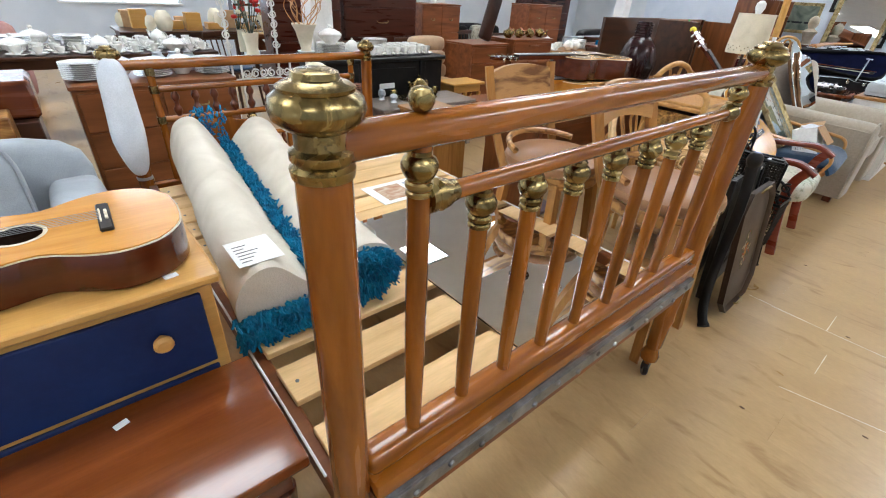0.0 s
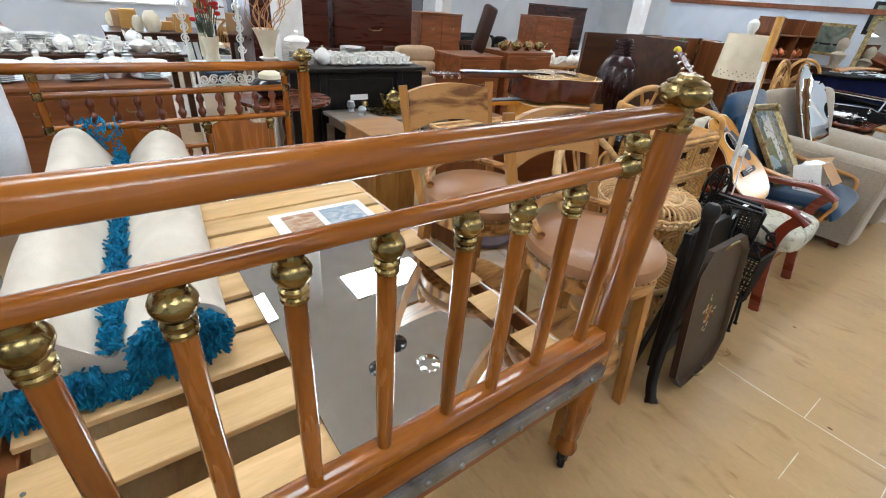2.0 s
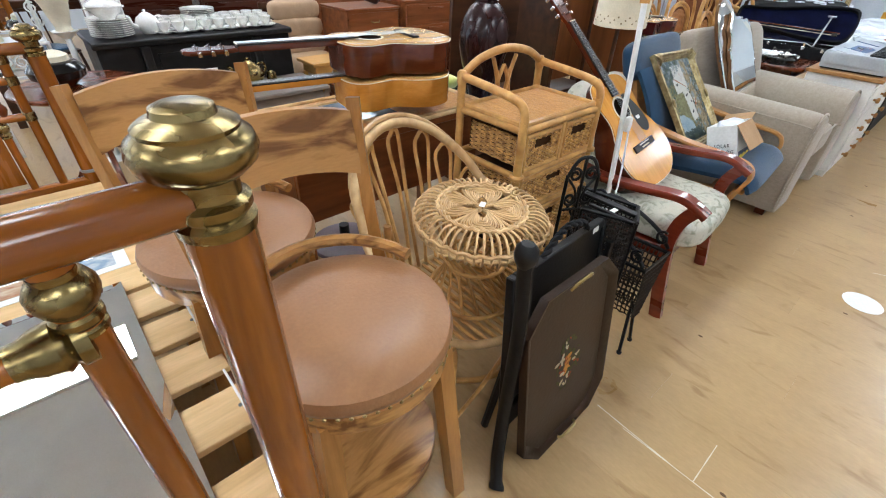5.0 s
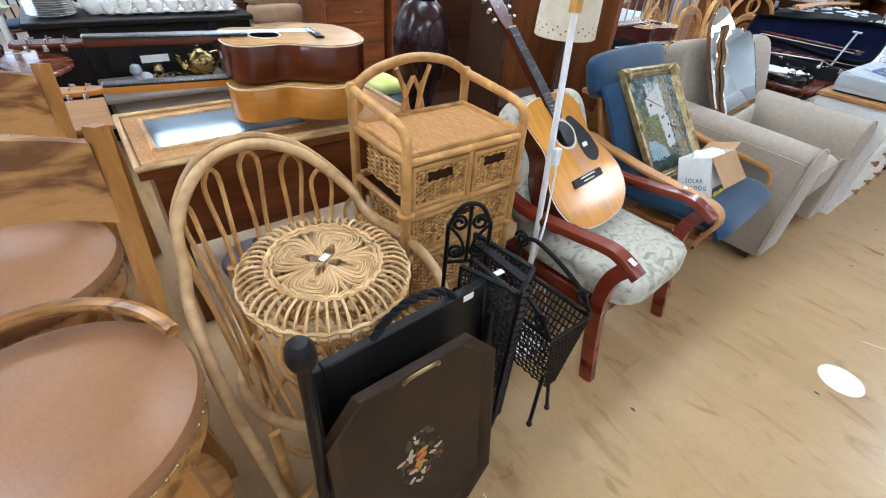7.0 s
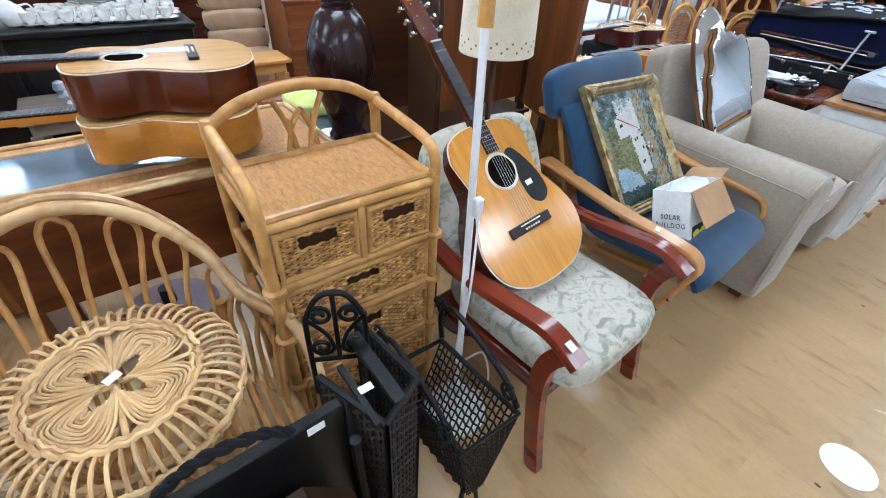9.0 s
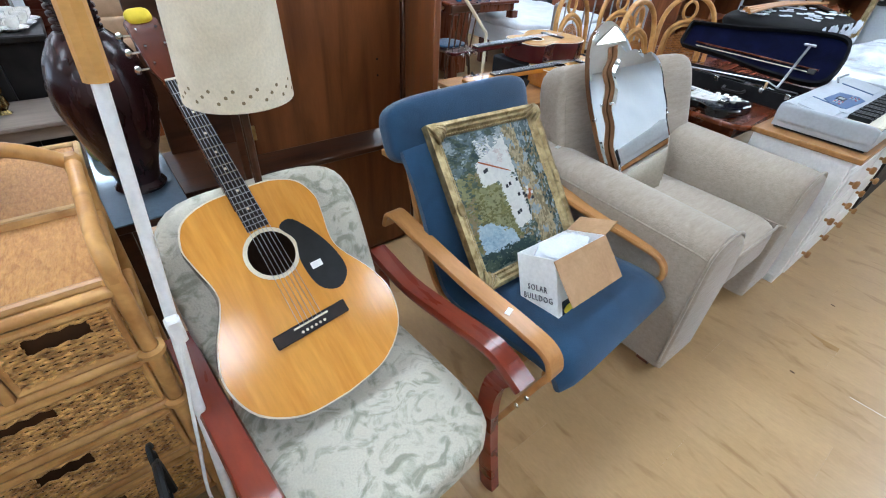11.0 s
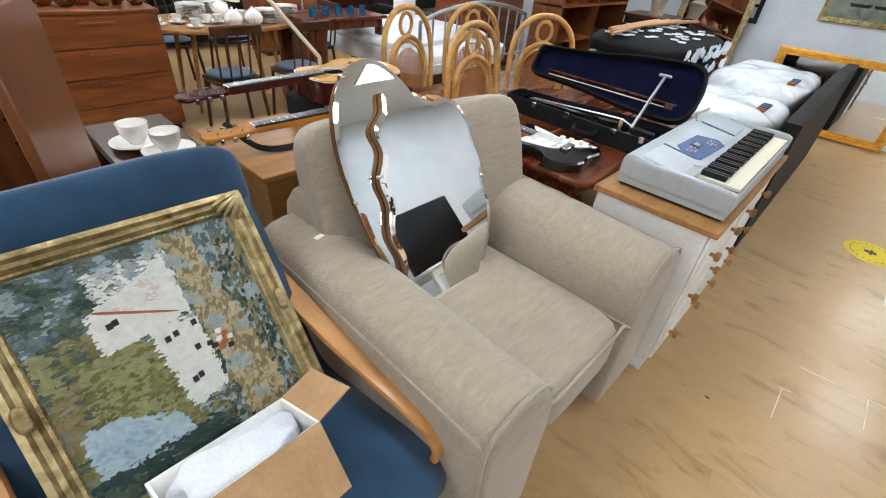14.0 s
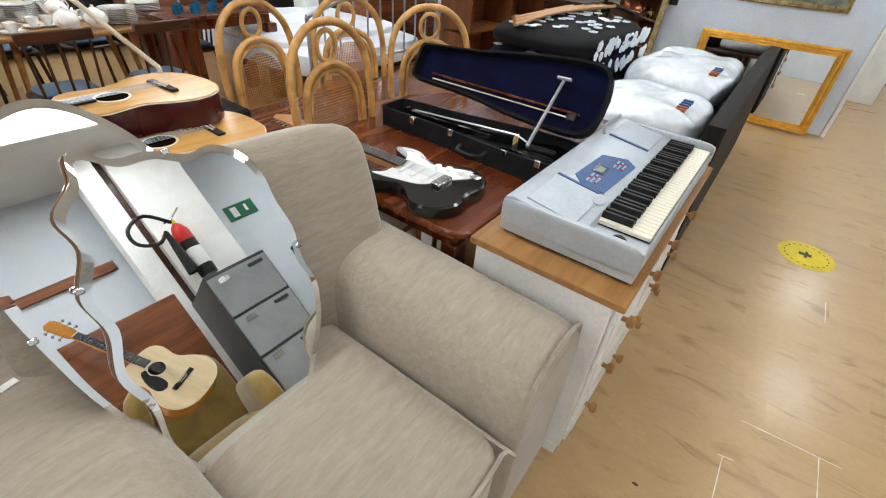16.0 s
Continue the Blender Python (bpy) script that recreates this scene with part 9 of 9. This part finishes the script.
# ---- across the aisle, seen in the mirrors ----
fc = thing("filing_cabinet", 6.44, -1.52, 0, "grey steel filing cabinet with deep drawers", "filing cabinet")
grey_enamel = surface("grey_enamel", (0.33, 0.36, 0.38), (0.40, 0.43, 0.45), 0.4, 0, 5, bump=0.05)
dark_enamel = surface("dark_enamel", (0.07, 0.075, 0.075), (0.10, 0.105, 0.105), 0.4, 0, 5, bump=0.05)
part("body", box(B(), 6.20, -1.86, 0, 6.70, -1.22, 1.43, 0.006), dark_enamel, fc, "dark grey steel body")
for z in (0.04, 0.385, 0.73, 1.075):
    d = part("drawer", box(B(), 6.215, -1.219, z, 6.685, -1.20, z + 0.325, 0.004), grey_enamel, fc, "pale grey drawer front")
    part("handle", box(B(), 6.52, -1.199, z + 0.27, 6.64, -1.185, z + 0.295, 0.003), dark_enamel, d)
    part("card_holder", box(B(), 6.28, -1.199, z + 0.26, 6.36, -1.194, z + 0.30, 0.001), chrome, d)
structure("pillar_4", box(B(), 6.08, -2.25, 0, 6.26, -2.05, H, 0.006), white_paint, "white boxed pillar across the aisle")
structure("pillar_5", box(B(), 6.34, -2.30, 0, 6.90, -2.08, H, 0.006), white_paint, "broad white boxed pillar across the aisle")
structure("trim_pipe", box(B(), 6.262, -2.28, 0, 6.338, -2.16, H, 0.004), walnut, "dark pipe chase between two pillars")
ex = thing("fire_extinguisher", 6.5, -1.97, 1.6, "red and black fire extinguisher hung on the pillar", "fire extinguisher")
part("cylinder", lathe(B(), [(0, 0), (0.07, 0), (0.075, 0.02), (0.075, 0.36)], at(6.5, -1.98, 1.62), 20), plastic_black, ex)
part("shoulder", lathe(B(), [(0.0755, 0.36), (0.076, 0.37), (0.074, 0.46), (0.05, 0.52), (0.025, 0.55), (0, 0.55)], at(6.5, -1.98, 1.62), 20), red_plastic, ex, "red domed shoulder")
part("label", lathe(B(), [(0.0756, 0.10), (0.077, 0.105), (0.077, 0.27), (0.0756, 0.275)], at(6.5, -1.98, 1.62), 20), paper, ex)
part("valve", lathe(B(), [(0.02, 0.55), (0.022, 0.58), (0.012, 0.60), (0, 0.61)], at(6.5, -1.98, 1.62), 12), yellow, ex)
part("lever", tube(B(), curve_pts([(6.42, -1.95, 2.20), (6.50, -1.98, 2.23), (6.60, -1.96, 2.30)], 4), 0.008, 6), chrome, ex)
part("hose", tube(B(), curve_pts([(6.48, -1.96, 2.19), (6.30, -1.88, 2.30), (6.14, -1.86, 2.22), (6.14, -1.86, 2.08), (6.28, -1.87, 2.02), (6.38, -1.88, 2.10)], 6), 0.016, 8), plastic_black, ex)
part("horn", lathe(B(), [(0.02, 0), (0.035, -0.18), (0.05, -0.42), (0.045, -0.42), (0.015, -0.01)], at(6.38, -1.90, 2.10), 14), plastic_black, ex)
part("bracket", box(B(), 6.45, -2.079, 1.80, 6.55, -2.052, 1.90, 0.002), steel, ex)
es_ = thing("exit_sign", 7.35, -2.58, 2.2, "green emergency exit wall sign", "sign")
part("plate", box(B(), 7.18, -2.599, 2.18, 7.52, -2.585, 2.36, 0.002), surface("sign_green", (0.01, 0.16, 0.08), (0.02, 0.20, 0.10), 0.5), es_)
part("arrow", box(B(), 7.40, -2.584, 2.24, 7.43, -2.582, 2.32, 0), plastic_white, es_)
part("figure_block", box(B(), 7.24, -2.584, 2.21, 7.31, -2.582, 2.33, 0), plastic_white, es_)
structure("trim_rail", box(B(), 3.6, -2.598, 2.20, 6.05, -2.56, 2.29, 0.003), teak, "brown wooden rail on the wall")
mc = thing("mustard_chair", 5.75, -1.4, 0, "mustard velvet armchair holding a guitar", "armchair")
mustard = surface("mustard_velvet", (0.26, 0.18, 0.06), (0.38, 0.27, 0.10), 0.9, 0, 7.0, bump=0.3, sheen=0.4)
part("seat", cushion(B(), 5.42, -1.60, 0.0, 6.02, -0.95, 0.47, 5, n=7), mustard, mc)
part("back", cushion(B(), 5.40, -1.66, 0.3, 6.05, -1.42, 1.04, 4, n=7), mustard, mc)
for x in (5.30, 5.99):
    part("arm", cushion(B(), x, -1.62, 0.02, x + 0.17, -0.95, 0.68, 4, n=6), mustard, mc)
g7 = guitar("acoustic_guitar", surface("bare_spruce", (0.66, 0.52, 0.33), (0.76, 0.62, 0.42), 0.4, 0, 14.0, (1, 0.1, 1), coat=0.2), guitar_side_amber, "pale acoustic guitar resting in the mustard chair", "", True, s=0.98)
put(g7, frame3((5.80, -1.02, 0.74), (-0.42, -0.30, 0.86), (0.1, 1, 0.5)))
hb2 = solo("brown_headboard", box(B(), 5.30, -1.80, 0, 6.12, -1.74, 1.56, 0.01), teak, 5.4, -1.8, 0, "plain brown wooden headboard on end", "headboard")
tvb = solo("flat_screen", box(B(), 7.15, -1.75, 0.75, 8.1, -1.70, 1.45, 0.008), black_gloss, 7.6, -1.7, 0.75, "large black flat screen television", "television")
table("television_stand", 7.1, -2.1, 8.2, -1.35, 0.748, white_paint, "plain white television stand table", 0.03)

# ---- laminate planks, laid across the aisle ----
plank_mat = surface("laminate", (0.39, 0.262, 0.130), (0.52, 0.372, 0.198), 0.31, 0, 5.0, (1, 0.30, 1), 9.0, 0.05, 120.0, 0.12, 0.02, 0.42, lo=0.05, hi=0.95, warp=0.8)
lam = plank_mat.node_tree
flecks = lam.nodes.new("ShaderNodeTexNoise")
flecks.inputs["Scale"].default_value, flecks.inputs["Detail"].default_value, flecks.inputs["Distortion"].default_value = 13.0, 6.0, 0.8
lam.links.new(lam.nodes["Mapping"].outputs[0], flecks.inputs["Vector"])
fleck_ramp = lam.nodes.new("ShaderNodeValToRGB")
fleck_ramp.color_ramp.elements[0].position, fleck_ramp.color_ramp.elements[1].position = 0.30, 0.43
fleck_ramp.color_ramp.elements[0].color, fleck_ramp.color_ramp.elements[1].color = (0.70, 0.62, 0.52, 1), (1, 1, 1, 1)
lam.links.new(flecks.outputs["Fac"], fleck_ramp.inputs[0])
fleck_mix = lam.nodes.new("ShaderNodeMix")
fleck_mix.data_type, fleck_mix.blend_type = "RGBA", "MULTIPLY"
fleck_mix.inputs["Factor"].default_value = 0.8
lam_base = lam.nodes["Principled BSDF"].inputs["Base Color"]
lam.links.new(lam_base.links[0].from_socket, fleck_mix.inputs["A"])
lam.links.new(fleck_ramp.outputs[0], fleck_mix.inputs["B"])
lam.links.new(fleck_mix.outputs["Result"], lam_base)
tape = surface("joint_filler", (0.62, 0.57, 0.48), (0.72, 0.67, 0.58), 0.6, 0, 30.0)
floor_ob = bpy.data.objects["floor"]
PW_, PL_ = 0.2055, 1.38


def plank_mesh(length):
    bm = B()
    box(bm, 0.0002, 0.0002, -0.0035, PW_ - 0.0002, length - 0.0002, 0.0, 0.0)
    return mesh_of("plank", bm, plank_mat, Vector())


full = plank_mesh(PL_)
rest = B()
count = 0
i = 0
x = X0
x = 2.885 - PW_ * int((2.885 - X0) / PW_)
while x < X1 - PW_:
    off = ((i * 0.37) % 1.0) * PL_
    y = Y0 - PL_ + off
    while y < Y1:
        near = -1.6 < y < 1.3 and 0.2 < x < 12.5 and count < 300
        if y >= Y0 and y + PL_ <= Y1:
            if near:
                o = new("plank", full)
                o.parent = floor_ob
                o.location = (x * U, y * U, 0)
                count += 1
            else:
                box(rest, x + 0.0002, y + 0.0002, -0.0035, x + PW_ - 0.0002, y + PL_ - 0.0002, 0.0, 0.0)
        else:
            a, b = max(y, Y0), min(y + PL_, Y1)
            if b - a > 0.02:
                box(rest, x + 0.0002, a + 0.0002, -0.0035, x + PW_ - 0.0002, b - 0.0002, 0.0, 0.0)
        y += PL_
    x += PW_
    i += 1
far = part("far_planks", rest, plank_mat, floor_ob)
far["kind"] = "stuff"
# pale worn joints
for q in ((2.885, 0.30, 2.885, -0.28), (2.885, 0.036, 3.09, 0.036), (2.68, -0.27, 2.885, -0.27), (2.22, 0.06, 2.30, -0.30), (2.45, -0.017, 2.655, -0.017), (2.90, 0.42, 2.885, 0.10),
          (6.40, -0.066, 6.61, -0.066), (6.61, -0.05, 6.62, -0.10), (6.83, -0.10, 6.848, -0.43), (6.63, -0.36, 6.848, -0.36), (7.76, -0.36, 7.96, -0.36), (5.68, -0.08, 5.69, -0.35), (4.9, -0.12, 5.0, -0.35)):
    bm = B()
    a, b = Vector((q[0], q[1], 0.0004)), Vector((q[2], q[3], 0.0004))
    s = (b - a).normalized().cross(Vector((0, 0, 1))) * 0.0028
    k = 8
    prev = None
    for j in range(k + 1):
        p = a.lerp(b, j / k)
        w = 0.6 + 0.5 * noise.noise(p * 30)
        cur = (bm.verts.new(p - s * w), bm.verts.new(p + s * w), bm.verts.new(p + s * w + Vector((0, 0, 0.0006))), bm.verts.new(p - s * w + Vector((0, 0, 0.0006))))
        if prev:
            for u in range(4):
                bm.faces.new((prev[u], prev[(u + 1) % 4], cur[(u + 1) % 4], cur[u]))
        prev = cur
    part("worn_joint", bm, tape, floor_ob)
rng = random.Random(2)
speck_mat = surface("knot", (0.10, 0.05, 0.02), (0.16, 0.09, 0.04), 0.5)
for sx, sy in ((3.607, 0.315), (2.92, -0.05), (5.62, 0.12), (4.35, -0.10), (6.30, 0.16), (1.95, 0.12), (5.05, -0.30), (2.2, -0.25)):
    part("floor_knot", lathe(B(), [(0.009, 0.0004), (0.007, 0.0012), (0, 0.0013)], Matrix.Translation((sx, sy, 0)) @ Matrix.Diagonal((0.7, 1.3, 1, 1)), 8), speck_mat, floor_ob)
